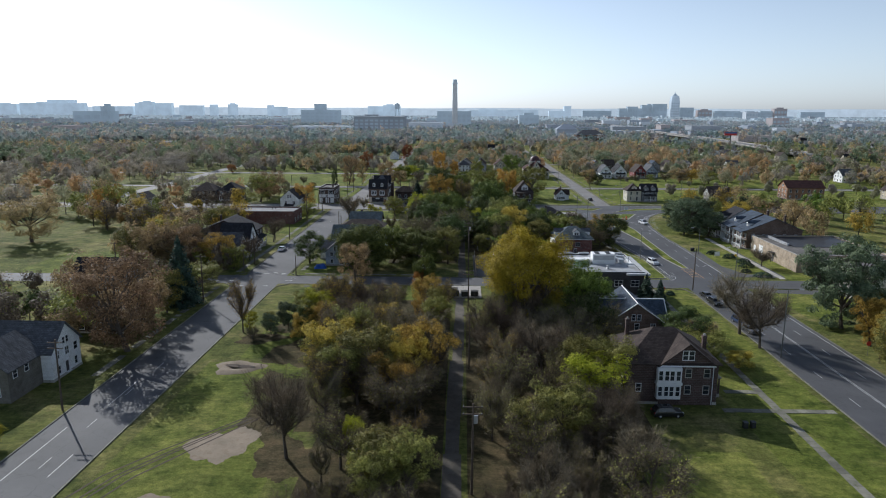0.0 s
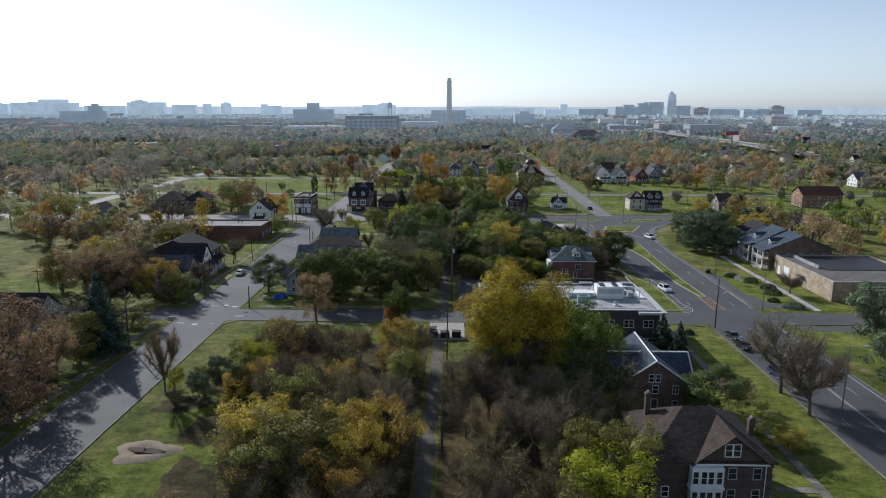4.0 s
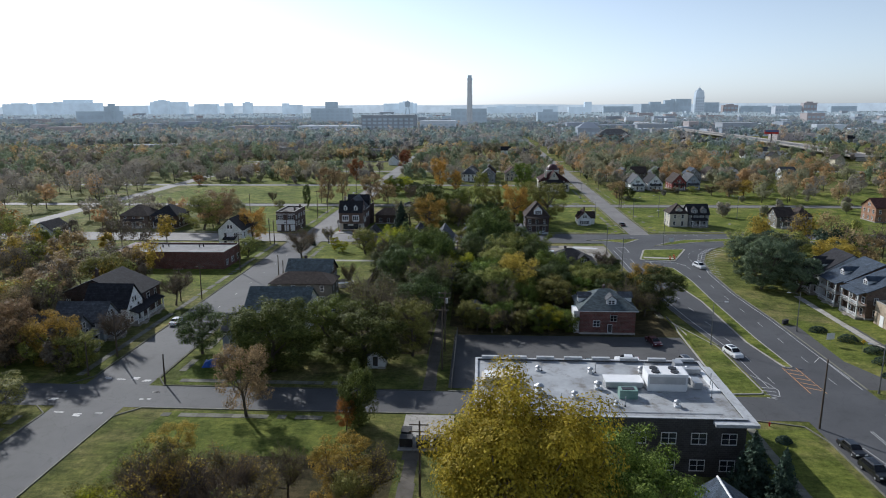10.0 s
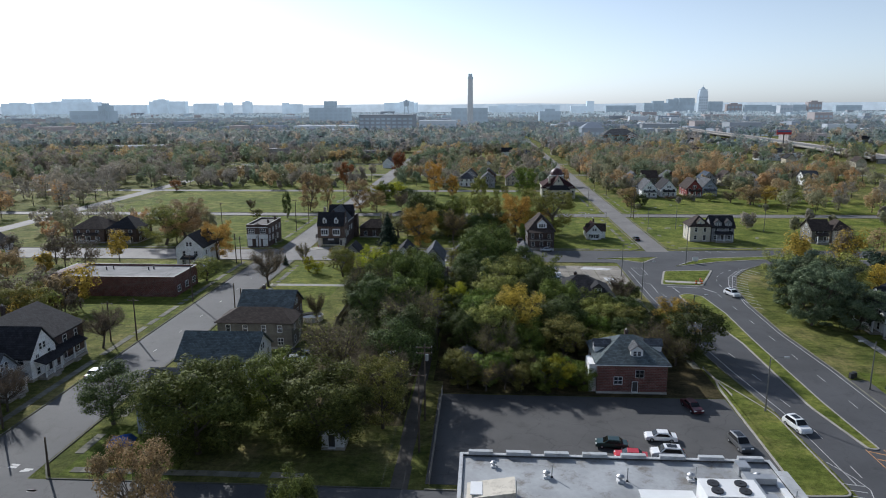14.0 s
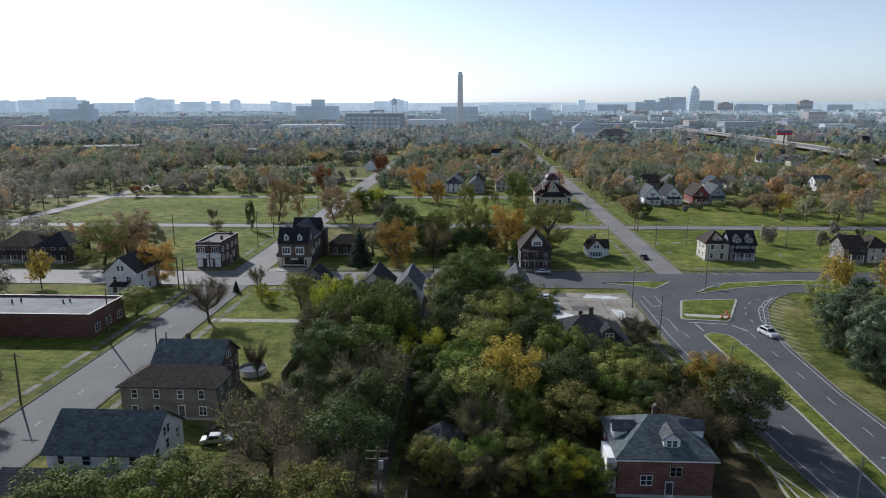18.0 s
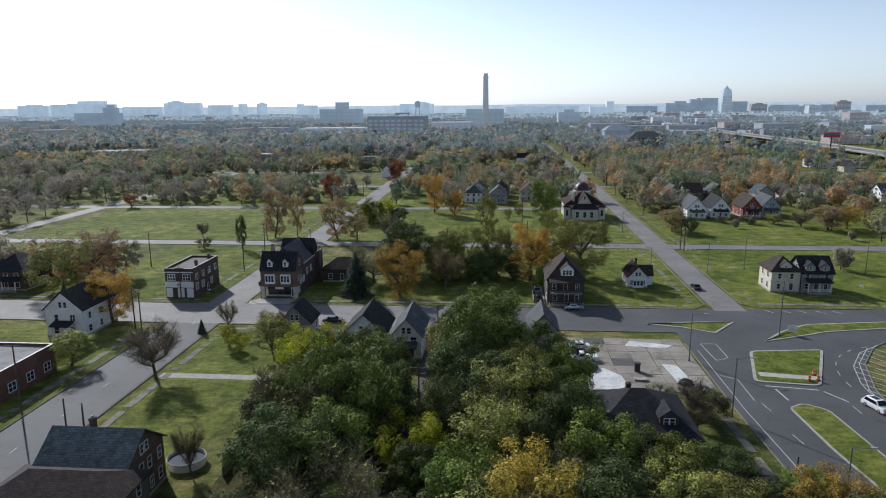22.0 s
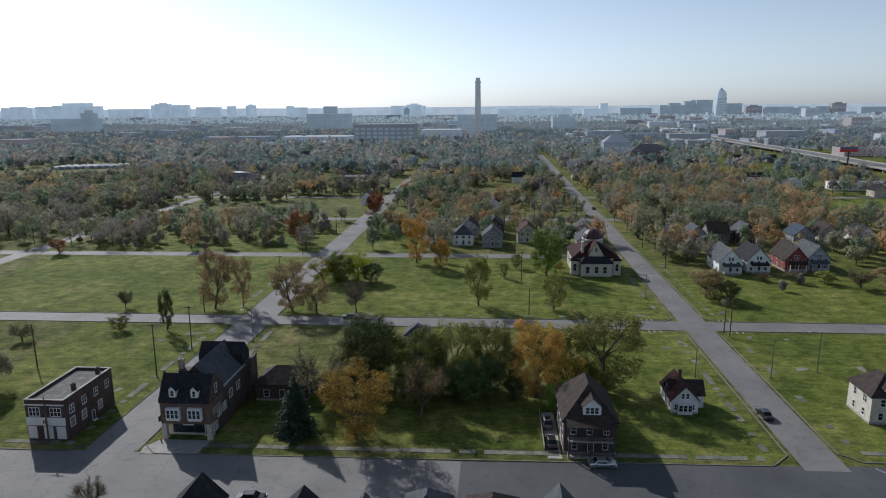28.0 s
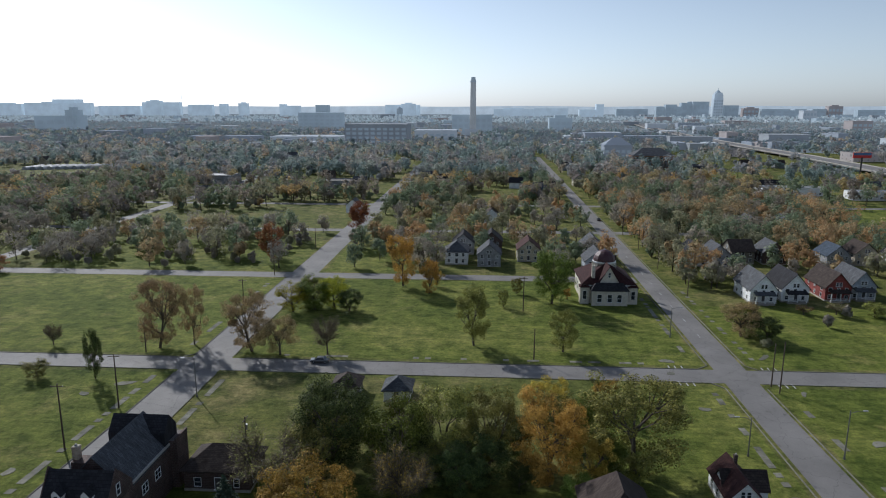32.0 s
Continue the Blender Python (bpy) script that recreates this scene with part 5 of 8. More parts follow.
for i, (x, y, h) in enumerate(((22.6, 186, 1.6), (31, 185.6, 1.7), (38.8, 186.4, 1.6), (18.2, 179.2, 3.6), (24.4, 174.4, 1.4), (46.2, 176.8, 2.4), (47.4, 181, 2.2), (14.2, 173, 1.5), (33.2, 173.4, 1.5))):
    a = roof_thing("vent_pipe", "thin grey roof pipe", "vent pipe", x, y, group="roof pipes")
    part("pipe", tube(bmesh.new(), (0, 0, 0), (0, 0, h), 0.06, 0.06, 6), M_METAL, a)
    part("collar", tube(bmesh.new(), (0, 0, 0), (0, 0, 0.18), 0.16, 0.1, 8), M_BLACK, a)
bm = tube(bmesh.new(), (14, 171.4, WH + 0.12), (46, 171.4, WH + 0.12), 0.05, 0.05, 5)
tagged(part("roof_conduit", bm, M_METAL), "thin metal conduit along the white roof", "conduit")

# long red single-storey building on the west street
b = flat_building("long single-storey red brick building with white roof", -103, -67.5, 284.6, 299.2, 4.9, M_BRICK_RED, M_PALEROOF, 0, 3, 1, 0.5, M_DKTRIM, win=(1.8, 1.6))
part("stepped_wall", boxes((-13.6, -12.5, -7.5, -6.6, 0, 6.4)), M_BRICK_RED, b)
part("annexe", boxes((-17.7, -13.6, -7.29, 7.29, 4.9, 5.42)), M_BRICK_RED, b)
for x, y in ((-6, 2), (-4.5, 3), (6, 2.4), (7, 3.4)):
    part("roof_pipe", tube(bmesh.new(), (x, y, 4.9), (x, y, 5.9), 0.18, 0.18, 8), M_BLACK, b)

# brick shop with white front band
b = flat_building("two-storey dark red brick corner shop, white front band", -70.3, -62.6, 348.8, 365.0, 7.7, M_BRICK_DARK, M_TAR, 0, 4, 1, 0.5, M_CONC, z_first=4.9, sides="r", win=(1.3, 1.5))
for u in (-2.1, 2.1):
    window(b, pose(u, -8.1, 5.0), 2.0, 1.6, bars=3)
part("front_band", boxes((-3.87, 3.87, -8.22, -8.1, 3.1, 4.7), (-3.87, 3.87, -8.2, -8.1, 7.1, 7.35)), M_TRIM, b, "white painted front band")
for x0, x1 in ((-3.7, -2.0), (-0.6, 1.2), (1.9, 3.7)):
    part("shopfront", boxes((x0, x1, -8.17, -8.1, 0.4, 2.9)), M_TRIM, b, "white boarded shopfront")
bars = part("sign_letters", boxes(*[(-0.5 + 0.3 * k, -0.32 + 0.3 * k, -8.26, -8.21, 3.5, 4.2) for k in range(3)]), M_BLACK, b)
for u, z in ((-6, 2.2), (-2.4, 2.0), (3, 1.6)):
    window(b, face("r", u, z, 7.7, 16.2), 1.4, 1.7, boarded=True)
door(b, face("r", 0.5, 0.1, 7.7, 16.2))
chimney(b, 2.4, -2.5, 7.7, 9.2)
chimney(b, 2.4, 5.6, 7.7, 9.2)

# mansard shop house
b = thing("mansard_shop", "brick shop with dark mansard roof and white bay windows", "shop house", pose(-40.1, 360.8, 0))
part("wall", boxes((-4.8, 4.8, -10.2, -4.4, 3.2, 7.6)), M_BRICK_BROWN, b)
for x0 in (4.64, -4.78):
    part("side_wall", boxes((x0, x0 + 0.14, -8.2, 10.1, 0, 7.6)), M_BRICK_DARK, b)
part("ground_floor", boxes((-4.64, 4.64, -8.2, 10.1, 0, 3.2), (-4.8, -3.9, -10.2, -9.3, 0, 3.2), (3.9, 4.8, -10.2, -9.3, 0, 3.2)), M_STUCCO, b, "recessed pale ground floor")
part("shop_window", boxes((-3.6, 2.6, -8.27, -8.2, 0.5, 2.8)), M_PANE, b)
part("shop_sign", boxes((-1.6, 0.6, -8.34, -8.27, 2.0, 2.6)), M_TRIM, b)
door(b, pose(3.3, -8.2, 0.05))
bm = bmesh.new()  # steep front roof with its ridge across the shop
prof = [(-10.5, 7.45), (-10.5, 7.7), (-7.2, 12.2), (-3.6, 8.6), (-3.6, 7.45)]
a0, b0 = [bm.verts.new((-4.78, y, z)) for y, z in prof], [bm.verts.new((4.78, y, z)) for y, z in prof]
bm.faces.new(a0[::-1])
bm.faces.new(b0)
for i in range(5):
    bm.faces.new((a0[i], b0[i], b0[(i + 1) % 5], a0[(i + 1) % 5]))
part("mansard", bm, M_RF_DARK, b)
for x0, x1 in ((-4.98, -4.8), (4.8, 4.98)):
    bm = bmesh.new()
    prof = [(-10.3, 7.4), (-10.3, 7.9), (-7.2, 12.55), (-3.5, 8.9), (-3.5, 7.4)]
    a0, b0 = [bm.verts.new((x0, y, z)) for y, z in prof], [bm.verts.new((x1, y, z)) for y, z in prof]
    bm.faces.new(a0[::-1])
    bm.faces.new(b0)
    for i in range(5):
        bm.faces.new((a0[i], b0[i], b0[(i + 1) % 5], a0[(i + 1) % 5]))
    part("gable_end", bm, M_BRICK_DARK, b)
window(b, pose(4.98, -7.2, 8.6, 0, 0, 90), 0.8, 1.6)
part("roof", gable_roof(9.4, 14.6, 7.6, 5.0, 0.2), M_RF_GREY, b).matrix_local = pose(0, 2.6, 0)
part("gable_wall", gable_body(9.4, 14.6, 7.6, 5.0), M_BRICK_DARK, b).matrix_local = pose(0, 2.6, 0)
part("rear_wing", boxes((-0.5, 6.0, 8.5, 12.4, 0, 8.4), (5.7, 6.05, 8.4, 12.45, 8.4, 8.9)), M_BRICK_DARK, b)
part("coping", boxes((-4.9, -4.6, -4.7, 10.2, 7.7, 8.0), (4.6, 4.9, -4.7, 10.2, 7.7, 8.0)), M_CONC, b)
chimney(b, -3.6, -2.6, 8.5, 13.2, M_BRICK_TAN, 0.9)
part("roof_box", boxes((-3.9, -1.2, -3.8, -1.6, 9.0, 11.2)), M_BRICK_DARK, b)
part("rear_mansard", turned(gable_body(4.2, 9.4, 10.2, 2.4), 1), M_RF_DARK, b).matrix_local = pose(0, 9.4, 0)
for u in (-2.1, 2.1):
    dormer(b, u, -9.5, 8.6, 1.3, 1.6, 1.5, 0.7, M_TRIM, M_RF_DARK, 1)
    by = part("bay_window", boxes((u - 1.3, u + 1.3, -11.0, -10.19, 4.3, 6.6), (u - 1.2, u + 1.2, -10.9, -10.19, 4.1, 4.3)), M_TRIM, b, "white bay window")
    for k in (-0.8, 0, 0.8):
        window(by, pose(u + k, -11.0, 4.7), 0.6, 1.6)
for i, (u, z) in enumerate(((-6, 3.2), (-3.5, 3.2), (-8, 1.2), (0, 4.4), (4, 4.4))):
    window(b, pose(4.8, u, z, 0, 0, 90), 1.6, 1.5, bars=2, boarded=i < 3)
part("side_sign", boxes((4.8, 4.88, -9.0, -5.4, 4.5, 5.8)), M_BOARD, b)
sb = thing("hanging_sign", "dark framed sign board on a post", "sign board", pose(-45.8, 352.6, 0))
part("board", boxes((-0.06, 0.06, -1.2, 1.2, 3.0, 4.2)), M_BLACK, sb)
part("bracket", boxes((-0.04, 0.9, -0.05, 0.05, 3.5, 3.6)), M_BLACK, sb)
part("post", boxes((-0.08, 0.08, -0.08, 0.08, 0, 3.1)), M_STEEL, sb)
sheet("forecourt", [(-46.5, 344.9), (-36, 345.2), (-35.4, 350.4), (-45, 350.4), (-47, 347.5)], 0.09, M_CONC, "pale concrete forecourt before the shop", "forecourt")

# domed church
b = thing("church", "pale stucco church with maroon roof and ribbed dome", "church", pose(55, 491, 0))
part("nave", boxes((-8.2, 8.2, -9.6, 9.6, 0, 6.2)), M_STUCCO, b)
part("roof", hip_roof(16.4, 19.2, 6.2, 5.6, 0.5), M_RF_MAROON, b)
part("cornice", boxes((-8.5, 8.5, -9.9, 9.9, 5.8, 6.17)), M_TRIM, b)
part("front_gable", gable_body(6.6, 7.0, 6.6, 5.4), M_STUCCO, b).matrix_local = pose(0, -6.5, 0)
part("front_gable_roof", gable_roof(6.6, 7.0, 6.6, 5.4, 0.3), M_RF_MAROON, b).matrix_local = pose(0, -6.5, 0)
window(b, pose(0, -10.0, 8.6), 0.7, 1.5)
part("portico", boxes((-5.6, 5.6, -12.4, -9.9, 0, 4.8)), M_STUCCO, b)
part("portico_roof", hip_roof(11.2, 3.2, 4.8, 2.2, 0.4), M_RF_DARK, b).matrix_local = pose(0, -10.9, 0)
part("drum", tube(bmesh.new(), (0, 1, 6.6), (0, 1, 11.4), 3.5, 3.5, 16), M_STUCCO, b)
part("drum_cornice", tube(tube(bmesh.new(), (0, 1, 11.3), (0, 1, 11.7), 3.9, 3.9, 16), (0, 1, 11.7), (0, 1, 11.75), 3.9, 3.4, 16), M_TRIM, b)
for i in range(12):
    t_ = i * math.tau / 12
    window(b, pose(3.52 * math.sin(t_), 1 - 3.52 * math.cos(t_), 8.6, 0, 0, math.degrees(t_)), 0.6, 2.0)
bm = bmesh.new()
rings = []
for k in range(7):
    ph = k / 6 * math.pi / 2
    rr = 3.5 * math.cos(ph) + 0.02
    rings.append([bm.verts.new((rr * (1 + (0.03 if i % 2 else 0)) * math.cos(i * math.tau / 24), 1 + rr * (1 + (0.03 if i % 2 else 0)) * math.sin(i * math.tau / 24), 11.7 + 3.7 * math.sin(ph))) for i in range(24)])
for k in range(6):
    for i in range(24):
        j = (i + 1) % 24
        bm.faces.new((rings[k][i], rings[k][j], rings[k + 1][j], rings[k + 1][i]))
part("dome", bm, M_DOME, b, "maroon ribbed dome")
part("finial", tube(tube(bmesh.new(), (0, 1, 15.3), (0, 1, 16.0), 0.3, 0.1, 8), (0, 1, 16.0), (0, 1, 16.9), 0.06, 0.04, 6), M_METAL, b)
for x in (-3.2, 0, 3.0):
    window(b, pose(x, -12.4, 1.2), 1.3, 2.4)
for x in (-7.6, 7.6):
    window(b, pose(x, -10.4, 1.6), 1.1, 2.6)
part("bell_turret", boxes((-5.2, -4.2, -8.0, -7.0, 5, 12.0)), M_STUCCO, b)
for i in range(12):
    t_ = (i + 0.5) * math.tau / 12
    part("column", tube(bmesh.new(), (3.75 * math.sin(t_), 1 - 3.75 * math.cos(t_), 8.0), (3.75 * math.sin(t_), 1 - 3.75 * math.cos(t_), 11.3), 0.22, 0.2, 8), M_STUCCO, b)
for y in (-6, -2, 2, 6):
    window(b, pose(8.2, y, 1.6, 0, 0, 90), 1.2, 3.0)
    window(b, pose(-8.2, y, 1.6, 0, 0, -90), 1.2, 3.0)
for s in (-1, 1):
    part("tower", boxes((s * 7.6 - 1.4, s * 7.6 + 1.4, -10.4, -7.8, 0, 5.4)), M_STUCCO, b)
    part("tower_roof", hip_roof(2.8, 2.6, 5.4, 1.1, 0.3), M_RF_MAROON, b).matrix_local = pose(s * 7.6, -9.1, 0)
chimney(b, 4.5, 6.0, 8, 12.4)

# warehouse and the flats on the east side
b = flat_building("long low tan brick warehouse with patched roof", 104, 132, 206.5, 239, 4.9, M_BRICK_TAN, M_TAR, 0, 0, 1, 0.4, M_CONC)
for y, w_, h_ in ((13.2, 1.4, 2.6), (8.5, 3.0, 3.4)):
    d = part("loading_door", boxes((-14.06, -14.0, y - w_ / 2, y + w_ / 2, 0, h_)), M_TRIM, b)
dd = part("entrance", boxes((-14.05, -14.0, -1.2, 0.2, 0, 2.5), (-15.3, -14.0, -1.8, 0.8, 2.9, 3.1), (-15.2, -15.05, -1.7, -1.55, 0, 2.9)), M_DKTRIM, b)
part("skylight_ridge", boxes((-9.5, -8.9, 0, 15.5, 4.9, 5.7)), M_WROOF, b)
part("patched_roof", boxes((-8.2, 12.5, -2.0, 15.4, 4.96, 5.12)), M_BLACK, b, "black tarred part of the roof")
flat_building("two-storey grey flats with flat roof", 104, 128, 170.5, 183.5, 7.0, M_STUCCO, M_TAR, 6, 3, 2, 0.4, M_CONC, name="apartment_block")
flat_building("low dark building behind the flats", 110, 130, 190, 204, 4.2, M_BRICK_DARK, M_TAR, 4, 3, 1, 0.4, M_CONC)

# concrete pad at the head of the alley
bm = boxes((0.6, 8.6, 174.5, 186.2, 0.0, 0.16))
tagged(part("concrete_pad", bm, M_CONC), "pale cracked concrete pad beside the alley", "pad", kind="structure")
# broken forecourt of a vanished filling station
root = thing("forecourt", "broken concrete forecourt with weeds and patches", "forecourt", kind="structure")
rnd = random.Random(31)
for i in range(6):
    for j in range(7):
        x, y = 32.4 + i * 4.1, 296.6 + j * 3.95
        mt = M_SLAB if rnd.random() < 0.9 else M_LOT
        p = part("slab", boxes((x, x + rnd.uniform(3.9, 4.06), y, y + rnd.uniform(3.78, 3.92), 0, 0.06 + rnd.random() * 0.04)), mt, root)
part("pump_plinth", boxes((43, 45.4, 301, 302.2, 0.05, 0.4)), M_CONC, root)
bm = bmesh.new()
prism(bm, [(32.6, 297.0), (39.6, 296.8), (41.6, 299.2), (41.0, 303.4), (38.4, 306.8), (33.4, 306.6)], 0.1, 0.125)
part("slab_white", bm, M_WORNPAINT, root, "bright worn paint on the slab")
bm = bmesh.new()
prism(bm, [(50.8, 300.8), (53.6, 300.2), (52.6, 309.4), (49.8, 309.6)], 0.1, 0.125)
part("slab_pale", bm, M_WORNPAINT, root, "pale worn patch at the kerb")
bm = bmesh.new()
prism(bm, [(44.5, 319.6), (52.5, 318.4), (54.5, 320.4), (46, 322.8)], 0.1, 0.125)
part("slab_pale", bm, M_WORNPAINT, root, "pale worn patch at the kerb")
b = thing("pump_column", "rusty leftover pump column", "pump column", pose(44.4, 305.8, 0.1))
part("body", boxes((-0.5, 0.5, -0.35, 0.35, 0, 1.5)), M_BRICK_DARK, b)
part("top", boxes((-0.6, 0.6, -0.45, 0.45, 1.5, 1.7)), M_BLACK, b)


# ---- trees ----
RNG = np.random.default_rng(7)


def leaf_mesh(name, centres, size, outward, mat, rng, stretch=1.0, lie=0.9):
    """Many small three-cornered leaf tufts in one mesh."""
    n = len(centres)
    nrm = rng.normal(size=(n, 3)) * 0.85 + outward * lie + np.array([0.0, 0.0, 0.8])
    nrm /= np.linalg.norm(nrm, axis=1, keepdims=True) + 1e-9
    u = np.cross(nrm, rng.normal(size=(n, 3)))
    u /= np.linalg.norm(u, axis=1, keepdims=True) + 1e-9
    v = np.cross(nrm, u)
    s = (size * rng.uniform(0.6, 1.4, n))[:, None]
    k = rng.uniform(0.7, 1.1, (n, 1))
    co = np.stack([centres - u * s * stretch - v * s * k * 0.5, centres + u * s * stretch - v * s * k * 0.3, centres + u * s * 0.1 + v * s * k], 1).reshape(-1, 3)
    return soup_mesh(name, co, mat, 3)


def soup_mesh(name, co, mat, sides):
    n = len(co) // sides
    me = bpy.data.meshes.new(name)
    me.vertices.add(sides * n)
    me.vertices.foreach_set("co", co.astype(np.float32).ravel())
    me.loops.add(sides * n)
    me.loops.foreach_set("vertex_index", np.arange(sides * n, dtype=np.int32))
    me.polygons.add(n)
    me.polygons.foreach_set("loop_start", np.arange(0, sides * n, sides, dtype=np.int32))
    me.materials.append(mat)
    me.update(calc_edges=True)
    return me


def twig_mesh(name, starts, dirs, length, width, mat, rng):
    n = len(starts)
    d = dirs / (np.linalg.norm(dirs, axis=1, keepdims=True) + 1e-9)
    side = np.cross(d, rng.normal(size=(n, 3)))
    side /= np.linalg.norm(side, axis=1, keepdims=True) + 1e-9
    end = starts + d * (length * rng.uniform(0.4, 1.3, n))[:, None]
    co = np.stack([starts - side * width, starts + side * width, end], 1).reshape(-1, 3)
    return soup_mesh(name, co, mat, 3)


def skeleton_of(rng, H, R, low, limbs, lean=0.0, spread=0.0):
    """Trunk and limbs as segments, and the ends where foliage sits."""
    seg, ends = [], []
    r0 = 0.022 * H + 0.06
    top = np.array([rng.normal() * lean, rng.normal() * lean, H * (low + 0.25)])
    fork = np.array([top[0] * 0.5, top[1] * 0.5, H * low])
    seg.append(((0, 0, -0.1), tuple(fork), r0, r0 * 0.72))
    seg.append((tuple(fork), tuple(top), r0 * 0.72, r0 * 0.42))
    ends.append(top)
    for i in range(limbs):
        a = i * math.tau / limbs + rng.uniform(-0.4, 0.4)
        t = rng.uniform(0, 1)
        s = fork * (1 - t) + top * t
        reach = R * rng.uniform(0.45 + spread, 0.8 + spread)
        rise = (H - s[2]) * rng.uniform(0.3 - spread * 0.6, 0.75)
        e = s + np.array([math.cos(a) * reach, math.sin(a) * reach, rise])
        m = s * 0.5 + e * 0.5 + np.array([0, 0, -0.08 * rise]) + rng.normal(size=3) * 0.04 * H
        rb = r0 * rng.uniform(0.3, 0.5) * (1.25 if spread else 1.0)
        seg += [(tuple(s), tuple(m), rb, rb * 0.65), (tuple(m), tuple(e), rb * 0.65, rb * 0.25)]
        ends.append(e)
        for k in range(3):
            b = a + rng.uniform(-1.2, 1.2)
            f = m + np.array([math.cos(b) * R * 0.42, math.sin(b) * R * 0.42, (H - m[2]) * rng.uniform(0.2, 0.8)])
            seg.append((tuple(m), tuple(f), rb * 0.45, rb * 0.12))
            ends.append(f)
    return seg, np.array(ends)


PROTO = {}


def wood_of(seg):
    bm = bmesh.new()
    for a, b, r, q in seg:
        tube(bm, a, b, r, q, 6 if r > 0.1 else 4, cap=False)
    return bm


def make_tree(kind, var):
    """A prototype 12 m high and 5 m in radius, kept below the ground plan until copied."""
    rng = np.random.default_rng(sum(ord(c) for c in kind) * 17 + var)
    H, R = 12.0, 5.0
    spec = TREES[kind]
    root = thing("tree", spec["label"], "tree", pose(0, 0, -900))
    shape = spec.get("shape", "round")
    if shape == "cone":
        bm = tube(bmesh.new(), (0, 0, 0), (0, 0, H * 0.96), 0.22, 0.03, 7, cap=False)
        for i in range(46):
            z = H * (0.1 + 0.85 * i / 46)
            a = i * 2.4
            L = R * 0.9 * (1 - z / H) ** 0.9
            tube(bm, (0, 0, z), (L * math.cos(a), L * math.sin(a), z - 0.25 * L), 0.04, 0.01, 4, cap=False)
        part("trunk", bm, M_BARK, root)
        n = spec.get("n", 6000)
        z = H * (1 - np.sqrt(rng.uniform(0.0, 1, n))) * 0.97 + 0.35
        tier = 0.75 + 0.3 * np.abs(np.sin(z * 3.3 + rng.normal(size=n) * 0.25))
        a = rng.uniform(0, math.tau, n)
        bough = 0.78 + 0.3 * np.sin(a * 5 + np.floor(z * 1.1) * 1.9)
        rr = R * (1 - z / H) ** 0.85 * tier * bough * np.sqrt(rng.uniform(0.25, 1, n))
        c = np.stack([rr * np.cos(a), rr * np.sin(a), z - 0.22 * rr + rng.normal(size=n) * 0.1], 1)
        out = np.stack([np.cos(a), np.sin(a), 0.5 * np.ones(n)], 1)
        me = leaf_mesh("crown", c, 0.2, out, spec["leaf"], rng, 1.7)
    else:
        seg, ends = skeleton_of(rng, H, R, spec.get("low", 0.16), spec.get("limbs", 6), 0.5, 0.2 if shape == "bare" else 0.0)
        part("trunk", wood_of(seg), M_BARK, root)
        if shape == "bare":
            n = spec.get("n", 1500)
            sg = [s for s in seg[1:]]
            pick = rng.integers(0, len(sg), n)
            t = rng.uniform(0.15, 1, n)[:, None]
            A, B = np.array([s[0] for s in sg]), np.array([s[1] for s in sg])
            st = A[pick] * (1 - t) + B[pick] * t
            d = (B - A)[pick]
            d = d / np.linalg.norm(d, axis=1, keepdims=True) + rng.normal(size=(n, 3)) * 0.75 + np.array([0, 0, 0.35])
            d /= np.linalg.norm(d, axis=1, keepdims=True)
            tip = st + d * rng.uniform(0.3, 1.3, (n, 1))
            d2 = np.repeat(d, 2, 0) + rng.normal(size=(2 * n, 3)) * 0.6
            tw = new("crown", twig_mesh("crown", np.concatenate([st, np.repeat(tip, 2, 0)]), np.concatenate([d, d2]), 1.5, 0.024, L_TWIG, rng))
            tw.parent = root
            if spec.get("sparse"):
                c = st[: spec["sparse"]] + d[: spec["sparse"]] * 0.9
                me = leaf_mesh("crown", c, 0.14, np.zeros_like(c), spec["leaf"], rng)
            else:
                return root
        else:
            extra = spec.get("extra", 30)
            v = rng.normal(size=(extra, 3))
            v /= np.linalg.norm(v, axis=1, keepdims=True)
            zc, zr = H * spec.get("zc", 0.51), H * spec.get("zr", 0.48)
            rad = rng.uniform(0.3, 1.0, (extra, 1)) ** 0.5
            cl = v * rad * np.array([R * 0.86, R * 0.86, zr]) + np.array([0, 0, zc])
            cl = np.concatenate([cl, ends])
            cl[:, :2] *= 1 + 0.12 * np.sin(cl[:, 2:3] * 1.7 + var)
            n = spec.get("n", 2600)
            w = rng.uniform(0.35, 1.0, len(cl))
            pick = rng.choice(len(cl), n, p=w / w.sum())
            rc = spec.get("clump", 1.35) * (0.6 + 0.7 * w[pick])[:, None]
            off = rng.normal(size=(n, 3))
            off /= np.linalg.norm(off, axis=1, keepdims=True)
            off *= rng.uniform(0.35, 1.0, (n, 1)) ** 0.6 * rc
            off[:, 2] *= spec.get("flat", 0.75)
            if spec.get("weep"):
                off[:, 2] -= rng.uniform(0, spec["weep"], n) * (np.abs(off[:, 0]) + np.abs(off[:, 1]))
            c = cl[pick] + off
            c[:, 2] = np.clip(c[:, 2], 0.6, H * 1.02)
            out = off / (np.linalg.norm(off, axis=1, keepdims=True) + 1e-9) + (c - np.array([0, 0, zc])) / R * 0.5
            me = leaf_mesh("crown", c, spec.get("size", 0.2), out, spec["leaf"], rng, spec.get("stretch", 1.0), 1.6)
    cr = new("crown", me)
    cr.parent = root
    return root


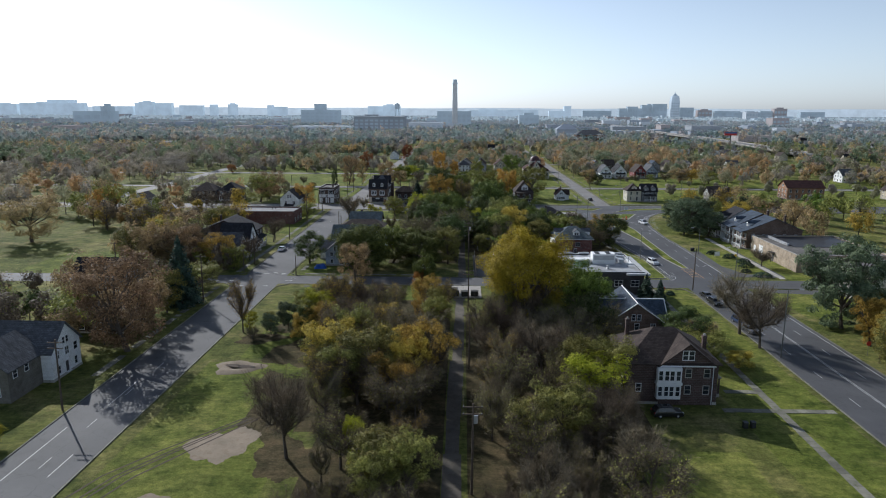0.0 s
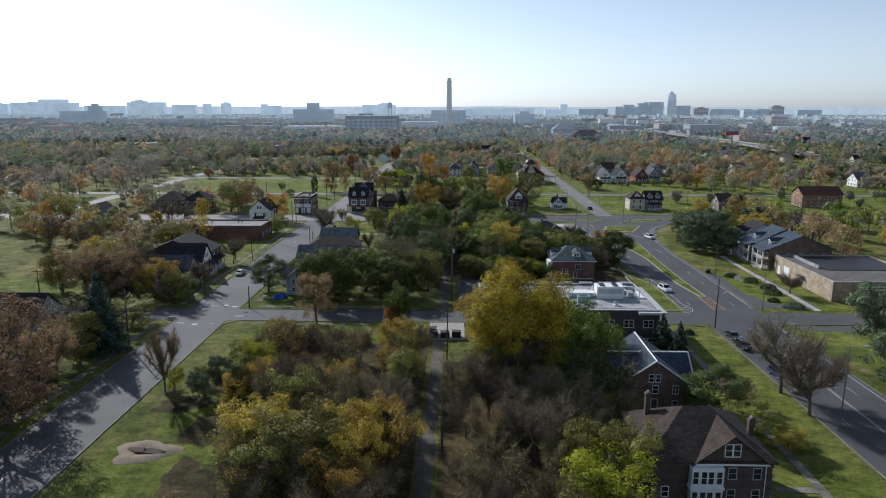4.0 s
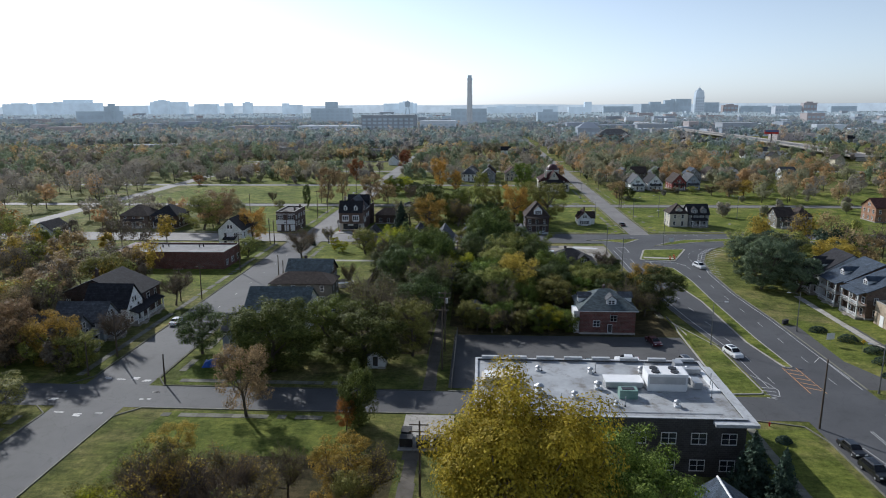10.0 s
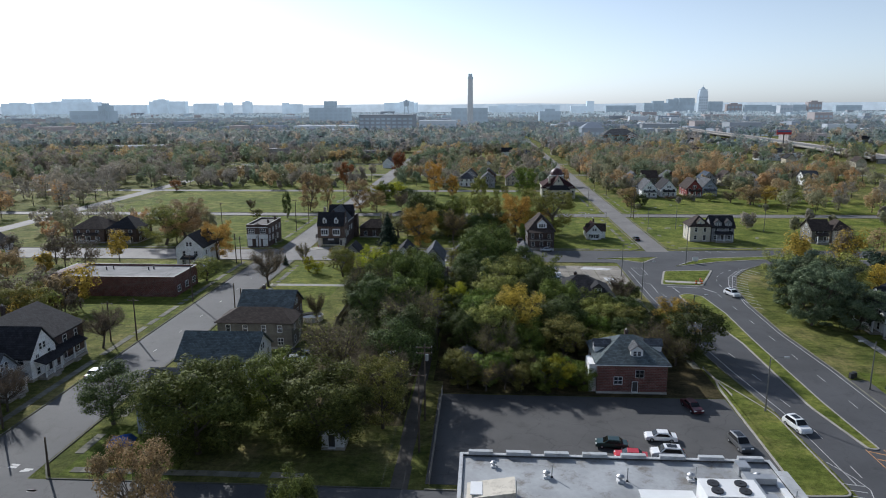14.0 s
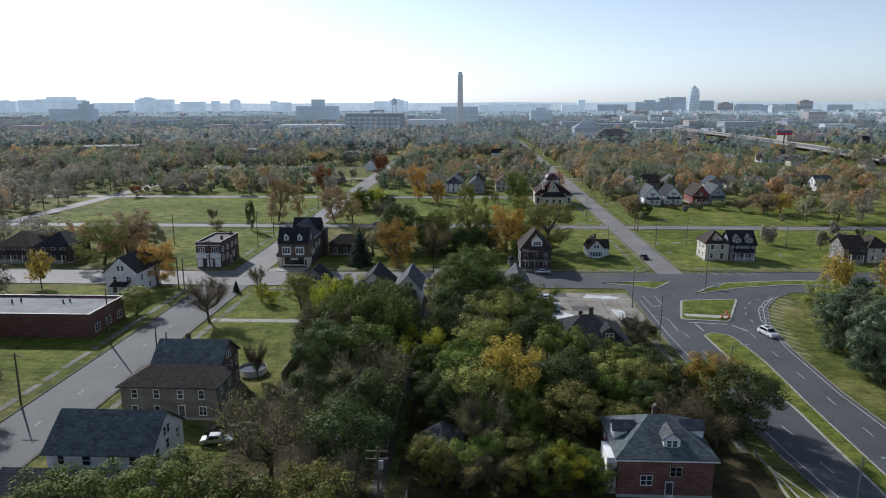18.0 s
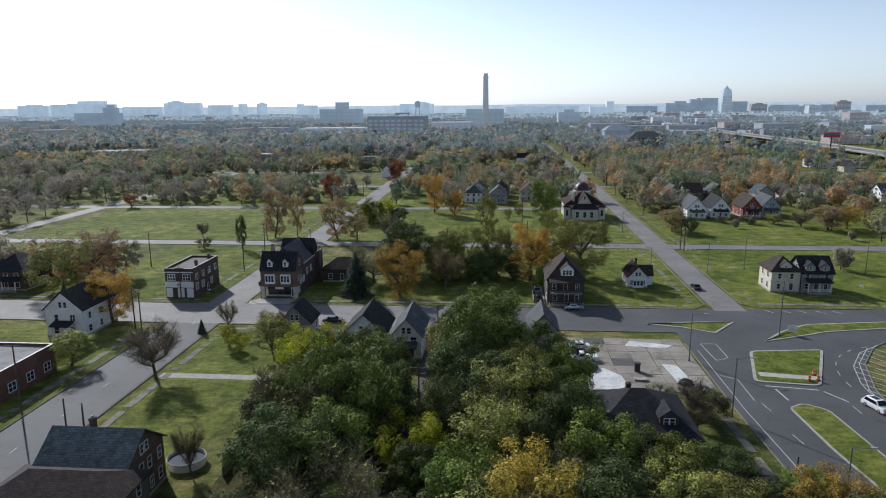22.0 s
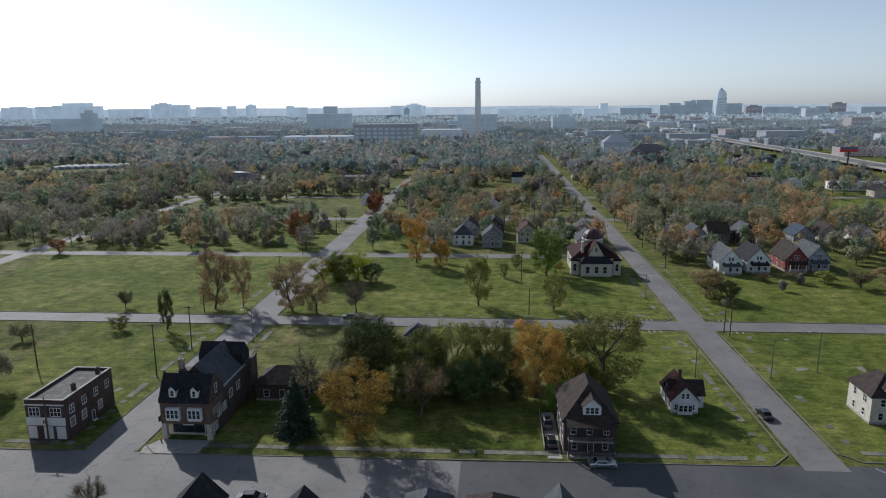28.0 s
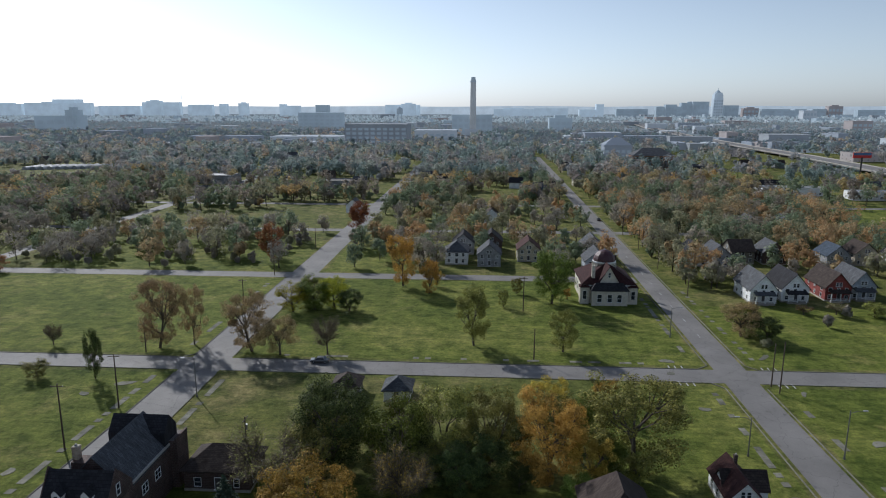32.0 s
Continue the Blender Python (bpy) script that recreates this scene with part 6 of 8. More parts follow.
TREES = {
    "green": dict(label="broadleaf tree in full dull green leaf", leaf=L_GREEN, n=15000, extra=60, size=0.128, clump=1.08),
    "dkgreen": dict(label="dark green full broadleaf tree", leaf=L_DKGREEN, n=15000, extra=62, size=0.128, clump=1.08),
    "olive": dict(label="olive-brown autumn tree, thinning crown", leaf=L_OLIVE, n=12500, extra=52, size=0.125, clump=1.02),
    "willow": dict(label="big grey-green willow with drooping crown", leaf=L_WILLOW, n=19000, extra=78, weep=1.1, size=0.108, stretch=2.0, clump=1.1),
    "lime": dict(label="yellow-green tree with light crown", leaf=L_YGREEN, n=12000, extra=42, size=0.125, clump=1.05),
    "yellow": dict(label="huge golden yellow autumn tree", leaf=L_YELLOW, n=64000, extra=58, size=0.082, zc=0.48, zr=0.47, low=0.14, clump=1.22, limbs=8),
    "amber": dict(label="amber autumn tree with thin crown", leaf=L_AMBER, n=11000, extra=48, size=0.125, clump=1.02),
    "orange": dict(label="orange autumn maple with full crown", leaf=L_ORANGE, n=12000, extra=50, size=0.125, clump=1.02),
    "red": dict(label="red-brown autumn tree, thinning crown", leaf=L_RED, n=5600, extra=24),
    "brown": dict(label="large tree with dry brown leaves and bare boughs", leaf=L_BROWN, n=10500, extra=46, size=0.125, limbs=8, clump=1.0),
    "bare": dict(label="leafless grey-brown tree with fine twigs", shape="bare", n=2400, limbs=11, low=0.2, leaf=L_BROWN),
    "thin": dict(label="thin, nearly leafless young tree", shape="bare", n=1800, limbs=8, sparse=1900, leaf=L_OLIVE),
    "rust": dict(label="nearly bare tree with a few rust leaves", shape="bare", n=1800, limbs=8, sparse=2600, leaf=L_AMBER),
    "maroon": dict(label="leafless reddish-brown street tree", shape="bare", n=2400, limbs=11, low=0.2, sparse=300, leaf=L_RED),
    "spruce": dict(label="dark blue-green pointed spruce", shape="cone", leaf=L_CONIFER),
    "pine": dict(label="large dark pine with full shaggy crown", leaf=L_PINE, n=15000, extra=70, size=0.11, stretch=2.0, limbs=9, clump=1.0, low=0.1, zc=0.46, zr=0.5, weep=0.3, flat=0.55),
}


for kind in ("green", "dkgreen", "olive", "willow", "amber", "brown", "orange", "pine", "lime"):  # great trees carry more and finer leaves
    q = dict(TREES[kind])
    q.update(n=int(q["n"] * 1.6), size=q.get("size", 0.2) * 0.8, extra=int(q["extra"] * 1.45), clump=q.get("clump", 1.35) * 0.86, limbs=q.get("limbs", 6) + 2)
    TREES["great_" + kind] = q


def tree(kind, x, y, h, r, var=0, group="trees", name="tree"):
    if r >= 6.4 and "great_" + kind in TREES:
        kind = "great_" + kind
    key = (kind, var % (3 if kind in ("green", "olive", "amber", "bare", "thin", "rust") else 2))
    if key not in PROTO:
        PROTO[key] = make_tree(*key)
    rnd = random.Random(int(x * 31 + y * 17) + var)
    m = pose(x, y, 0, 0, 0, rnd.uniform(0, 360)) @ Matrix.Diagonal((r / 5.0, r / 5.0, h / 12.0, 1))
    ob = copy_thing(PROTO[key], m)
    plain = kind.replace("great_", "")
    ob.name = "shrub" if h < 6.5 else "conifer" if plain in ("spruce", "pine") else "leafless_tree" if plain in ("bare", "thin", "rust", "maroon") else name
    ob["group"] = group
    if h < 6.5:
        ob["category"] = "bush"
    return ob


def clear(x, y, pad=1.5):
    for x0, x1, y0, y1 in FOOT:
        if x0 - pad < x < x1 + pad and y0 - pad < y < y1 + pad:
            return False
    for x0, x1, y0, y1 in ((-63, -45, -300, 332), (-62, -45, 340, 1000), (-140, 320, 184, 199), (-420, 420, 326, 351), (-420, 420, 417, 430), (-420, 72, 505, 518), (66, 83, 340, 1100),
                           (57, 84, -300, 350), (-193, -179, 340, 1000), (0.8, 5.6, 30, 200), (2.4, 5.0, 200, 322), (6, 57, 196, 228), (-420, 300, 598, 609), (-420, 300, 688, 699), (82, 99, 186, 262), (31, 60, 294, 330), (0, 9, 173, 188), (330, 420, 770, 1700)):
        if x0 < x < x1 and y0 < y < y1:
            return False
    return True


# single trees that stand out
for i, (x, y, h, r, k) in enumerate((
        (-63.6, 133, 22, 10, "brown"), (-71, 204.2, 11.5, 5.4, "amber"), (-80.5, 204.5, 14, 6.3, "brown"), (-91, 206, 15, 6.8, "brown"), (-99.5, 209, 12, 6, "olive"), (-95, 220, 14, 6.5, "amber"), (-87, 215, 13, 6, "brown"), (-153, 242, 18, 11, "brown"), (-66.2, 166, 17.5, 6.2, "spruce"), (-66.5, 150, 12, 5, "brown"), (-67, 159, 11, 4.5, "olive"), (-68, 141, 13, 5.5, "brown"), (-67, 169, 11, 3.9, "olive"), (-44.2, 145.4, 13.5, 3, "rust"), (-44.6, 212.4, 10.3, 5.2, "dkgreen"),
        (-20.9, 92.1, 14, 4.4, "bare"), (-19, 117, 13, 5.6, "amber"), (-12, 114, 13.5, 6.2, "olive"), (-4, 118, 13, 5.2, "amber"), (-7, 128, 12, 4.6, "thin"), (-15, 130, 11, 4.4, "rust"), (24.6, 109, 10.6, 6.2, "lime"), (64.2, 148.5, 14.2, 5.8, "bare"), (64.8, 139.7, 12.5, 5, "bare"),
        (88.7, 153.4, 22.5, 9.4, "pine"), (56, 244, 11.8, 6.2, "dkgreen"), (48.0, 165, 9.4, 4.2, "spruce"), (50.3, 161.5, 9, 3.2, "spruce"), (53.3, 142.4, 4.8, 4.0, "rust"), (-25.6, 184.5, 13.6, 4.8, "brown"), (-27, 204, 14.5, 8.6, "willow"),
        (-10, 208, 12.7, 8.4, "willow"), (-18.5, 214, 13, 7, "green"), (-1.5, 221, 11.5, 5.2, "bare"), (-29, 213, 11, 6.6, "green"), (-6.6, 182.5, 10.8, 3.4, "willow"), (-8.2, 180.6, 6.4, 1.9, "orange"), (-1, 213, 12.2, 4.9, "olive"), (-68, 182, 7.2, 6.2, "olive"), (-85, 206, 12, 6, "brown"), (-64.9, 216, 8, 3.6, "bare"), (-92, 230, 14, 7, "brown"), (-65.5, 246, 9, 4.2, "bare"), (-88, 252, 13, 6.5, "olive"), (-66, 204, 8, 4.5, "olive"), (-84, 222, 13, 5, "bare"), (-20, 354, 12, 5.2, "spruce"), (15, 296, 19.5, 8.6, "willow"), (-13, 293, 13, 5.2, "lime"),
        (21.2, 248, 14, 6.3, "amber"), (-8, 352.5, 15.5, 7.4, "amber"), (27, 374, 17.1, 6.9, "orange"), (42, 379, 17.5, 9.4, "olive"), (-10, 376, 17.7, 7.1, "dkgreen"), (1, 375, 15.6, 6.3, "green"), (9, 378, 15.7, 5.7, "olive"),
        (17, 379, 15.7, 5.1, "olive"), (3, 363, 12.5, 4.7, "rust"), (-69, 433, 20.6, 6.5, "brown"), (-61, 436, 17.4, 3.7, "brown"), (-44, 432, 16.9, 6.7, "brown"), (-36, 430, 11.1, 5.1, "brown"), (-43, 466, 9, 5.5, "lime"), (-37, 469, 11, 6, "green"), (-31, 470, 10.5, 5.5, "lime"), (-26, 468, 7, 4.5, "dkgreen"), (-40, 474, 9.5, 5, "olive"),
        (-24, 431, 10.1, 3.8, "bare"), (-74, 412, 12.2, 2.3, "dkgreen"), (13, 440, 17, 5, "olive"), (-13, 498, 19.5, 5.7, "orange"), (-3, 489, 12.7, 3.9, "orange"), (37, 480, 18.4, 6.8, "green"), (36, 437, 11.2, 4.6, "olive"),
        (-44, 578, 19.8, 5, "red"), (-72, 534, 16.2, 5.3, "red"), (86, 452, 10, 6, "brown"), (92, 449, 6.5, 4.4, "dkgreen"), (88.5, 456, 8, 4.5, "olive"), (148, 458, 11, 7, "brown"), (157, 462, 10, 6, "amber"), (166, 456, 9, 6, "olive"), (141, 466, 7, 5, "thin"), (122, 474, 4, 3.4, "thin"), (112, 473, 3.2, 2.8, "rust"), (132, 472, 4.5, 3.6, "olive"), (-170, 509, 7, 4.2, "red"), (90, 268, 16, 7, "pine"), (97, 277, 15, 7, "pine"), (92, 284, 13, 6.5, "pine"), (98, 288, 13, 5.5, "pine"), (98, 265, 12, 6, "pine"), (95, 296, 12, 5.5, "olive"), 
        (-101, 366, 16, 10, "brown"), (-102, 352, 15, 9, "olive"), (-46, 296.5, 11, 5.6, "maroon"), (-27, 308, 9.5, 5.2, "olive"), (56, 252.5, 11, 4.8, "amber"),
        (50.5, 286, 6.3, 4, "bare"), (-14.5, 280.5, 10.2, 4.8, "olive"), (25, 301, 11, 5.4, "dkgreen"), (8.5, 303, 10.5, 4.6, "olive"), (-24, 264, 7.7, 2.4, "thin"), (16.6, 147, 24.2, 9.4, "yellow"), (-14.5, 288, 13.5, 5.2, "lime"), (-9, 279, 16, 5.8, "willow"), (-3, 284, 14.5, 5, "willow"), (-10, 268, 15, 5.5, "willow"), (-1, 270, 17, 6, "willow"), (-4, 258, 13, 5, "dkgreen"), (-14.5, 270, 12, 4.8, "dkgreen"), (-18, 299, 9, 4, "lime"), (27.5, 153, 17, 6.8, "green"), (31.5, 150, 14, 5.8, "green"),
        (-66, 301.5, 7.5, 5, "olive"), (-73, 328, 13.5, 6.6, "orange"), (56, 128, 4, 3, "amber"), (-64.6, 93.5, 4.2, 2.8, "lime"), (-11, 90, 8, 1.6, "lime"), (28, 229.5, 6.5, 3.2, "lime"), (12, 229, 5, 2.8, "olive"), (7.5, 262, 12, 5.2, "lime"), (104, 285, 13, 7, "olive"), (116, 282, 12, 7, "amber"), (-110, 402, 5, 3.4, "thin"), (-88, 412, 4.5, 3.2, "olive"), (-98, 433, 6, 2.6, "thin"),
        (46.5, 262, 8, 4.5, "dkgreen"), (-48.5, 322, 3.4, 1.3, "spruce"), (97, 214, 6, 3.4, "bare"), (48.5, 138, 9, 5.5, "dkgreen"), (51, 131, 7, 4.5, "olive"), (29, 137, 12, 6, "dkgreen"), (23, 128, 11, 5.5, "thin"), (-34, 146, 7.5, 2.6, "pine"), (-27.9, 147.5, 10.5, 4.2, "lime"), (-43.2, 147, 4.6, 2.0, "lime"), (-28.6, 143.4, 6, 2.4, "orange"), (-30.6, 168.5, 6.5, 3.4, "amber"), (-22, 150, 13.5, 4.8, "rust"), (-37.5, 144, 5.2, 2.0, "pine"), (-31, 149.5, 9, 3.4, "olive"), (-29, 141, 7.5, 3.2, "dkgreen"), (-26, 156, 11, 4.2, "olive"), (-24, 140, 9, 3.8, "amber"), (-39.5, 150, 3.6, 1.6, "olive"), (-41, 141.5, 2.6, 1.5, "thin"))):
    tree(k, x, y, h, r, i, "landmark trees")


def grove(x0, x1, y0, y1, n, kinds, hmin, hmax, ratio, seed, pad=1.0, group="trees of the block", gap=3.0):
    rnd = random.Random(seed)
    put = []
    tries = 0
    while len(put) < n and tries < n * 30:
        tries += 1
        x, y = rnd.uniform(x0, x1), rnd.uniform(y0, y1)
        if not clear(x, y, pad) or any((x - a) ** 2 + (y - b) ** 2 < gap * gap for a, b in put):
            continue
        put.append((x, y))
        h = rnd.uniform(hmin, hmax)
        tree(rnd.choice(kinds), x, y, h, h * ratio * rnd.uniform(0.8, 1.25), len(put), group)


grove(-20, -1.6, 96, 163, 44, ("thin", "rust", "bare", "thin", "rust", "amber", "olive"), 7, 12, 0.4, 1, gap=3.2)
grove(8.0, 33, 97, 146, 40, ("thin", "bare", "bare", "olive", "rust", "thin", "thin"), 7, 12, 0.4, 2, gap=3.0)
grove(-15, -1.6, 56, 95, 22, ("bare", "rust", "thin", "olive", "thin", "lime"), 4, 9, 0.42, 3, gap=3.0)
grove(8.0, 27, 54, 97, 32, ("bare", "thin", "rust", "thin", "olive"), 4, 9.5, 0.42, 4, gap=2.8)
grove(-31, -20, 138, 158, 14, ("thin", "rust", "olive", "thin", "amber"), 6, 11, 0.38, 5, gap=2.6)
grove(-13, 4, 226, 300, 22, ("dkgreen", "green", "dkgreen", "green", "dkgreen", "thin"), 9, 15, 0.42, 6, gap=4.6)
grove(8.5, 33, 236, 292, 38, ("green", "olive", "dkgreen", "dkgreen", "olive", "dkgreen", "green", "thin"), 8, 14, 0.42, 7, gap=4.0)
grove(8, 35, 227.5, 236, 18, ("thin", "olive", "rust", "green"), 3.5, 7, 0.45, 8, gap=2.6)
grove(33, 56, 241, 266, 20, ("dkgreen", "green", "olive", "thin", "dkgreen", "rust"), 5, 10, 0.5, 31, gap=3.4)
grove(-18, 24, 368, 386, 18, ("dkgreen", "olive", "dkgreen", "green", "thin"), 5, 12, 0.52, 32, gap=3.4)
grove(44, 54, 265, 292, 4, ("dkgreen", "olive", "thin"), 3, 5, 0.6, 26)
grove(-44, -24, 300, 326, 6, ("olive", "rust", "thin", "lime"), 4, 8, 0.45, 27)
grove(20, 44, 352, 412, 8, ("olive", "thin", "amber", "green"), 6, 11, 0.42, 29, gap=5)
grove(-30, 60, 470, 500, 5, ("olive", "amber", "rust", "thin"), 4, 9, 0.4, 20, gap=8)
grove(84, 96, 120, 165, 4, ("olive", "amber"), 9, 14, 0.42, 16, gap=6)
SPOT_NEAR = {}
LEAF_OF = dict(green=L_GREEN, dkgreen=L_DKGREEN, olive=L_OLIVE, amber=L_AMBER, orange=L_ORANGE, red=L_RED, brown=L_BROWN, thin=L_TWIG, bare=L_TWIG, rust=L_AMBER, pine=L_CONIFER)

# most kinds here take leaves with haze mixed into their colour
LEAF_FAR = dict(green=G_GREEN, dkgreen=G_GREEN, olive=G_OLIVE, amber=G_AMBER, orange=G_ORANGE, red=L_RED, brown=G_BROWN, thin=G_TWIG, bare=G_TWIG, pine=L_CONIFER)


def thicket(x0, x1, y0, y1, n, kinds, hmin, hmax, seed, gap):
    """Trees past the counted ones: their places go into the joined woods."""
    rnd = random.Random(seed)
    put, tries = [], 0
    while len(put) < n and tries < n * 30:
        tries += 1
        x, y = rnd.uniform(x0, x1), rnd.uniform(y0, y1)
        if clear(x, y, 3.5) and all((x - a) ** 2 + (y - b) ** 2 > gap * gap for a, b in put):
            put.append((x, y))
            SPOT_NEAR.setdefault(rnd.choice(kinds), []).append((x, y, rnd.uniform(hmin, hmax)))


thicket(-150, -66, 124, 176, 46, ("brown", "olive", "dkgreen", "thin", "thin", "bare", "olive"), 7, 14, 9, 4.6)
thicket(-104, -84, 206, 284, 26, ("brown", "olive", "thin", "amber", "bare", "brown"), 9, 15, 10, 5)
thicket(-150, -104, 264, 284, 14, ("brown", "olive", "thin", "bare", "amber"), 8, 14, 19, 5)
thicket(-84, -64, 200, 212, 5, ("olive", "thin"), 6, 9, 11, 3)
thicket(-170, -104, 285, 327, 20, ("amber", "thin", "olive", "brown"), 7, 13, 12, 6)
thicket(-175, -84, 352, 382, 16, ("olive", "thin", "orange", "brown"), 8, 14, 13, 6)
thicket(-230, -148, 300, 326, 16, ("amber", "orange", "brown", "olive"), 12, 19, 71, 6)
thicket(-330, -195, 430, 505, 60, ("brown", "thin", "olive", "orange", "brown", "bare"), 9, 17, 72, 7)
thicket(-262, -195, 519, 596, 50, ("brown", "thin", "olive", "dkgreen", "brown", "bare"), 9, 17, 73, 5)
thicket(-180, -64, 519, 596, 50, ("thin", "olive", "brown", "bare"), 2.5, 6, 74, 4)
thicket(84, 200, 610, 688, 110, ("orange", "amber", "brown", "olive", "green", "green", "olive"), 10, 17, 75, 5)
thicket(84, 190, 540, 690, 90, ("olive", "brown", "green", "amber"), 3, 6.5, 76, 4)
thicket(84, 170, 700, 760, 60, ("green", "olive", "amber", "olive", "brown"), 9, 15, 77, 5)
thicket(-44, 66, 610, 688, 46, ("olive", "amber", "orange", "thin", "dkgreen", "brown"), 7, 15, 78, 6)
thicket(126, 250, 200, 322, 60, ("brown", "amber", "olive", "thin", "green", "brown"), 9, 16, 14, 7)
thicket(98, 128, 272, 322, 9, ("olive", "amber", "pine", "thin"), 9, 14, 15, 6)
thicket(90, 180, 20, 165, 34, ("olive", "pine", "amber", "thin", "brown"), 9, 16, 16, 8)
thicket(-44, 66, 518, 596, 50, ("olive", "amber", "orange", "thin", "green", "brown", "bare"), 8, 14, 17, 5)
thicket(-180, -64, 520, 596, 60, ("thin", "brown", "olive", "bare", "amber", "thin", "green"), 8, 15, 18, 6)
thicket(88, 200, 500, 533, 26, ("olive", "brown", "amber", "olive", "green", "orange"), 8, 13, 61, 5)
thicket(84, 260, 540, 596, 84, ("orange", "amber", "brown", "olive", "olive", "green", "green"), 10, 16, 21, 6)
thicket(84, 150, 432, 474, 4, ("olive", "thin"), 2.5, 4.5, 22, 8)
thicket(145, 262, 432, 530, 34, ("orange", "amber", "olive", "thin", "brown"), 8, 14, 23, 7)
thicket(110, 262, 352, 412, 16, ("thin", "olive", "brown"), 4, 8, 24, 9)
thicket(86, 96, 500, 540, 6, ("amber", "orange", "olive"), 9, 14, 25, 4)
thicket(-262, -195, 200, 420, 44, ("olive", "brown", "amber", "thin", "orange"), 8, 15, 28, 9)
for p in PROTO.values():  # the patterns themselves are not part of the place
    for o in (*p.children_recursive, p):
        bpy.data.objects.remove(o)


def woods(name, label, mat, spots, seed, leaf_n, size, twig=False, clumps=14, lie=1.6, fat=0.16):
    """Far trees, too many to count, in one mesh: each a trunk and a dozen or so clumps of leaves."""
    rng = np.random.default_rng(seed)
    n = len(spots)
    xy, h = spots[:, :2], spots[:, 2]
    wide = rng.uniform(0.34, 0.54, n)
    v = rng.normal(size=(n, clumps, 3))
    v /= np.linalg.norm(v, axis=2, keepdims=True)
    rad = rng.uniform(0.25, 1.0, (n, clumps, 1)) ** 0.5
    cl = v * rad * np.stack([wide * h * 0.8, wide * h * 0.8, 0.38 * h], 1)[:, None, :]
    cl[:, :, 2] += (h * 0.55)[:, None]
    cl[:, :, :2] += xy[:, None, :]
    big = rng.uniform(0.5, 1.2, (n, clumps))
    pick = np.repeat(np.arange(n), leaf_n)
    m = len(pick)
    j = rng.integers(0, clumps, m)
    off = rng.normal(size=(m, 3))
    off /= np.linalg.norm(off, axis=1, keepdims=True)
    c = cl[pick, j] + off * (rng.uniform(0.2, 1, m) ** 0.5 * big[pick, j] * h[pick] * fat)[:, None]
    c[:, 2] = np.maximum(c[:, 2], 0.4)
    me = leaf_mesh(name, c, size * (0.6 if twig else 1.0), off + v[pick, j] * 0.9, mat, rng, 1.6 if twig else 1.0, lie)
    tr = []
    for k in range(n):
        w = 0.016 * h[k] + 0.04
        x, y = xy[k]
        for dx, dy in ((w, 0), (0, w)):
            tr += [(x - dx, y - dy, 0), (x + dx, y + dy, 0), (x + dx * 0.4, y + dy * 0.4, h[k] * 0.5), (x - dx * 0.4, y - dy * 0.4, h[k] * 0.5)]
        for q in range(0, clumps if clumps > 10 else 0, 3):
            e = cl[k, q]
            z = h[k] * (0.2 + 0.3 * rng.uniform())
            tr += [(x - w * 0.5, y, z), (x + w * 0.5, y, z), (e[0] + 0.04, e[1], e[2]), (e[0] - 0.04, e[1], e[2])]
    ob = tagged(new(name, me), label, "trees", kind="stuff")
    tw = new("trunk", soup_mesh("trunk", np.array(tr), M_BARK, 4))
    tw.parent = ob
    return ob


for k_, (kind, sp) in enumerate(SPOT_NEAR.items()):
    sp, bare_ = np.array(sp), kind in ("thin", "bare")
    near = (sp[:, 1] < 330) & (np.abs(sp[:, 0]) < 175)
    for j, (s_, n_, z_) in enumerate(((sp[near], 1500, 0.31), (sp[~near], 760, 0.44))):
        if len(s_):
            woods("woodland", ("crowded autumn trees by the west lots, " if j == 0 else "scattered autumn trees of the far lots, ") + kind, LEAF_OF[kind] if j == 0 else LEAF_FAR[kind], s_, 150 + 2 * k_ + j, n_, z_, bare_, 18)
rng = np.random.default_rng(99)
SPOTS = {k: [] for k in range(6)}
for _ in range(21000):
    y = 600 + 1150 * rng.uniform() ** 1.5 if rng.uniform() < 0.8 else rng.uniform(200, 600)
    x = rng.uniform(-0.8, 0.8) * (y + 120)
    if y < 600 and abs(x) < 262 or not clear(x, y, 3) or (-475 < x < -325 and 825 < y < 945):
        continue
    dens = noise.noise(Vector((x * 0.006, y * 0.006, 3.0))) + 0.35 * noise.noise(Vector((x * 0.02, y * 0.02, 7.0)))
    sparse = -0.45 if y > 860 or (x < -195 and y > 515) else -0.1 if y > 700 else 0.06
    if dens < sparse or (y > 1250 and rng.uniform() < 0.6) or (x > 200 and y > 640 and rng.uniform() < 0.6):
        continue
    tone = noise.noise(Vector((x * 0.012, y * 0.012, 11.0))) + 0.5 * rng.normal()
    k = 3 if rng.uniform() < 0.13 else 0 if tone < -0.15 else 1 if tone < 0.2 else 2 if tone < 0.48 else 3 if tone < 0.58 else 4 if tone < 0.92 else 5
    SPOTS[k].append((x, y, rng.uniform(11, 18) * rng.choice((1.0, 1.0, 0.7, 0.4)) * (0.6 if -500 < x < -300 and 760 < y < 826 else 1)))
# beyond 820 m the fully haze-paled leaves, before that the half-paled ones
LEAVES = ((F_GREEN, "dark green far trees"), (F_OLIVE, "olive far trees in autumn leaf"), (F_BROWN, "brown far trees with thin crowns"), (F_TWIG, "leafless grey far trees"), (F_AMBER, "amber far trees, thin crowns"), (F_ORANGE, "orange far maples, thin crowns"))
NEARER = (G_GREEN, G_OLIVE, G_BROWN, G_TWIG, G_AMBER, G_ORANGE)
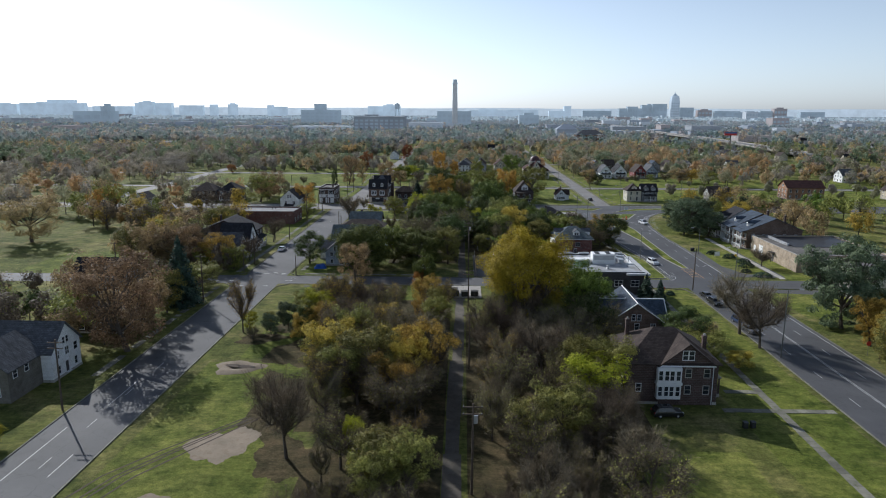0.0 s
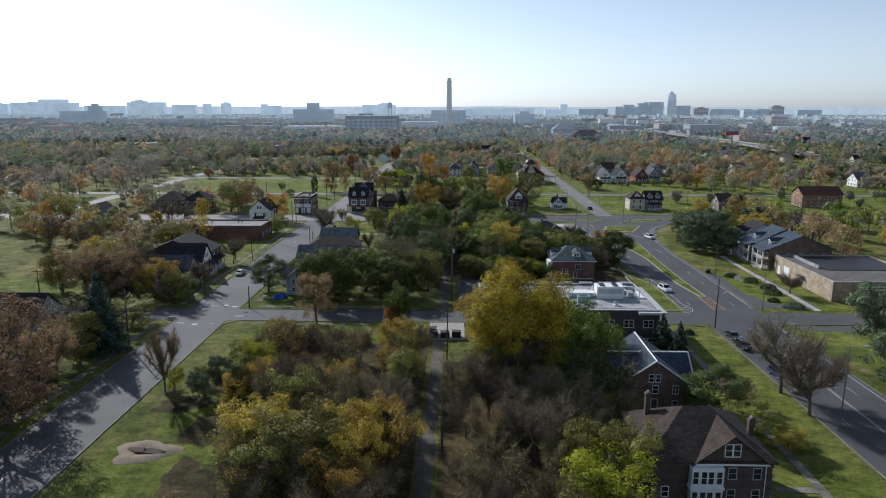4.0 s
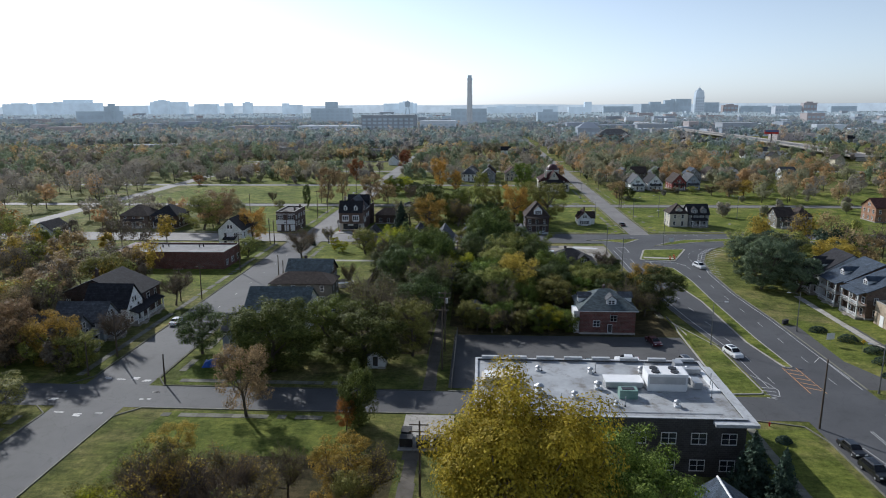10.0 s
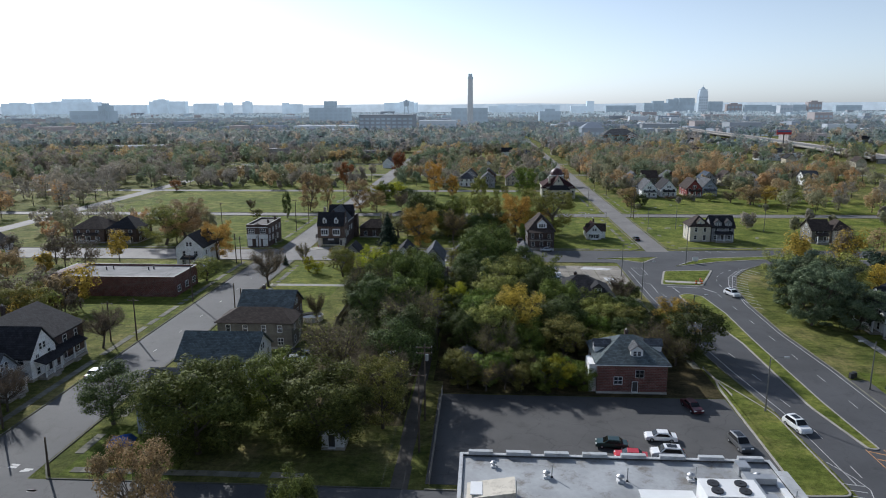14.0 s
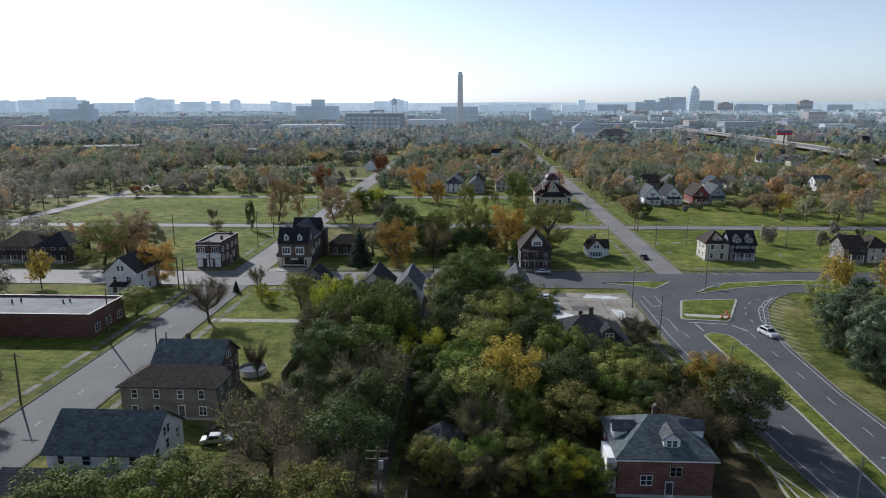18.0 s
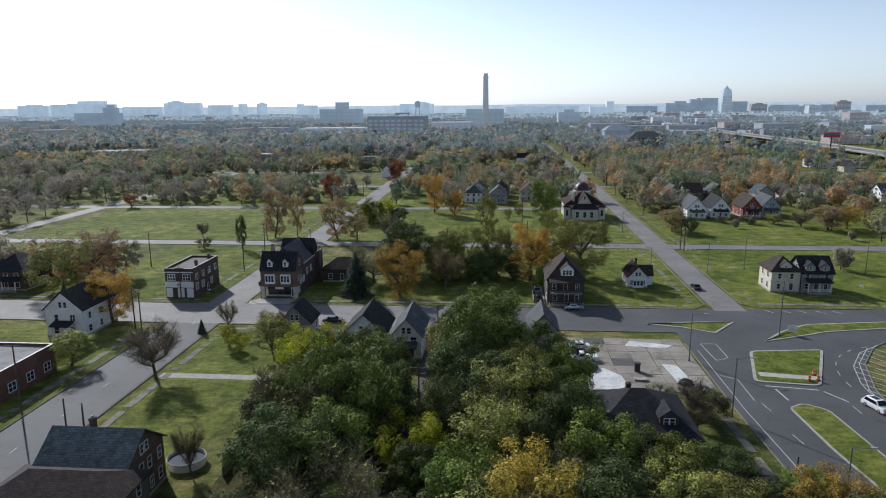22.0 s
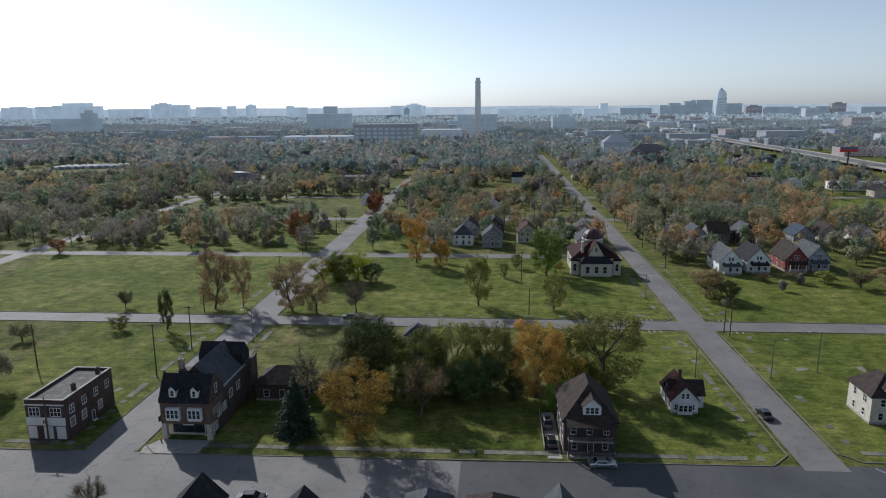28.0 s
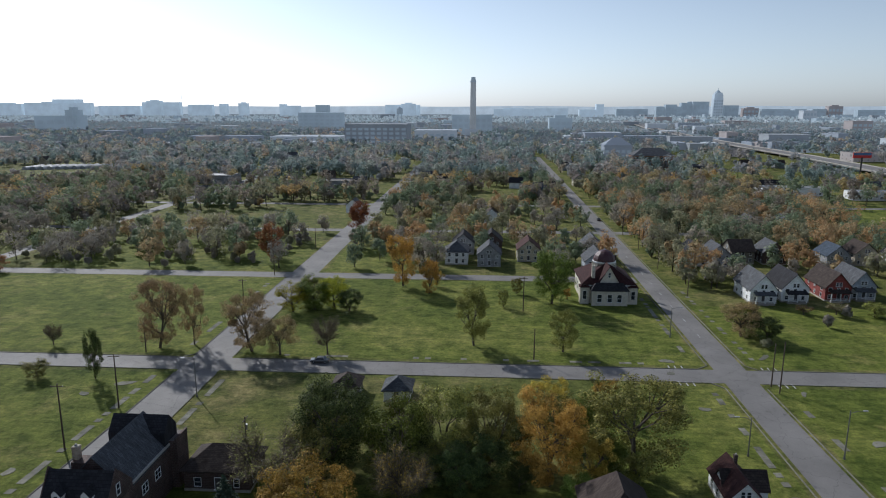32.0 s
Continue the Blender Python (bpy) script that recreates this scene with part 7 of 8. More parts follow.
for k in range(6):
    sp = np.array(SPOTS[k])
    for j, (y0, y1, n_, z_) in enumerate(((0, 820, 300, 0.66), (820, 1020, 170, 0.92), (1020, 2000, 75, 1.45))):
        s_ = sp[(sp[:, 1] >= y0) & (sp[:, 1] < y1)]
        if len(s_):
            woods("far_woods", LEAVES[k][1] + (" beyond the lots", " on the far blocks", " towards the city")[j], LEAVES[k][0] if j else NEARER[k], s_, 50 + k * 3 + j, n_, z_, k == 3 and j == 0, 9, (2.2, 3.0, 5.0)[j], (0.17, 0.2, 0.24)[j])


# ---- poles, wires and lamps ----
def utility_pole(x, y, h, arms=1, rot=0, transformer=False):
    p = thing("utility_pole", "weathered wooden utility pole" + (" with grey transformer" if transformer else " with crossarm" if arms else " without crossarm"), "utility pole", pose(x, y, 0, 0, 0, rot), "utility poles")
    part("post", tube(bmesh.new(), (0, 0, 0), (0.08, 0.05, h), 0.17, 0.11, 8), M_POLE, p)
    for a in range(arms):
        z = h - 0.5 - a * 0.95
        arm = part("crossarm", boxes((-1.25, 1.25, -0.06, 0.06, z - 0.07, z + 0.07)), M_POLE, p)
        for u in (-1.15, 1.15):
            part("insulator", tube(bmesh.new(), (u, 0, z + 0.07), (u, 0, z + 0.25), 0.05, 0.03, 6), M_METAL, arm)
    if transformer:
        part("transformer", tube(bmesh.new(), (0.4, 0, h - 2.6), (0.4, 0, h - 1.6), 0.28, 0.28, 10), M_METAL, p)
    return p


def street_lamp(x, y, h, rot=0, arm=2.2):
    """A steel lamp post; the arm points along +x before turning."""
    p = thing("street_lamp", "dull grey steel street lamp with single arm", "street lamp", pose(x, y, 0, 0, 0, rot), "street lamps")
    part("post", tube(bmesh.new(), (0, 0, 0), (0, 0, h), 0.13, 0.08, 8), M_STEEL, p)
    part("base", tube(bmesh.new(), (0, 0, 0), (0, 0, 0.5), 0.22, 0.18, 8), M_STEEL, p)
    part("arm", tube(tube(bmesh.new(), (0, 0, h - 0.5), (arm * 0.55, 0, h - 0.05), 0.05, 0.045, 6), (arm * 0.55, 0, h - 0.05), (arm, 0, h), 0.045, 0.04, 6), M_STEEL, p)
    part("lamp_head", boxes((arm - 0.05, arm + 0.75, -0.14, 0.14, h - 0.08, h + 0.1)), M_METAL, p)
    return p


ALLEY = ((4.9, 84, 12.4), (4.9, 126, 11.0), (5.0, 163, 10.6), (5.4, 206, 12.5), (5.4, 216, 13), (5.2, 248, 11.5), (5.6, 281.5, 10), (5.8, 312, 10.5))
for i, (x, y, h) in enumerate(ALLEY):
    utility_pole(x, y, h, 2 if i % 2 == 0 else 1, transformer=i in (0, 4))
for (x0, y0, h0), (x1, y1, h1) in zip(ALLEY, ALLEY[1:]):
    wires = thing("overhead_wires", "slack dark overhead wires between alley poles", "wires", group="overhead wires")
    for u in (-1.15, 1.15):
        bm = bmesh.new()
        prev = None
        for k in range(9):
            t = k / 8
            q = (x0 + u + (x1 - x0) * t, y0 + (y1 - y0) * t, h0 - 0.2 + (h1 - h0) * t - 3.2 * t * (1 - t) * 0.5)
            if prev:
                tube(bm, prev, q, 0.007, 0.007, 3, cap=False)
            prev = q
        part("wire", bm, M_RUBBER, wires)
for i, (x, y, h, a) in enumerate(((-61, 106, 12, 2), (-61.6, 168, 12.3, 1), (-61.4, 210, 10, 0), (-61, 251.5, 9.4, 1), (-61, 280.5, 12.5, 1), (-65.3, 324, 9.7, 2), (-63.5, 323.5, 9, 1), (-61, 380, 13, 1), (-60.4, 397.5, 12, 1),
                                  (-93.2, 384, 11, 1), (-45.2, 196.9, 5.8, 0), (-61.6, 200, 6.8, 0), (-45.6, 273.7, 5.6, 0), (-45.8, 270, 8, 0), (-26.2, 379, 8.2, 1), (80.6, 418, 10.2, 0), (27.5, 471, 11, 1), (-62.9, 510.2, 9.3, 1), (80.8, 414, 12, 0),
                                  (84.4, 132, 16, 0), (66, 184.6, 11.6, 0), (82.6, 491, 8, 1), (28.2, 431, 8, 0), (82.3, 530, 9, 1), (82.3, 565, 9, 1), (82.3, 600, 9, 1), (-60, 470, 9, 1), (-60, 560, 9, 1), (-150, 384, 10, 1), (-71, 429.6, 8, 1),
                                  (-110, 384.5, 10, 1), (56, 264, 6, 0), (-66, 250, 9, 1), (-100, 199.6, 9, 1), (-66, 340.2 + 8, 9, 1))):
    utility_pole(x, y, h, a, rot=90 if i in (5, 6, 9, 14, 28, 30) else 0, transformer=i in (14,))
for x, y, h, r in ((61.4, 222, 9.6, 0), (56.0, 287.6, 10.2, 0), (55.6, 311.8, 9.8, 0), (78.8, 327.6, 12.5, 180), (63.8, 386, 7.6, 180), (80.6, 386, 9.4, 0), (92.8, 390.5, 9.8, 180), (126, 386, 10.2, 180), (82.8, 198.6, 9.2, 180), (66.6, 134.2, 14, 0),
                   (61.3, 262, 8.6, 0), (83.5, 232, 9, 180), (-46.4, 404, 9, 180), (66.4, 450, 8.5, 0)):
    street_lamp(x, y, h, r)


def far_wires(pts, label):
    wires = thing("overhead_wires", label, "wires", group="overhead wires")
    for du in (-0.5, 0.5):
        for (x0, y0, h0), (x1, y1, h1) in zip(pts, pts[1:]):
            bm = bmesh.new()
            prev = None
            for k in range(7):
                t = k / 6
                q = (x0 + du + (x1 - x0) * t, y0 + (y1 - y0) * t, h0 - 0.3 + (h1 - h0) * t - 1.4 * t * (1 - t))
                if prev:
                    tube(bm, prev, q, 0.007, 0.007, 3, cap=False)
                prev = q
            part("wire", bm, M_RUBBER, wires)


far_wires([(-61, 106, 12), (-61.6, 168, 12.3), (-61.4, 210, 10), (-61, 251.5, 9.4), (-61, 280.5, 12.5), (-63.5, 323.5, 9)], "slack dark wires along the west street")
far_wires([(-61, 380, 13), (-60.4, 397.5, 12), (-60, 470, 9), (-62.9, 510, 9.3)], "slack dark wires beside the north street")
far_wires([(-93.2, 384, 11), (-61, 380, 13), (-26.2, 379, 8.2), (28.2, 384, 8)], "slack dark wires along the back lots")


# ---- vehicles ----
def car_mesh(L, W, H, cab0, cab1, hood, suv):
    """Body and glasshouse as one loft of cross sections along x."""
    bm = bmesh.new()
    n = 12
    secs = []
    xs = [-L / 2, -L / 2 + 0.12, cab0, cab0 + 0.55, cab1 - 0.7, cab1, L / 2 - 0.25, L / 2]
    top = [hood * 0.72, hood * 0.98, hood * 1.02, H, H, hood, hood * 0.88, hood * 0.62]
    wid = [0.84, 0.95, 1.0, 0.8, 0.8, 1.0, 0.95, 0.82]
    for x, z, w in zip(xs, top, wid):
        hw = W / 2
        prof = [(-hw * min(1, w + 0.1), 0.28), (-hw, 0.5), (-hw * 0.99, hood * 0.8), (-hw * (w if z > hood * 1.1 else 0.93), max(hood * 0.95, z - 0.06) if z <= hood * 1.1 else z - 0.08), (-hw * (w * 0.85 if z > hood * 1.1 else 0.8), z)]
        prof = prof + [(-a, b) for a, b in reversed(prof)]
        secs.append([bm.verts.new((x, a, min(b, z) if b > 0.5 else min(b, z))) for a, b in prof])
    m = len(secs[0])
    for i in range(len(secs) - 1):
        for j in range(m):
            k = (j + 1) % m
            bm.faces.new((secs[i][j], secs[i + 1][j], secs[i + 1][k], secs[i][k]))
    bm.faces.new(secs[0])
    bm.faces.new(secs[-1][::-1])
    bmesh.ops.recalc_face_normals(bm, faces=bm.faces)
    return bm


CARS = {}


def car(label, x, y, rot, paint, kind="sedan", group="parked cars"):
    key = (paint.name, kind)
    m = pose(x, y, 0.04, 0, 0, rot)
    if key in CARS:
        ob = copy_thing(CARS[key], m)
        return tagged(ob, label, group=group)
    L, W, H, hood = dict(sedan=(4.75, 1.82, 1.46, 0.95), suv=(4.75, 1.92, 1.78, 1.12), pickup=(5.6, 1.98, 1.85, 1.15))[kind]
    c0, c1 = dict(sedan=(-1.55, 1.25), suv=(-2.2, 1.25), pickup=(-0.6, 1.5))[kind]
    c = thing("car" if kind != "pickup" else "pickup_truck", label, "car" if kind != "pickup" else "pickup truck", m, group)
    part("body", car_mesh(L, W, H, c0, c1, hood, kind == "suv"), paint, c, smooth=False)
    z0, z1 = hood + 0.02, H - 0.14
    for s in (-1, 1):
        bm = bmesh.new()
        pts = [(c0 + 0.35, s * W * 0.474, z0), (c1 - 0.25, s * W * 0.474, z0), (c1 - 0.8, s * W * 0.398, z1), (c0 + 0.6, s * W * 0.398, z1)]
        q = [bm.verts.new(v) for v in pts] + [bm.verts.new((a, b + s * 0.02, d)) for a, b, d in pts]
        for f in ((4, 5, 6, 7), (0, 1, 5, 4), (1, 2, 6, 5), (2, 3, 7, 6), (3, 0, 4, 7)):
            bm.faces.new([q[i] for i in f])
        bmesh.ops.recalc_face_normals(bm, faces=bm.faces)
        part("side_glass", bm, M_CARGLASS, c)
    for xa, xb in ((c1 - 0.02, c1 - 0.68), (c0 + 0.02, c0 + 0.52)):
        bm = bmesh.new()
        dx = 0.04 if xa > 0 else -0.04
        pts = [(xa, -W * 0.42, z0), (xa, W * 0.42, z0), (xb, W * 0.35, H - 0.04), (xb, -W * 0.35, H - 0.04)]
        q = [bm.verts.new((a + dx, b, d + 0.02)) for a, b, d in pts] + [bm.verts.new((a, b, d)) for a, b, d in pts]
        bm.faces.new(q[:4])
        for i in range(4):
            bm.faces.new((q[i], q[(i + 1) % 4], q[4 + (i + 1) % 4], q[4 + i]))
        bmesh.ops.recalc_face_normals(bm, faces=bm.faces)
        part("windscreen", bm, M_CARGLASS, c)
    for sx in (-1, 1):
        for s in (-1, 1):
            wx, wy = sx * L * 0.3, s * (W / 2 - 0.1)
            wh = part("wheel", tube(tube(bmesh.new(), (wx, wy - s * 0.1, 0.33), (wx, wy + s * 0.12, 0.33), 0.33, 0.33, 14), (wx, wy + s * 0.12, 0.33), (wx, wy + s * 0.11, 0.33), 0.33, 0.3, 14), M_RUBBER, c)
            part("rim", tube(bmesh.new(), (wx, wy + s * 0.08, 0.33), (wx, wy + s * 0.135, 0.33), 0.2, 0.17, 10), M_METAL, wh)
    for s in (-1, 1):
        part("headlight", boxes((L / 2 - 0.16, L / 2 - 0.02, s * W * 0.36 - 0.2, s * W * 0.36 + 0.2, hood * 0.62, hood * 0.78)), M_TRIM, c)
        part("tail_light", boxes((-L / 2 - 0.0, -L / 2 + 0.12, s * W * 0.38 - 0.16, s * W * 0.38 + 0.16, hood * 0.66, hood * 0.86)), M_SIGNRED, c)
    if kind == "suv":
        part("sunroof", boxes((-1.2, 0.2, -0.5, 0.5, H - 0.02, H + 0.015)), M_CARGLASS, c)
    CARS[key] = c
    return c


P_WHITE, P_SILVER, P_BLACK = carpaint("white_car_paint", (0.78, 0.78, 0.78), 0.0), carpaint("silver_car_paint", (0.5, 0.52, 0.54), 0.7), carpaint("black_car_paint", (0.015, 0.016, 0.018))
P_DKGREEN, P_BLUE, P_MAROON, P_GREY = carpaint("dark_green_car_paint", (0.02, 0.05, 0.045)), carpaint("blue_car_paint", (0.03, 0.06, 0.15)), carpaint("maroon_car_paint", (0.09, 0.015, 0.02)), carpaint("grey_car_paint", (0.13, 0.135, 0.14), 0.5)
P_RED = carpaint("red_car_paint", (0.5, 0.02, 0.03), 0.1)
car("white sport utility car on the boulevard", 63.9, 216.2, -78, P_WHITE, "suv")
car("dark green sedan in the car park", 33.9, 208.9, 172, P_DKGREEN)
car("white sport utility car in the car park", 41.4, 206.3, 176, P_WHITE, "suv")
car("bright red car behind the flat building", 36.0, 205.4, 174, P_RED)
car("white sedan parked beside the block", 41.7, 211.4, 176, P_WHITE)
car("dark grey car by the car park wall", 52.9, 210, -82, P_GREY, "suv")
car("dark maroon car in deep shade", 49.6, 222.4, -78, P_MAROON)
car("black car parked at the kerb", 67.2, 177.5, -85, P_BLACK)
car("black sedan parked at the boulevard kerb", 67.0, 171.2, -85, P_BLACK, "suv")
car("blue car parked on the verge side", 67.2, 156, -85, P_BLUE, "suv")
car("grey blue sedan at the kerb", 67.0, 150.2, -85, P_GREY)
car("white car parked on the street", -58.6, 231.4, 90, P_WHITE)
car("black sedan parked along the cross street", -20.8, 331.6, 2, P_BLACK)
car("dark sedan on the church street", 71.8, 366.5, 92, P_BLACK)
car("white van-like car crossing the junction", 80.6, 292, -75, P_WHITE, "suv")
car("dark car parked in the driveway", 28.4, 352.6, 92, P_BLACK)
car("grey car parked deep in the driveway", 28.2, 360.4, 92, P_GREY, "suv")
car("silver sedan parked before the dark house", 36.6, 345.4, 2, P_SILVER)
car("white sedan on the forecourt edge", 34.6, 317.6, 185, P_WHITE)
car("maroon sedan on the forecourt edge", 34.2, 314.6, 185, P_MAROON)
car("white pickup on the forecourt", 34.9, 310.8, 184, P_WHITE, "pickup")
car("dark green car by the forecourt", 34.6, 306.6, 184, P_DKGREEN)
car("white car under the yard trees", -3.6, 243, 60, P_WHITE)
car("silver sedan behind the grey house", -22.6, 240, 10, P_SILVER)
car("dark car beside the white house", -23.0, 243.6, 10, P_BLACK)
car("grey sedan on the cross street", -24.6, 425.6, 182, P_GREY)
car("red car in the far side street", 97.5, 514.2, 2, P_MAROON)
car("dark car far up the church street", 76.9, 640, 90, P_BLACK)
car("black car at the brick house", 36.4, 107.4, 5, P_BLACK, "suv")


# ---- small things ----
def bin_at(x, y, label="dark wheeled rubbish bin", rot=0, s=1.0):
    b = thing("rubbish_bin", label, "bin", pose(x, y, 0.03, 0, 0, rot), "bins")
    part("body", boxes((-0.32 * s, 0.32 * s, -0.36 * s, 0.36 * s, 0.1, 1.0 * s)), M_BLACK, b)
    part("lid", boxes((-0.35 * s, 0.35 * s, -0.42 * s, 0.38 * s, 1.0 * s, 1.07 * s)), M_BLACK, b)
    for u in (-0.3, 0.3):
        part("wheel", tube(bmesh.new(), (u * s - 0.04, 0.34 * s, 0.12), (u * s + 0.04, 0.34 * s, 0.12), 0.12, 0.12, 8), M_RUBBER, b)


for x, y in ((47.2, 103.6), (48.4, 103.7), (77.4 + 5.4, 236.8), (83.6, 237.4)):
    bin_at(x, y)


def dumpster(x, y, rot, label):
    d = thing("dumpster", label, "dumpster", pose(x, y, 0.16, 0, 0, rot), "dumpsters")
    part("body", boxes((-0.95, 0.95, -0.75, 0.75, 0.12, 1.35)), M_BLACK, d)
    part("lid", boxes((-0.98, -0.02, -0.8, 0.8, 1.35, 1.43), (0.02, 0.98, -0.8, 0.8, 1.35, 1.43)), M_RUBBER, d)
    for u in (-0.8, 0.8):
        part("side_pocket", boxes((u * 1.22 - 0.06, u * 1.22 + 0.06, -0.3, 0.3, 0.6, 0.8)), M_STEEL, d)


for x, y, r in ((1.8, 176, 0), (4.3, 175.8, 5), (6.8, 176.2, -4), (1.6, 178.4, 90)):
    dumpster(x, y, r, "black steel dumpster on the concrete pad")


def cone_barrel(x, y):
    b = thing("traffic_drum", "orange traffic drum with pale bands", "traffic drum", pose(x, y, 0.2), "traffic drums")
    part("drum", tube(tube(bmesh.new(), (0, 0, 0.06), (0, 0, 0.95), 0.3, 0.24, 12), (0, 0, 0.95), (0, 0, 1.05), 0.12, 0.1, 8), M_ORANGE, b)
    part("band", tube(bmesh.new(), (0, 0, 0.42), (0, 0, 0.58), 0.29, 0.285, 12), M_TRIM, b)
    part("foot", tube(bmesh.new(), (0, 0, 0), (0, 0, 0.08), 0.42, 0.42, 12), M_RUBBER, b)


for x, y in ((74.6, 303), (76.2, 303.2), (76.6, 305.8)):
    cone_barrel(x, y)


def hydrant(x, y):
    h = thing("hydrant", "small dark street hydrant", "hydrant", pose(x, y, 0))
    part("barrel", tube(tube(bmesh.new(), (0, 0, 0), (0, 0, 0.6), 0.13, 0.12, 8), (0, 0, 0.6), (0, 0, 0.75), 0.12, 0.03, 8), M_SIGNRED, h)
    part("nozzle", boxes((-0.22, 0.22, -0.06, 0.06, 0.42, 0.54)), M_SIGNRED, h)


hydrant(58.6, 185.2)
hydrant(-44.6, 349.4)


def sign(x, y, rot, label, mat, shape="diamond", h=2.6, cat="road sign"):
    s = thing("road_sign", label, cat, pose(x, y, 0, 0, 0, rot), "road signs")
    part("post", tube(bmesh.new(), (0, 0, 0), (0, 0, h), 0.035, 0.035, 6), M_STEEL, s)
    if shape == "board":
        part("panel", boxes((-0.9, 0.9, -0.05, 0.0, h - 1.0, h + 0.4)), mat, s)
    else:
        n = 4 if shape == "diamond" else 8
        off = 0 if n == 4 else math.pi / 8
        bm = bmesh.new()
        lo = [bm.verts.new((0.5 * math.cos(off + i * math.tau / n), -0.07, h + 0.5 * math.sin(off + i * math.tau / n))) for i in range(n)]
        hi = [bm.verts.new((v.co.x, -0.03, v.co.z)) for v in lo]
        bm.faces.new(lo)
        bm.faces.new(hi[::-1])
        for i in range(n):
            bm.faces.new((lo[i], hi[i], hi[(i + 1) % n], lo[(i + 1) % n]))
        bmesh.ops.recalc_face_normals(bm, faces=bm.faces)
        part("panel", bm, mat, s)
    return s


sign(90.5, 218.5, 0, "yellow diamond warning sign on a post", M_YELLOW)
sign(86.6, 223.5, 10, "white notice board on two legs", M_TRIM, "board", 2.2)
sign(84.4, 136, 0, "red octagonal stop sign on a post", M_SIGNRED, "octagon")
sign(82, 328.8, 0, "small pale sign at the kerb", M_TRIM, "board", 1.8)


def hedge(x, y, rx, ry, h, label="round clipped dark evergreen bush"):
    """A clipped bush of many small leaves."""
    rng = np.random.default_rng(int(x * 13 + y))
    b = thing("clipped_bush", label, "bush", pose(x, y, 0), "clipped bushes")
    n = 900
    v = rng.normal(size=(n, 3))
    v[:, 2] = np.abs(v[:, 2])
    v /= np.linalg.norm(v, axis=1, keepdims=True)
    c = v * np.array([rx, ry, h]) * rng.uniform(0.82, 1.03, (n, 1))
    cr = new("foliage", leaf_mesh("foliage", c, 0.14, v, L_CONIFER, rng))
    cr.parent = b
    part("stem", tube(bmesh.new(), (0, 0, 0), (0, 0, h * 0.7), 0.12, 0.05, 6), M_BARK, b)


for x, y, rx, ry, h in ((88.2, 232, 2.0, 1.4, 1.3), (91.6, 226, 2.2, 1.5, 1.5), (93.4, 219, 2.3, 1.5, 1.5), (92.0, 213, 2.5, 1.6, 1.5), (89.0, 206, 1.6, 1.2, 1.1), (91.5, 197.5 + 3.0, 2.8, 1.7, 1.5), (58.6, 172 + 8, 1.2, 1.0, 1.0), (52, 300, 1.4, 1.2, 1.2), (53.6, 296, 2.0, 1.6, 1.6)):
    hedge(x, y, rx, ry, h)
sheet("planting_bed", [(85.5, 240), (84.6, 214), (88, 204), (95.2, 202), (95.4, 238)], 0.03, M_LAWN, "grass strip with clipped bushes", "lawn")
# above-ground pool, tarp, fences, logs
p = thing("garden_pool", "round above-ground pool with pale rim", "pool", pose(-26, 267, 0))
part("wall", tube(bmesh.new(), (0, 0, 0), (0, 0, 1.1), 2.6, 2.6, 20, cap=False), M_TRIM, p)
part("water", tube(bmesh.new(), (0, 0, 0), (0, 0, 0.8), 2.5, 2.5, 20), M_CARGLASS, p)
bm = bmesh.new()
for i in range(20):
    a0, a1 = i * math.tau / 20, (i + 1) * math.tau / 20
    tube(bm, (2.65 * math.cos(a0), 2.65 * math.sin(a0), 1.12), (2.65 * math.cos(a1), 2.65 * math.sin(a1), 1.12), 0.09, 0.09, 5, cap=False)
part("rim", bm, M_CONC, p)
bm = bmesh.new()
rnd = random.Random(3)
g = [[bm.verts.new((-1.9 + 0.63 * i, -1.4 + 0.7 * j, 0.05 + (0.0 if i in (0, 6) or j in (0, 4) else 0.9 + rnd.uniform(-0.25, 0.45)))) for j in range(5)] for i in range(7)]
for i in range(6):
    for j in range(4):
        bm.faces.new((g[i][j], g[i + 1][j], g[i + 1][j + 1], g[i][j + 1]))
t_ = tagged(part("tarp", bm, M_TARP), "bright blue tarp over a heap in the yard", "tarp")
t_.matrix_world = pose(-40.0, 206.4, 0, 0, 0, 12)


def fence(x0, y0, x1, y1, h, label, mat, step=2.4):
    d = Vector((x1 - x0, y1 - y0))
    n = max(1, int(d.length / step))
    f = thing("fence", label, "fence", pose(x0, y0, 0, 0, 0, math.degrees(math.atan2(d.y, d.x))), kind="structure")
    for i in range(n + 1):
        x = d.length * i / n
        part("post", boxes((x - 0.05, x + 0.05, -0.05, 0.05, 0, h)), mat, f)
        if i < n:
            part("panel", boxes((x + 0.05, x + d.length / n - 0.05, -0.02, 0.02, 0.08, h - 0.08)), mat, f)


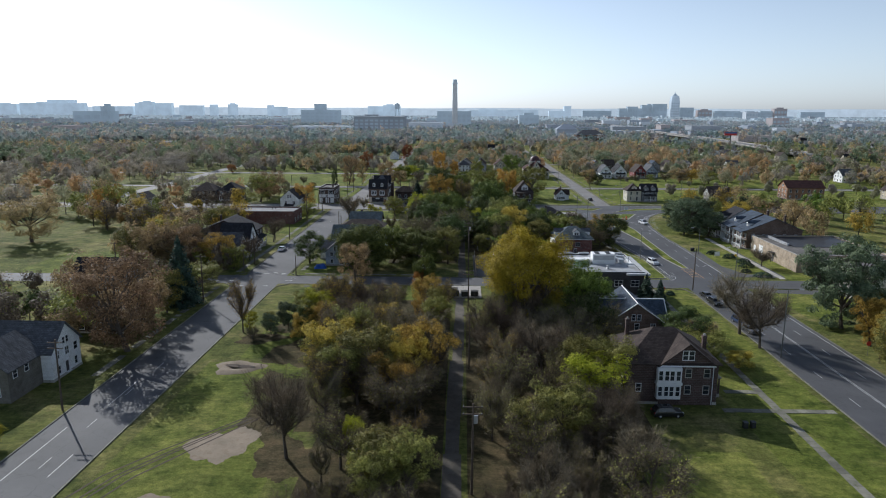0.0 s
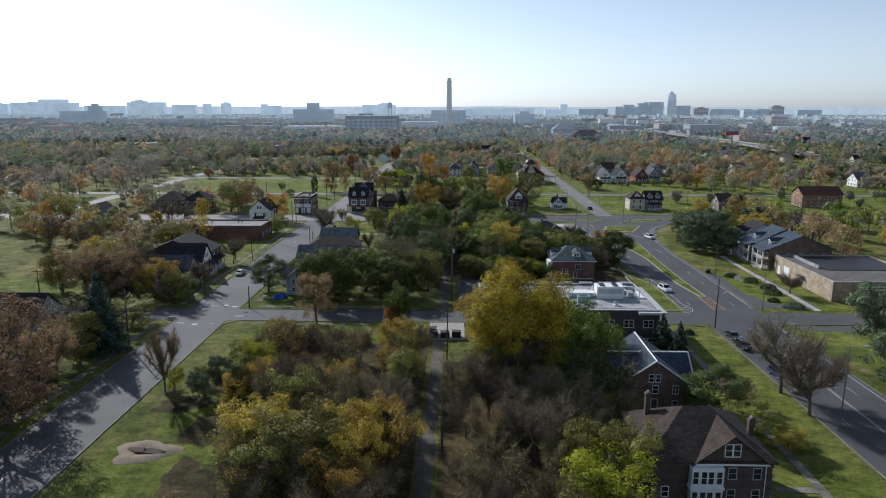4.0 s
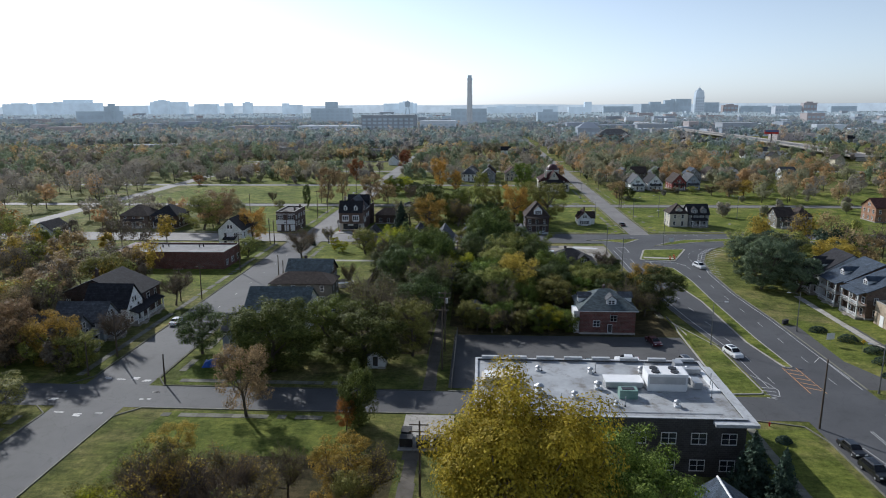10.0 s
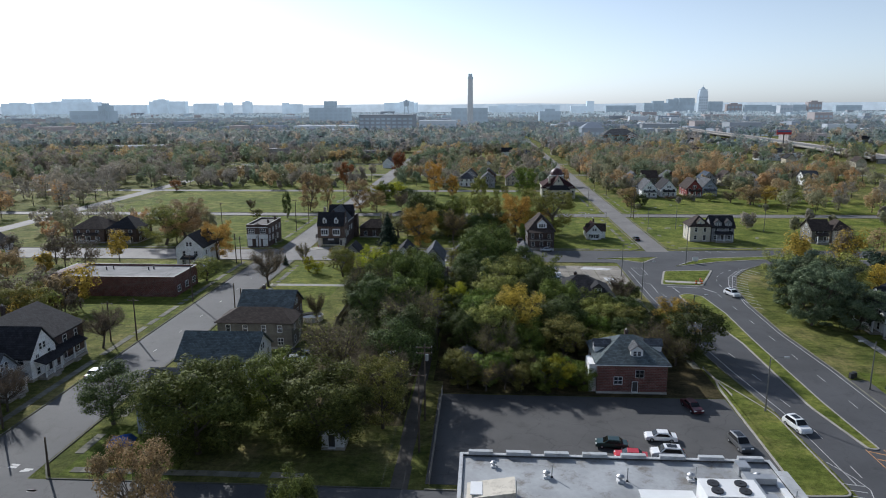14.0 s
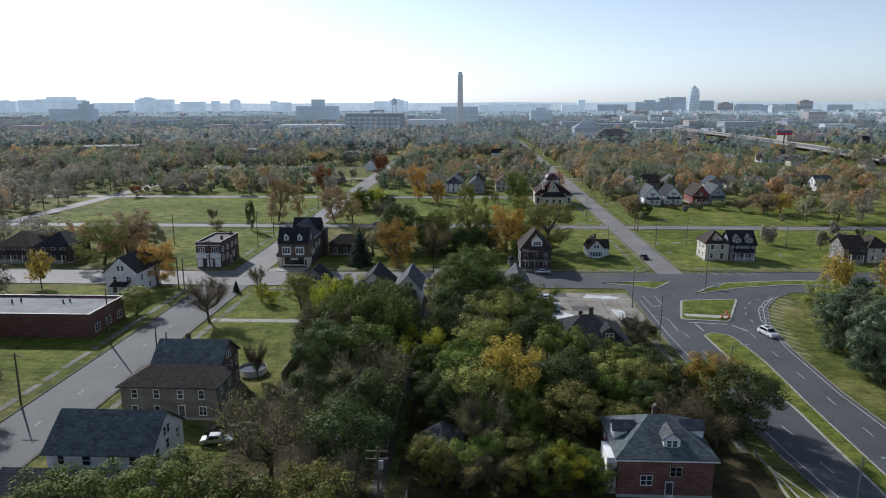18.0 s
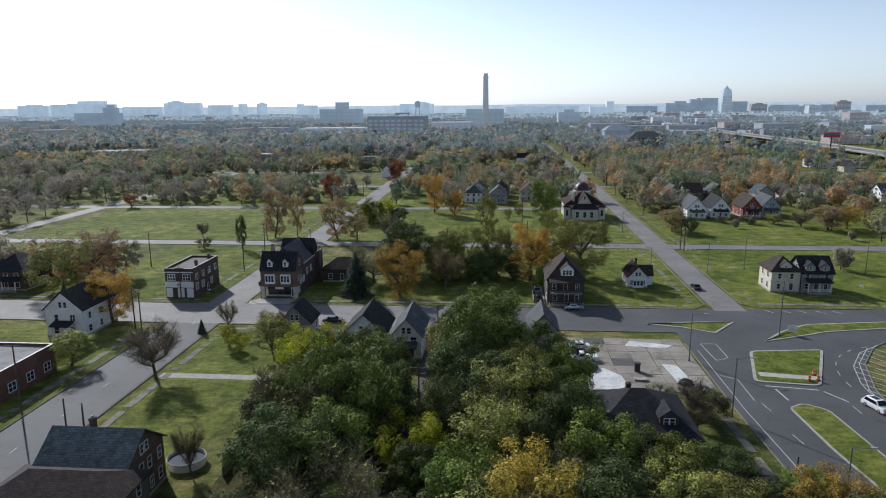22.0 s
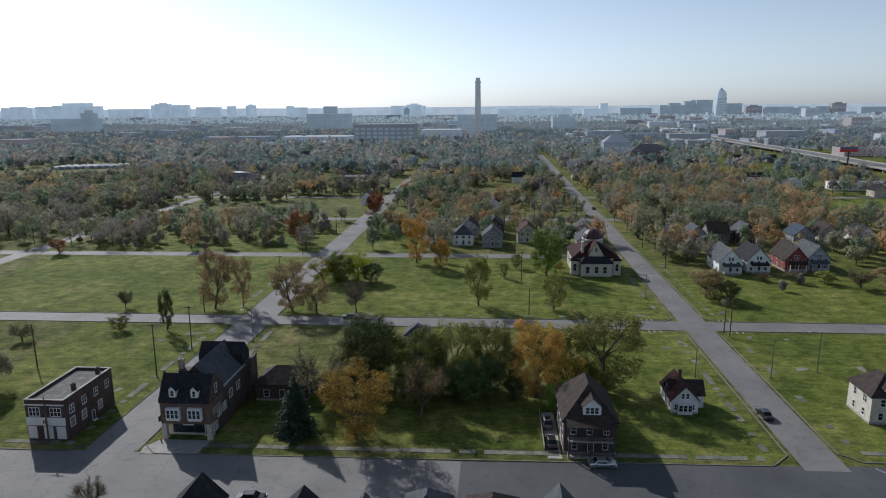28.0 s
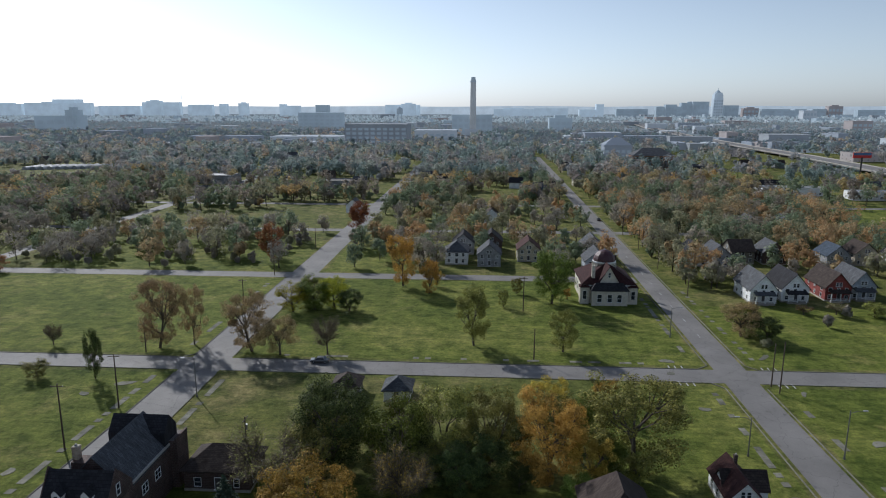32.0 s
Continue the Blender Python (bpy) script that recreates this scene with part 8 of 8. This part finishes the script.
fence(7.6, 197.4, 7.6, 226, 1.8, "grey weathered board fence beside the alley", M_BOARD)
fence(27.0, 350.5, 27.0, 366, 1.1, "low dark fence along the driveway", M_BOARD)
sheet("driveway", rect(27.4, 29.9, 347.6, 366), 0.026, M_CONC, "narrow pale concrete driveway", "driveway")
fence(-19.5, 264, -19.5, 290, 1.5, "grey board garden fence", M_BOARD)
fence(58.0, 227.6, 56.9, 240, 0.6, "low pale wall at the car park end", M_CONC)
sheet("garden_path", rect(-46, -22, 297, 299.2), 0.03, M_CONC, "pale broken concrete walk between lots", "path")
for i, (x, y, r, L) in enumerate(((-9, 78, 30, 3.2), (-7.5, 76.5, 75, 2.2), (-14, 98, 10, 3.5), (-13, 96, 60, 2.4), (-2, 74, 110, 2.6), (-3, 72.6, 20, 2.0))):
    lg = tagged(part("fallen_log", tube(bmesh.new(), (-L / 2, 0, 0.22), (L / 2, 0, 0.28), 0.24, 0.15, 8), M_BARK), "dark fallen log lying in the clearing", "log", "fallen logs")
    lg.matrix_world = pose(x, y, 0, 0, 0, r)
for i, (x, y, s) in enumerate(((-15.6, 100, 1.5), (-3.4, 73, 1.2), (-27.2, 120.6, 1.0))):
    rnd = random.Random(i)
    bm = bmesh.new()
    for k in range(40):
        a = rnd.uniform(0, math.tau)
        rr = rnd.uniform(0, 1.6) * s
        q = (rr * math.cos(a), rr * math.sin(a), rnd.uniform(0.05, 1.0 - 0.4 * rr) * s + 0.05)
        b_ = a + rnd.uniform(-1, 1)
        tube(bm, q, (q[0] + 0.9 * math.cos(b_), q[1] + 0.9 * math.sin(b_), max(0.02, q[2] + rnd.uniform(-0.5, 0.3))), 0.05, 0.02, 4, cap=False)
    bp = tagged(part("brush_pile", bm, M_BARK), "heap of dark cut branches on the grass", "brush pile")
    bp.matrix_world = pose(x, y, 0)
# leftover foundations and scattered slabs on the empty lots
rnd = random.Random(17)
for i, (x, y) in enumerate(((-50, 380), (-66, 372), (-84, 356), (90, 392), (97, 372), (104, 393), (62, 405), (60, 424), (86, 436), (-66, 410), (-72, 404), (118, 372), (61, 432), (86, 414))):
    pts = blob(0, 0, rnd.uniform(1.0, 2.6), rnd.uniform(0.7, 1.5), 7, i, 0, 0)
    bm = bmesh.new()
    prism(bm, pts, 0, 0.08)
    q = tagged(part("broken_slab", bm, M_OLDSLAB), "broken pale slab lying in the grass", "slab", "broken slabs")
    q.matrix_world = pose(x, y, 0, 0, 0, rnd.uniform(0, 90))
# planter of a vanished yard: cupola on the garage by the second cross street
b = house("small white garage with pyramid roof", -2.6, 407, 0, 5.6, 6, 2.6, 2.2, "hip", M_WHITE, M_RF_GREY, front_cols=1, side_cols=1, storeys=1, name="garage", group="", cat="garage")
house("small garage with brown pyramid roof", -14, 408, 0, 5.6, 6, 2.6, 2.2, "hip", M_TAN, M_RF_BROWN, front_cols=1, side_cols=1, storeys=1, name="garage", group="", cat="garage")
house("low brown brick house behind the spruce", -27.5, 372.5, 0, 11, 8, 3.6, 2.8, "hip", M_BRICK_DARK, M_RF_BROWN, front_cols=3, side_cols=2, storeys=1)

# ---- pavements of single slabs ----
PAVE = "broken pale concrete slab pavement, half grown over"
for i, (x0, y0, x1, y1, w, gone) in enumerate(((-43, 198.6, -10, 198.6, 1.5, 0.1), (-43, 184.6, -12, 184.6, 1.5, 0.25), (-44.6, 200, -44.6, 326, 1.5, 0.3), (-63.4, 120, -63.4, 184, 1.5, 0.2),
                                              (-63.4, 200, -63.4, 326, 1.5, 0.15), (-44, 348.6, 66, 349.6, 1.5, 0.05), (-61, 348.2, -140, 348.2, 1.5, 0.3), (66.6, 352, 66.6, 416, 1.4, 0.5),
                                              (82.6, 353, 82.6, 416, 1.4, 0.7), (55.2, 62, 55.2, 186, 1.5, 0.02), (83.4, 352.6, 130, 352.6, 1.5, 0.1), (-44, 325.6, 14, 325.6, 1.5, 0.2),
                                              (-44, 430, 60, 430, 1.3, 0.75), (66.8, 431, 66.8, 500, 1.3, 0.75), (82.4, 431, 82.4, 500, 1.3, 0.75), (-61.5, 352, -61.5, 415, 1.5, 0.4),
                                              (-44.5, 352, -44.5, 415, 1.5, 0.4), (96.4, 198, 96.4, 262, 1.8, 0.02), (55.8, 240, 54.8, 290, 1.5, 0.1), (-61.5, 431, -61.5, 500, 1.5, 0.5))):
    slabs(x0, y0, x1, y1, w, PAVE, 30 + i, gone)
slabs(55.2, 109.8, 45, 109.8, 1.5, "pale concrete path from the pavement to the brick house", 77, 0.0)
slabs(55.2, 109.8, 64.8, 109.8, 1.5, "pale concrete path from the pavement to the kerb", 78, 0.0)
slabs(55.2, 117.2, 48, 117.4, 1.5, "pale concrete path to the side door", 79, 0.0)


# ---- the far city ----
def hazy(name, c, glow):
    """Far masonry and land, a backdrop far behind the rest: haze painted in as pale colour and glow."""
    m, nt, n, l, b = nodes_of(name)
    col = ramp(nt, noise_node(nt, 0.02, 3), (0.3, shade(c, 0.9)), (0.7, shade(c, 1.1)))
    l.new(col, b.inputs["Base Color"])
    # emission lifts the unlit fronts to the brightness of haze
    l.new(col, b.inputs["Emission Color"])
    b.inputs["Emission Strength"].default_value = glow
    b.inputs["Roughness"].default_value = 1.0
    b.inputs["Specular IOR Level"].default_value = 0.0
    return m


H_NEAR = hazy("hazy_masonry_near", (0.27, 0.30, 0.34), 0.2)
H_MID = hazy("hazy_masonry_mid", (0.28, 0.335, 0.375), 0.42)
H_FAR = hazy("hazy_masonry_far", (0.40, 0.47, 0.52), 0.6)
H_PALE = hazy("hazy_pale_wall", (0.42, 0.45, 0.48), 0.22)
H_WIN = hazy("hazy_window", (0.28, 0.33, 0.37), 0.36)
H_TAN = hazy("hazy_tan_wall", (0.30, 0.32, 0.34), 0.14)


def far_block(label, x, y, w, d, h, mat, rows=0, cols=0, name="far_building", setback=()):
    """A distant block with bands of windows on its front and any set-back tops."""
    b = thing(name, label, "building", pose(x, y, 0), "far city buildings")
    part("wall", boxes((-w / 2, w / 2, -d / 2, d / 2, 0, h)), mat, b)
    z, ww, dd = h, w, d
    for k, dz in setback:
        ww, dd = ww * k, dd * k
        part("setback", boxes((-ww / 2, ww / 2, -dd / 2, dd / 2, z, z + dz)), mat, b)
        z += dz
    part("roof_edge", boxes((-w / 2 - 0.5, w / 2 + 0.5, -d / 2 - 0.5, d / 2 + 0.5, h - 1.2, h - 0.2)), mat, b)
    for r in range(rows):
        zz = 4 + r * (h - 7) / max(1, rows)
        for c in range(cols):
            cw_ = w / cols
            x0 = -w / 2 + c * cw_ + cw_ * 0.18
            part("window", boxes((x0, x0 + cw_ * 0.64, -d / 2 - 0.6, -d / 2 + 0.1, zz, zz + (h - 7) / max(1, rows) * 0.55)), H_WIN, b)
    return b


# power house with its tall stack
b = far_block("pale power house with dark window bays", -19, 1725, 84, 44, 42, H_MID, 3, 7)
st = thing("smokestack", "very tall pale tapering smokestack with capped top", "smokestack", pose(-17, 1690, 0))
# the shaft's glow stands in for haze over its dark side
part("shaft", tube(bmesh.new(), (0, 0, 0), (0, 0, 111), 7.2, 5.4, 14), hazy("hazed_stack_masonry", (0.40, 0.41, 0.41), 0.25), st)
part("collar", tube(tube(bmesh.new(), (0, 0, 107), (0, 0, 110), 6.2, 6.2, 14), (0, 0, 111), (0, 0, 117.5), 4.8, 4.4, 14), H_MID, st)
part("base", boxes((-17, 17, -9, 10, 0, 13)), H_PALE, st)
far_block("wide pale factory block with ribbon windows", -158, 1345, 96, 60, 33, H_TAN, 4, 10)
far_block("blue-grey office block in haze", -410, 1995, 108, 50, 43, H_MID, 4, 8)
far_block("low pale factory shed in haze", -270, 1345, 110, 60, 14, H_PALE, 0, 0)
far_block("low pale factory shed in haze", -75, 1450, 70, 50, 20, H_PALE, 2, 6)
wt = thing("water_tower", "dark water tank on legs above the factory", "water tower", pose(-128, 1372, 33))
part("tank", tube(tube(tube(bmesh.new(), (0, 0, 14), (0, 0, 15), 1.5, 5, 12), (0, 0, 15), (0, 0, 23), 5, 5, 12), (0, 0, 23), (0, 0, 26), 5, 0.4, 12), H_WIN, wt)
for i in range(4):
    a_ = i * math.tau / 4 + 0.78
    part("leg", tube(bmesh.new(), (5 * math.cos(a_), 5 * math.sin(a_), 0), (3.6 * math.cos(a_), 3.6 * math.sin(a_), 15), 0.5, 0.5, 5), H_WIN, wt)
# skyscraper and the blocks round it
b = far_block("tall stepped grey skyscraper with pointed crown", 1187, 3900, 46, 42, 94, hazy("hazed_skyscraper_stone", (0.36, 0.41, 0.45), 0.46), 6, 4, "skyscraper", ((0.92, 18), (0.86, 10)))
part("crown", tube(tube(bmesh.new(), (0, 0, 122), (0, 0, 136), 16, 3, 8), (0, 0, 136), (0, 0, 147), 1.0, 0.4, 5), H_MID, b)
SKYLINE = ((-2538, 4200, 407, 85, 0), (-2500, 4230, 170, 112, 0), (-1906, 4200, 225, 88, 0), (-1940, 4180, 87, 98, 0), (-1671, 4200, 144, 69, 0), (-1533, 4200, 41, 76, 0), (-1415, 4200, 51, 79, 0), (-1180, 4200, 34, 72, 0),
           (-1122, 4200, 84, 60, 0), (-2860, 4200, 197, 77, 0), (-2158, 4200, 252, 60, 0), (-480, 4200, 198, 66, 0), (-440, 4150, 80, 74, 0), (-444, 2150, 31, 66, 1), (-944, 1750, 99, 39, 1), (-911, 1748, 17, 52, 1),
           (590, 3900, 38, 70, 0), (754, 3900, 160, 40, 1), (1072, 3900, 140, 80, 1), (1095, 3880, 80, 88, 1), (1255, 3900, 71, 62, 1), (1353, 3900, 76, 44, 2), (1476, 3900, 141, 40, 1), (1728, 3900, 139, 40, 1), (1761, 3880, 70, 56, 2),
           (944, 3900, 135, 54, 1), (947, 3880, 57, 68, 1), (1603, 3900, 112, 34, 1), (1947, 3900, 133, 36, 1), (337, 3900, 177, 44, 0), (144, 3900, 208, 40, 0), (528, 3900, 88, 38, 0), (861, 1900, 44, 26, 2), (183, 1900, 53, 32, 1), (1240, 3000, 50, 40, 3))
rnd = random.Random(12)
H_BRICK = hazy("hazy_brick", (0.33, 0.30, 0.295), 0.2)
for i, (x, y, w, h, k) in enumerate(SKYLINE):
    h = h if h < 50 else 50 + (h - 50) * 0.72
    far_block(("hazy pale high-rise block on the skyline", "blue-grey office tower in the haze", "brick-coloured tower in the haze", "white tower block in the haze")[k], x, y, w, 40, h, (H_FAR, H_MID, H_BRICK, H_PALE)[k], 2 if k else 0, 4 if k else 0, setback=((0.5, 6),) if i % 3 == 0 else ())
part("mast", tube(bmesh.new(), (-1780, 4190, 0), (-1780, 4190, 150), 2.0, 0.6, 5), H_FAR, thing("radio_mast", "thin radio mast on the skyline", "radio mast"))
# the land beyond: added strip closing the horizon gap, haze painted in as pale glow
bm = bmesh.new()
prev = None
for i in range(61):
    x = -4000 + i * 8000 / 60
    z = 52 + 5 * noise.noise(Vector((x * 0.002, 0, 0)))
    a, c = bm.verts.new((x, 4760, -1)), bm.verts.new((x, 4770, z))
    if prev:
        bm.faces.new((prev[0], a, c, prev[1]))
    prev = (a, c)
tagged(part("backdrop", bm, hazy("hazed_distant_land", (0.46, 0.51, 0.54), 0.72)), "pale hazy band of distant land", "backdrop", kind="structure")
# ground of the city, with haze in its colour and a faint glow
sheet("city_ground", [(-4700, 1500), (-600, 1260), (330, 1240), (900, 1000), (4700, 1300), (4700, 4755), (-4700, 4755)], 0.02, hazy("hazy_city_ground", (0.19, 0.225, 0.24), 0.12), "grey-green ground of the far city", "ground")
# trees among the far streets, too many to count; haze painted in, stronger each band
rng = np.random.default_rng(77)
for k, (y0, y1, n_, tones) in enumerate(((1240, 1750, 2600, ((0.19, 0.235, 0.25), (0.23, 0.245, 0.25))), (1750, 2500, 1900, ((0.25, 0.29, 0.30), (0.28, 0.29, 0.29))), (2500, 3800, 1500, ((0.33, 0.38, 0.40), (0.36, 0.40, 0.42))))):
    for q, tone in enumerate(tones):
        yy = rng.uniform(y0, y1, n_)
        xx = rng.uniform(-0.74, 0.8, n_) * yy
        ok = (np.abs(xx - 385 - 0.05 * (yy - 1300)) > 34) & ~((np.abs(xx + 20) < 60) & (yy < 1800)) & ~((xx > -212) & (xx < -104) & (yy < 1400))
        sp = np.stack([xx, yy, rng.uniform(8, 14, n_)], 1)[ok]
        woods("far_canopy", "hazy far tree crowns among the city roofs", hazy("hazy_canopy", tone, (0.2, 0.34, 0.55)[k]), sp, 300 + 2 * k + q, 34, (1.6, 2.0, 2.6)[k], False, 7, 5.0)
# low works and roofs between the woods and the skyline
rnd = random.Random(21)
for i in range(420):
    y = 1230 + 2500 * rnd.random() ** 1.5
    x = rnd.uniform(-0.72, 0.8) * y + 30
    if abs(x + 20) < 75 and y < 1800 or (-225 < x < -90 and y < 1420) or abs(x - 375) < 40:
        continue
    w, d, h = rnd.choice((12, 16, 22, 30, 45, 70)) * rnd.uniform(0.8, 1.2), rnd.uniform(14, 45), rnd.choice((5, 6, 7, 8, 9, 10, 12, 16))
    k = rnd.random()
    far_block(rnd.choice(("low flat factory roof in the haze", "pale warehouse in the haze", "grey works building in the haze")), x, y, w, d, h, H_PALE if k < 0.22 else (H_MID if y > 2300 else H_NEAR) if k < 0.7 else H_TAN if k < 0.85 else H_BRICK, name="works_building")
for i in range(70):  # small houses among the far trees
    y = 610 + 560 * rnd.random()
    x = rnd.uniform(-0.6, 0.62) * y
    if not clear(x, y, 6):
        continue
    hb = thing("far_house", "small far house with dark gable roof", "house", pose(x, y, 0, 0, 0, rnd.choice((0, 90))), "far houses")
    part("wall", gable_body(8, 10, 4.6, 3.4), rnd.choice((M_WHITE, M_GREY, M_TAN, M_CREAM, M_BRICK_DARK)), hb)
    part("roof", gable_roof(8, 10, 4.6, 3.4), rnd.choice((M_RF_GREY, M_RF_DARK, M_RF_BROWN)), hb)
# school of orange brick and its neighbours
b = thing("school", "orange brick school with dark hipped roof", "school", pose(180, 968, 0))
part("wall", boxes((-20, 20, -12, 12, 0, 12.5)), M_BRICK_ORANGE, b)
part("roof", hip_roof(40, 24, 12.5, 7, 0.8), M_RF_GREY, b)
for r in range(3):
    for c in range(9):
        window(b, pose(-16 + c * 4, -12, 1.5 + r * 3.8), 2.0, 2.2, bars=2)
# annexe and flat works: brick paled by painted haze with a faint glow
far = far_block("dark brick school annexe with steep roof", 160, 1050, 30, 24, 18, H_NEAR, 2, 5, "school_annexe")
part("roof", hip_roof(30, 24, 18, 8, 0.5), H_NEAR, far)
far_block("flat dark brick works building", 207, 1440, 60, 30, 16, H_NEAR, 1, 8, "works_building")
for i in range(9):
    g = thing("greenhouse", "white arched plastic greenhouse", "greenhouse", pose(-436 + i * 7.2, 915 + i * 2, 0), "greenhouses")
    bm = bmesh.new()
    ar = [(3.2 * math.cos(t_ * math.pi / 8), 3.2 * math.sin(t_ * math.pi / 8)) for t_ in range(9)]
    a0, b0 = [bm.verts.new((x, -14, z)) for x, z in ar], [bm.verts.new((x, 14, z)) for x, z in ar]
    bm.faces.new(a0[::-1])
    bm.faces.new(b0)
    for k in range(8):
        bm.faces.new((a0[k], a0[k + 1], b0[k + 1], b0[k]))
    part("cover", bm, M_WROOF, g)
flat_building("low grey flat-roofed building", -112, -80, 772, 790, 5.5, M_GREY, M_TAR, 6, 3, 1)
flat_building("long white low metal shed", 207, 250, 752, 768, 5, M_WHITE, M_WROOF, 6, 2, 1)
flat_building("long low white building", 258, 300, 731, 745, 5, M_WHITE, M_WROOF, 6, 2, 1)
flat_building("grey low workshop among trees", -220, -190, 800, 822, 6, M_GREY, M_WROOF, 5, 3, 1)
# walls here also have haze and glow put into the brick colour
flat_building("brick works by the viaduct", 420, 470, 1050, 1080, 9, H_BRICK, M_TAR, 8, 3, 2)
flat_building("brick works by the viaduct", 300, 330, 1120, 1150, 8, H_BRICK, M_TAR, 6, 3, 2)
sg = thing("billboard", "red billboard on a tall dark post", "billboard", pose(352, 905, 0))
part("post", tube(bmesh.new(), (0, 0, 0), (0, 0, 16), 0.7, 0.7, 8), M_BLACK, sg)
part("panel", boxes((-8, 8, -0.4, 0.4, 15, 20)), M_SIGNRED, sg)
part("sky_band", boxes((-7.6, 7.6, -0.46, -0.4, 17.6, 19.6)), hazy("blue_print", (0.12, 0.2, 0.36), 0.0), sg, "blue printed band")
# raised motorway
vd = thing("viaduct", "long pale concrete motorway viaduct", "viaduct", kind="structure")
pts = [(340, 700), (356, 856), (368, 1074), (369, 1264), (381, 1592), (420, 2100), (520, 2900)]
bm = bmesh.new()
for (x0, y0), (x1, y1) in zip(pts, pts[1:]):
    prism(bm, [(x0, y0), (x0 + 24, y0), (x1 + 24, y1), (x1, y1)], 3.0, 4.0)
part("deck", bm, M_ROAD_OLD, vd)
bm = bmesh.new()
for (x0, y0), (x1, y1) in zip(pts, pts[1:]):
    for o in (0, 23.6):
        prism(bm, [(x0 + o, y0), (x0 + o + 0.4, y0), (x1 + o + 0.4, y1), (x1 + o, y1)], 4.0, 4.9)
part("barrier", bm, M_CONC, vd)
for (x0, y0), (x1, y1) in zip(pts, pts[1:]):
    n = int((y1 - y0) / 40)
    for i in range(n):
        t_ = i / n
        x, y = x0 + (x1 - x0) * t_, y0 + (y1 - y0) * t_
        part("pier", boxes((x + 2, x + 22, y - 0.9, y + 0.9, 0, 3)), M_CONC, vd)
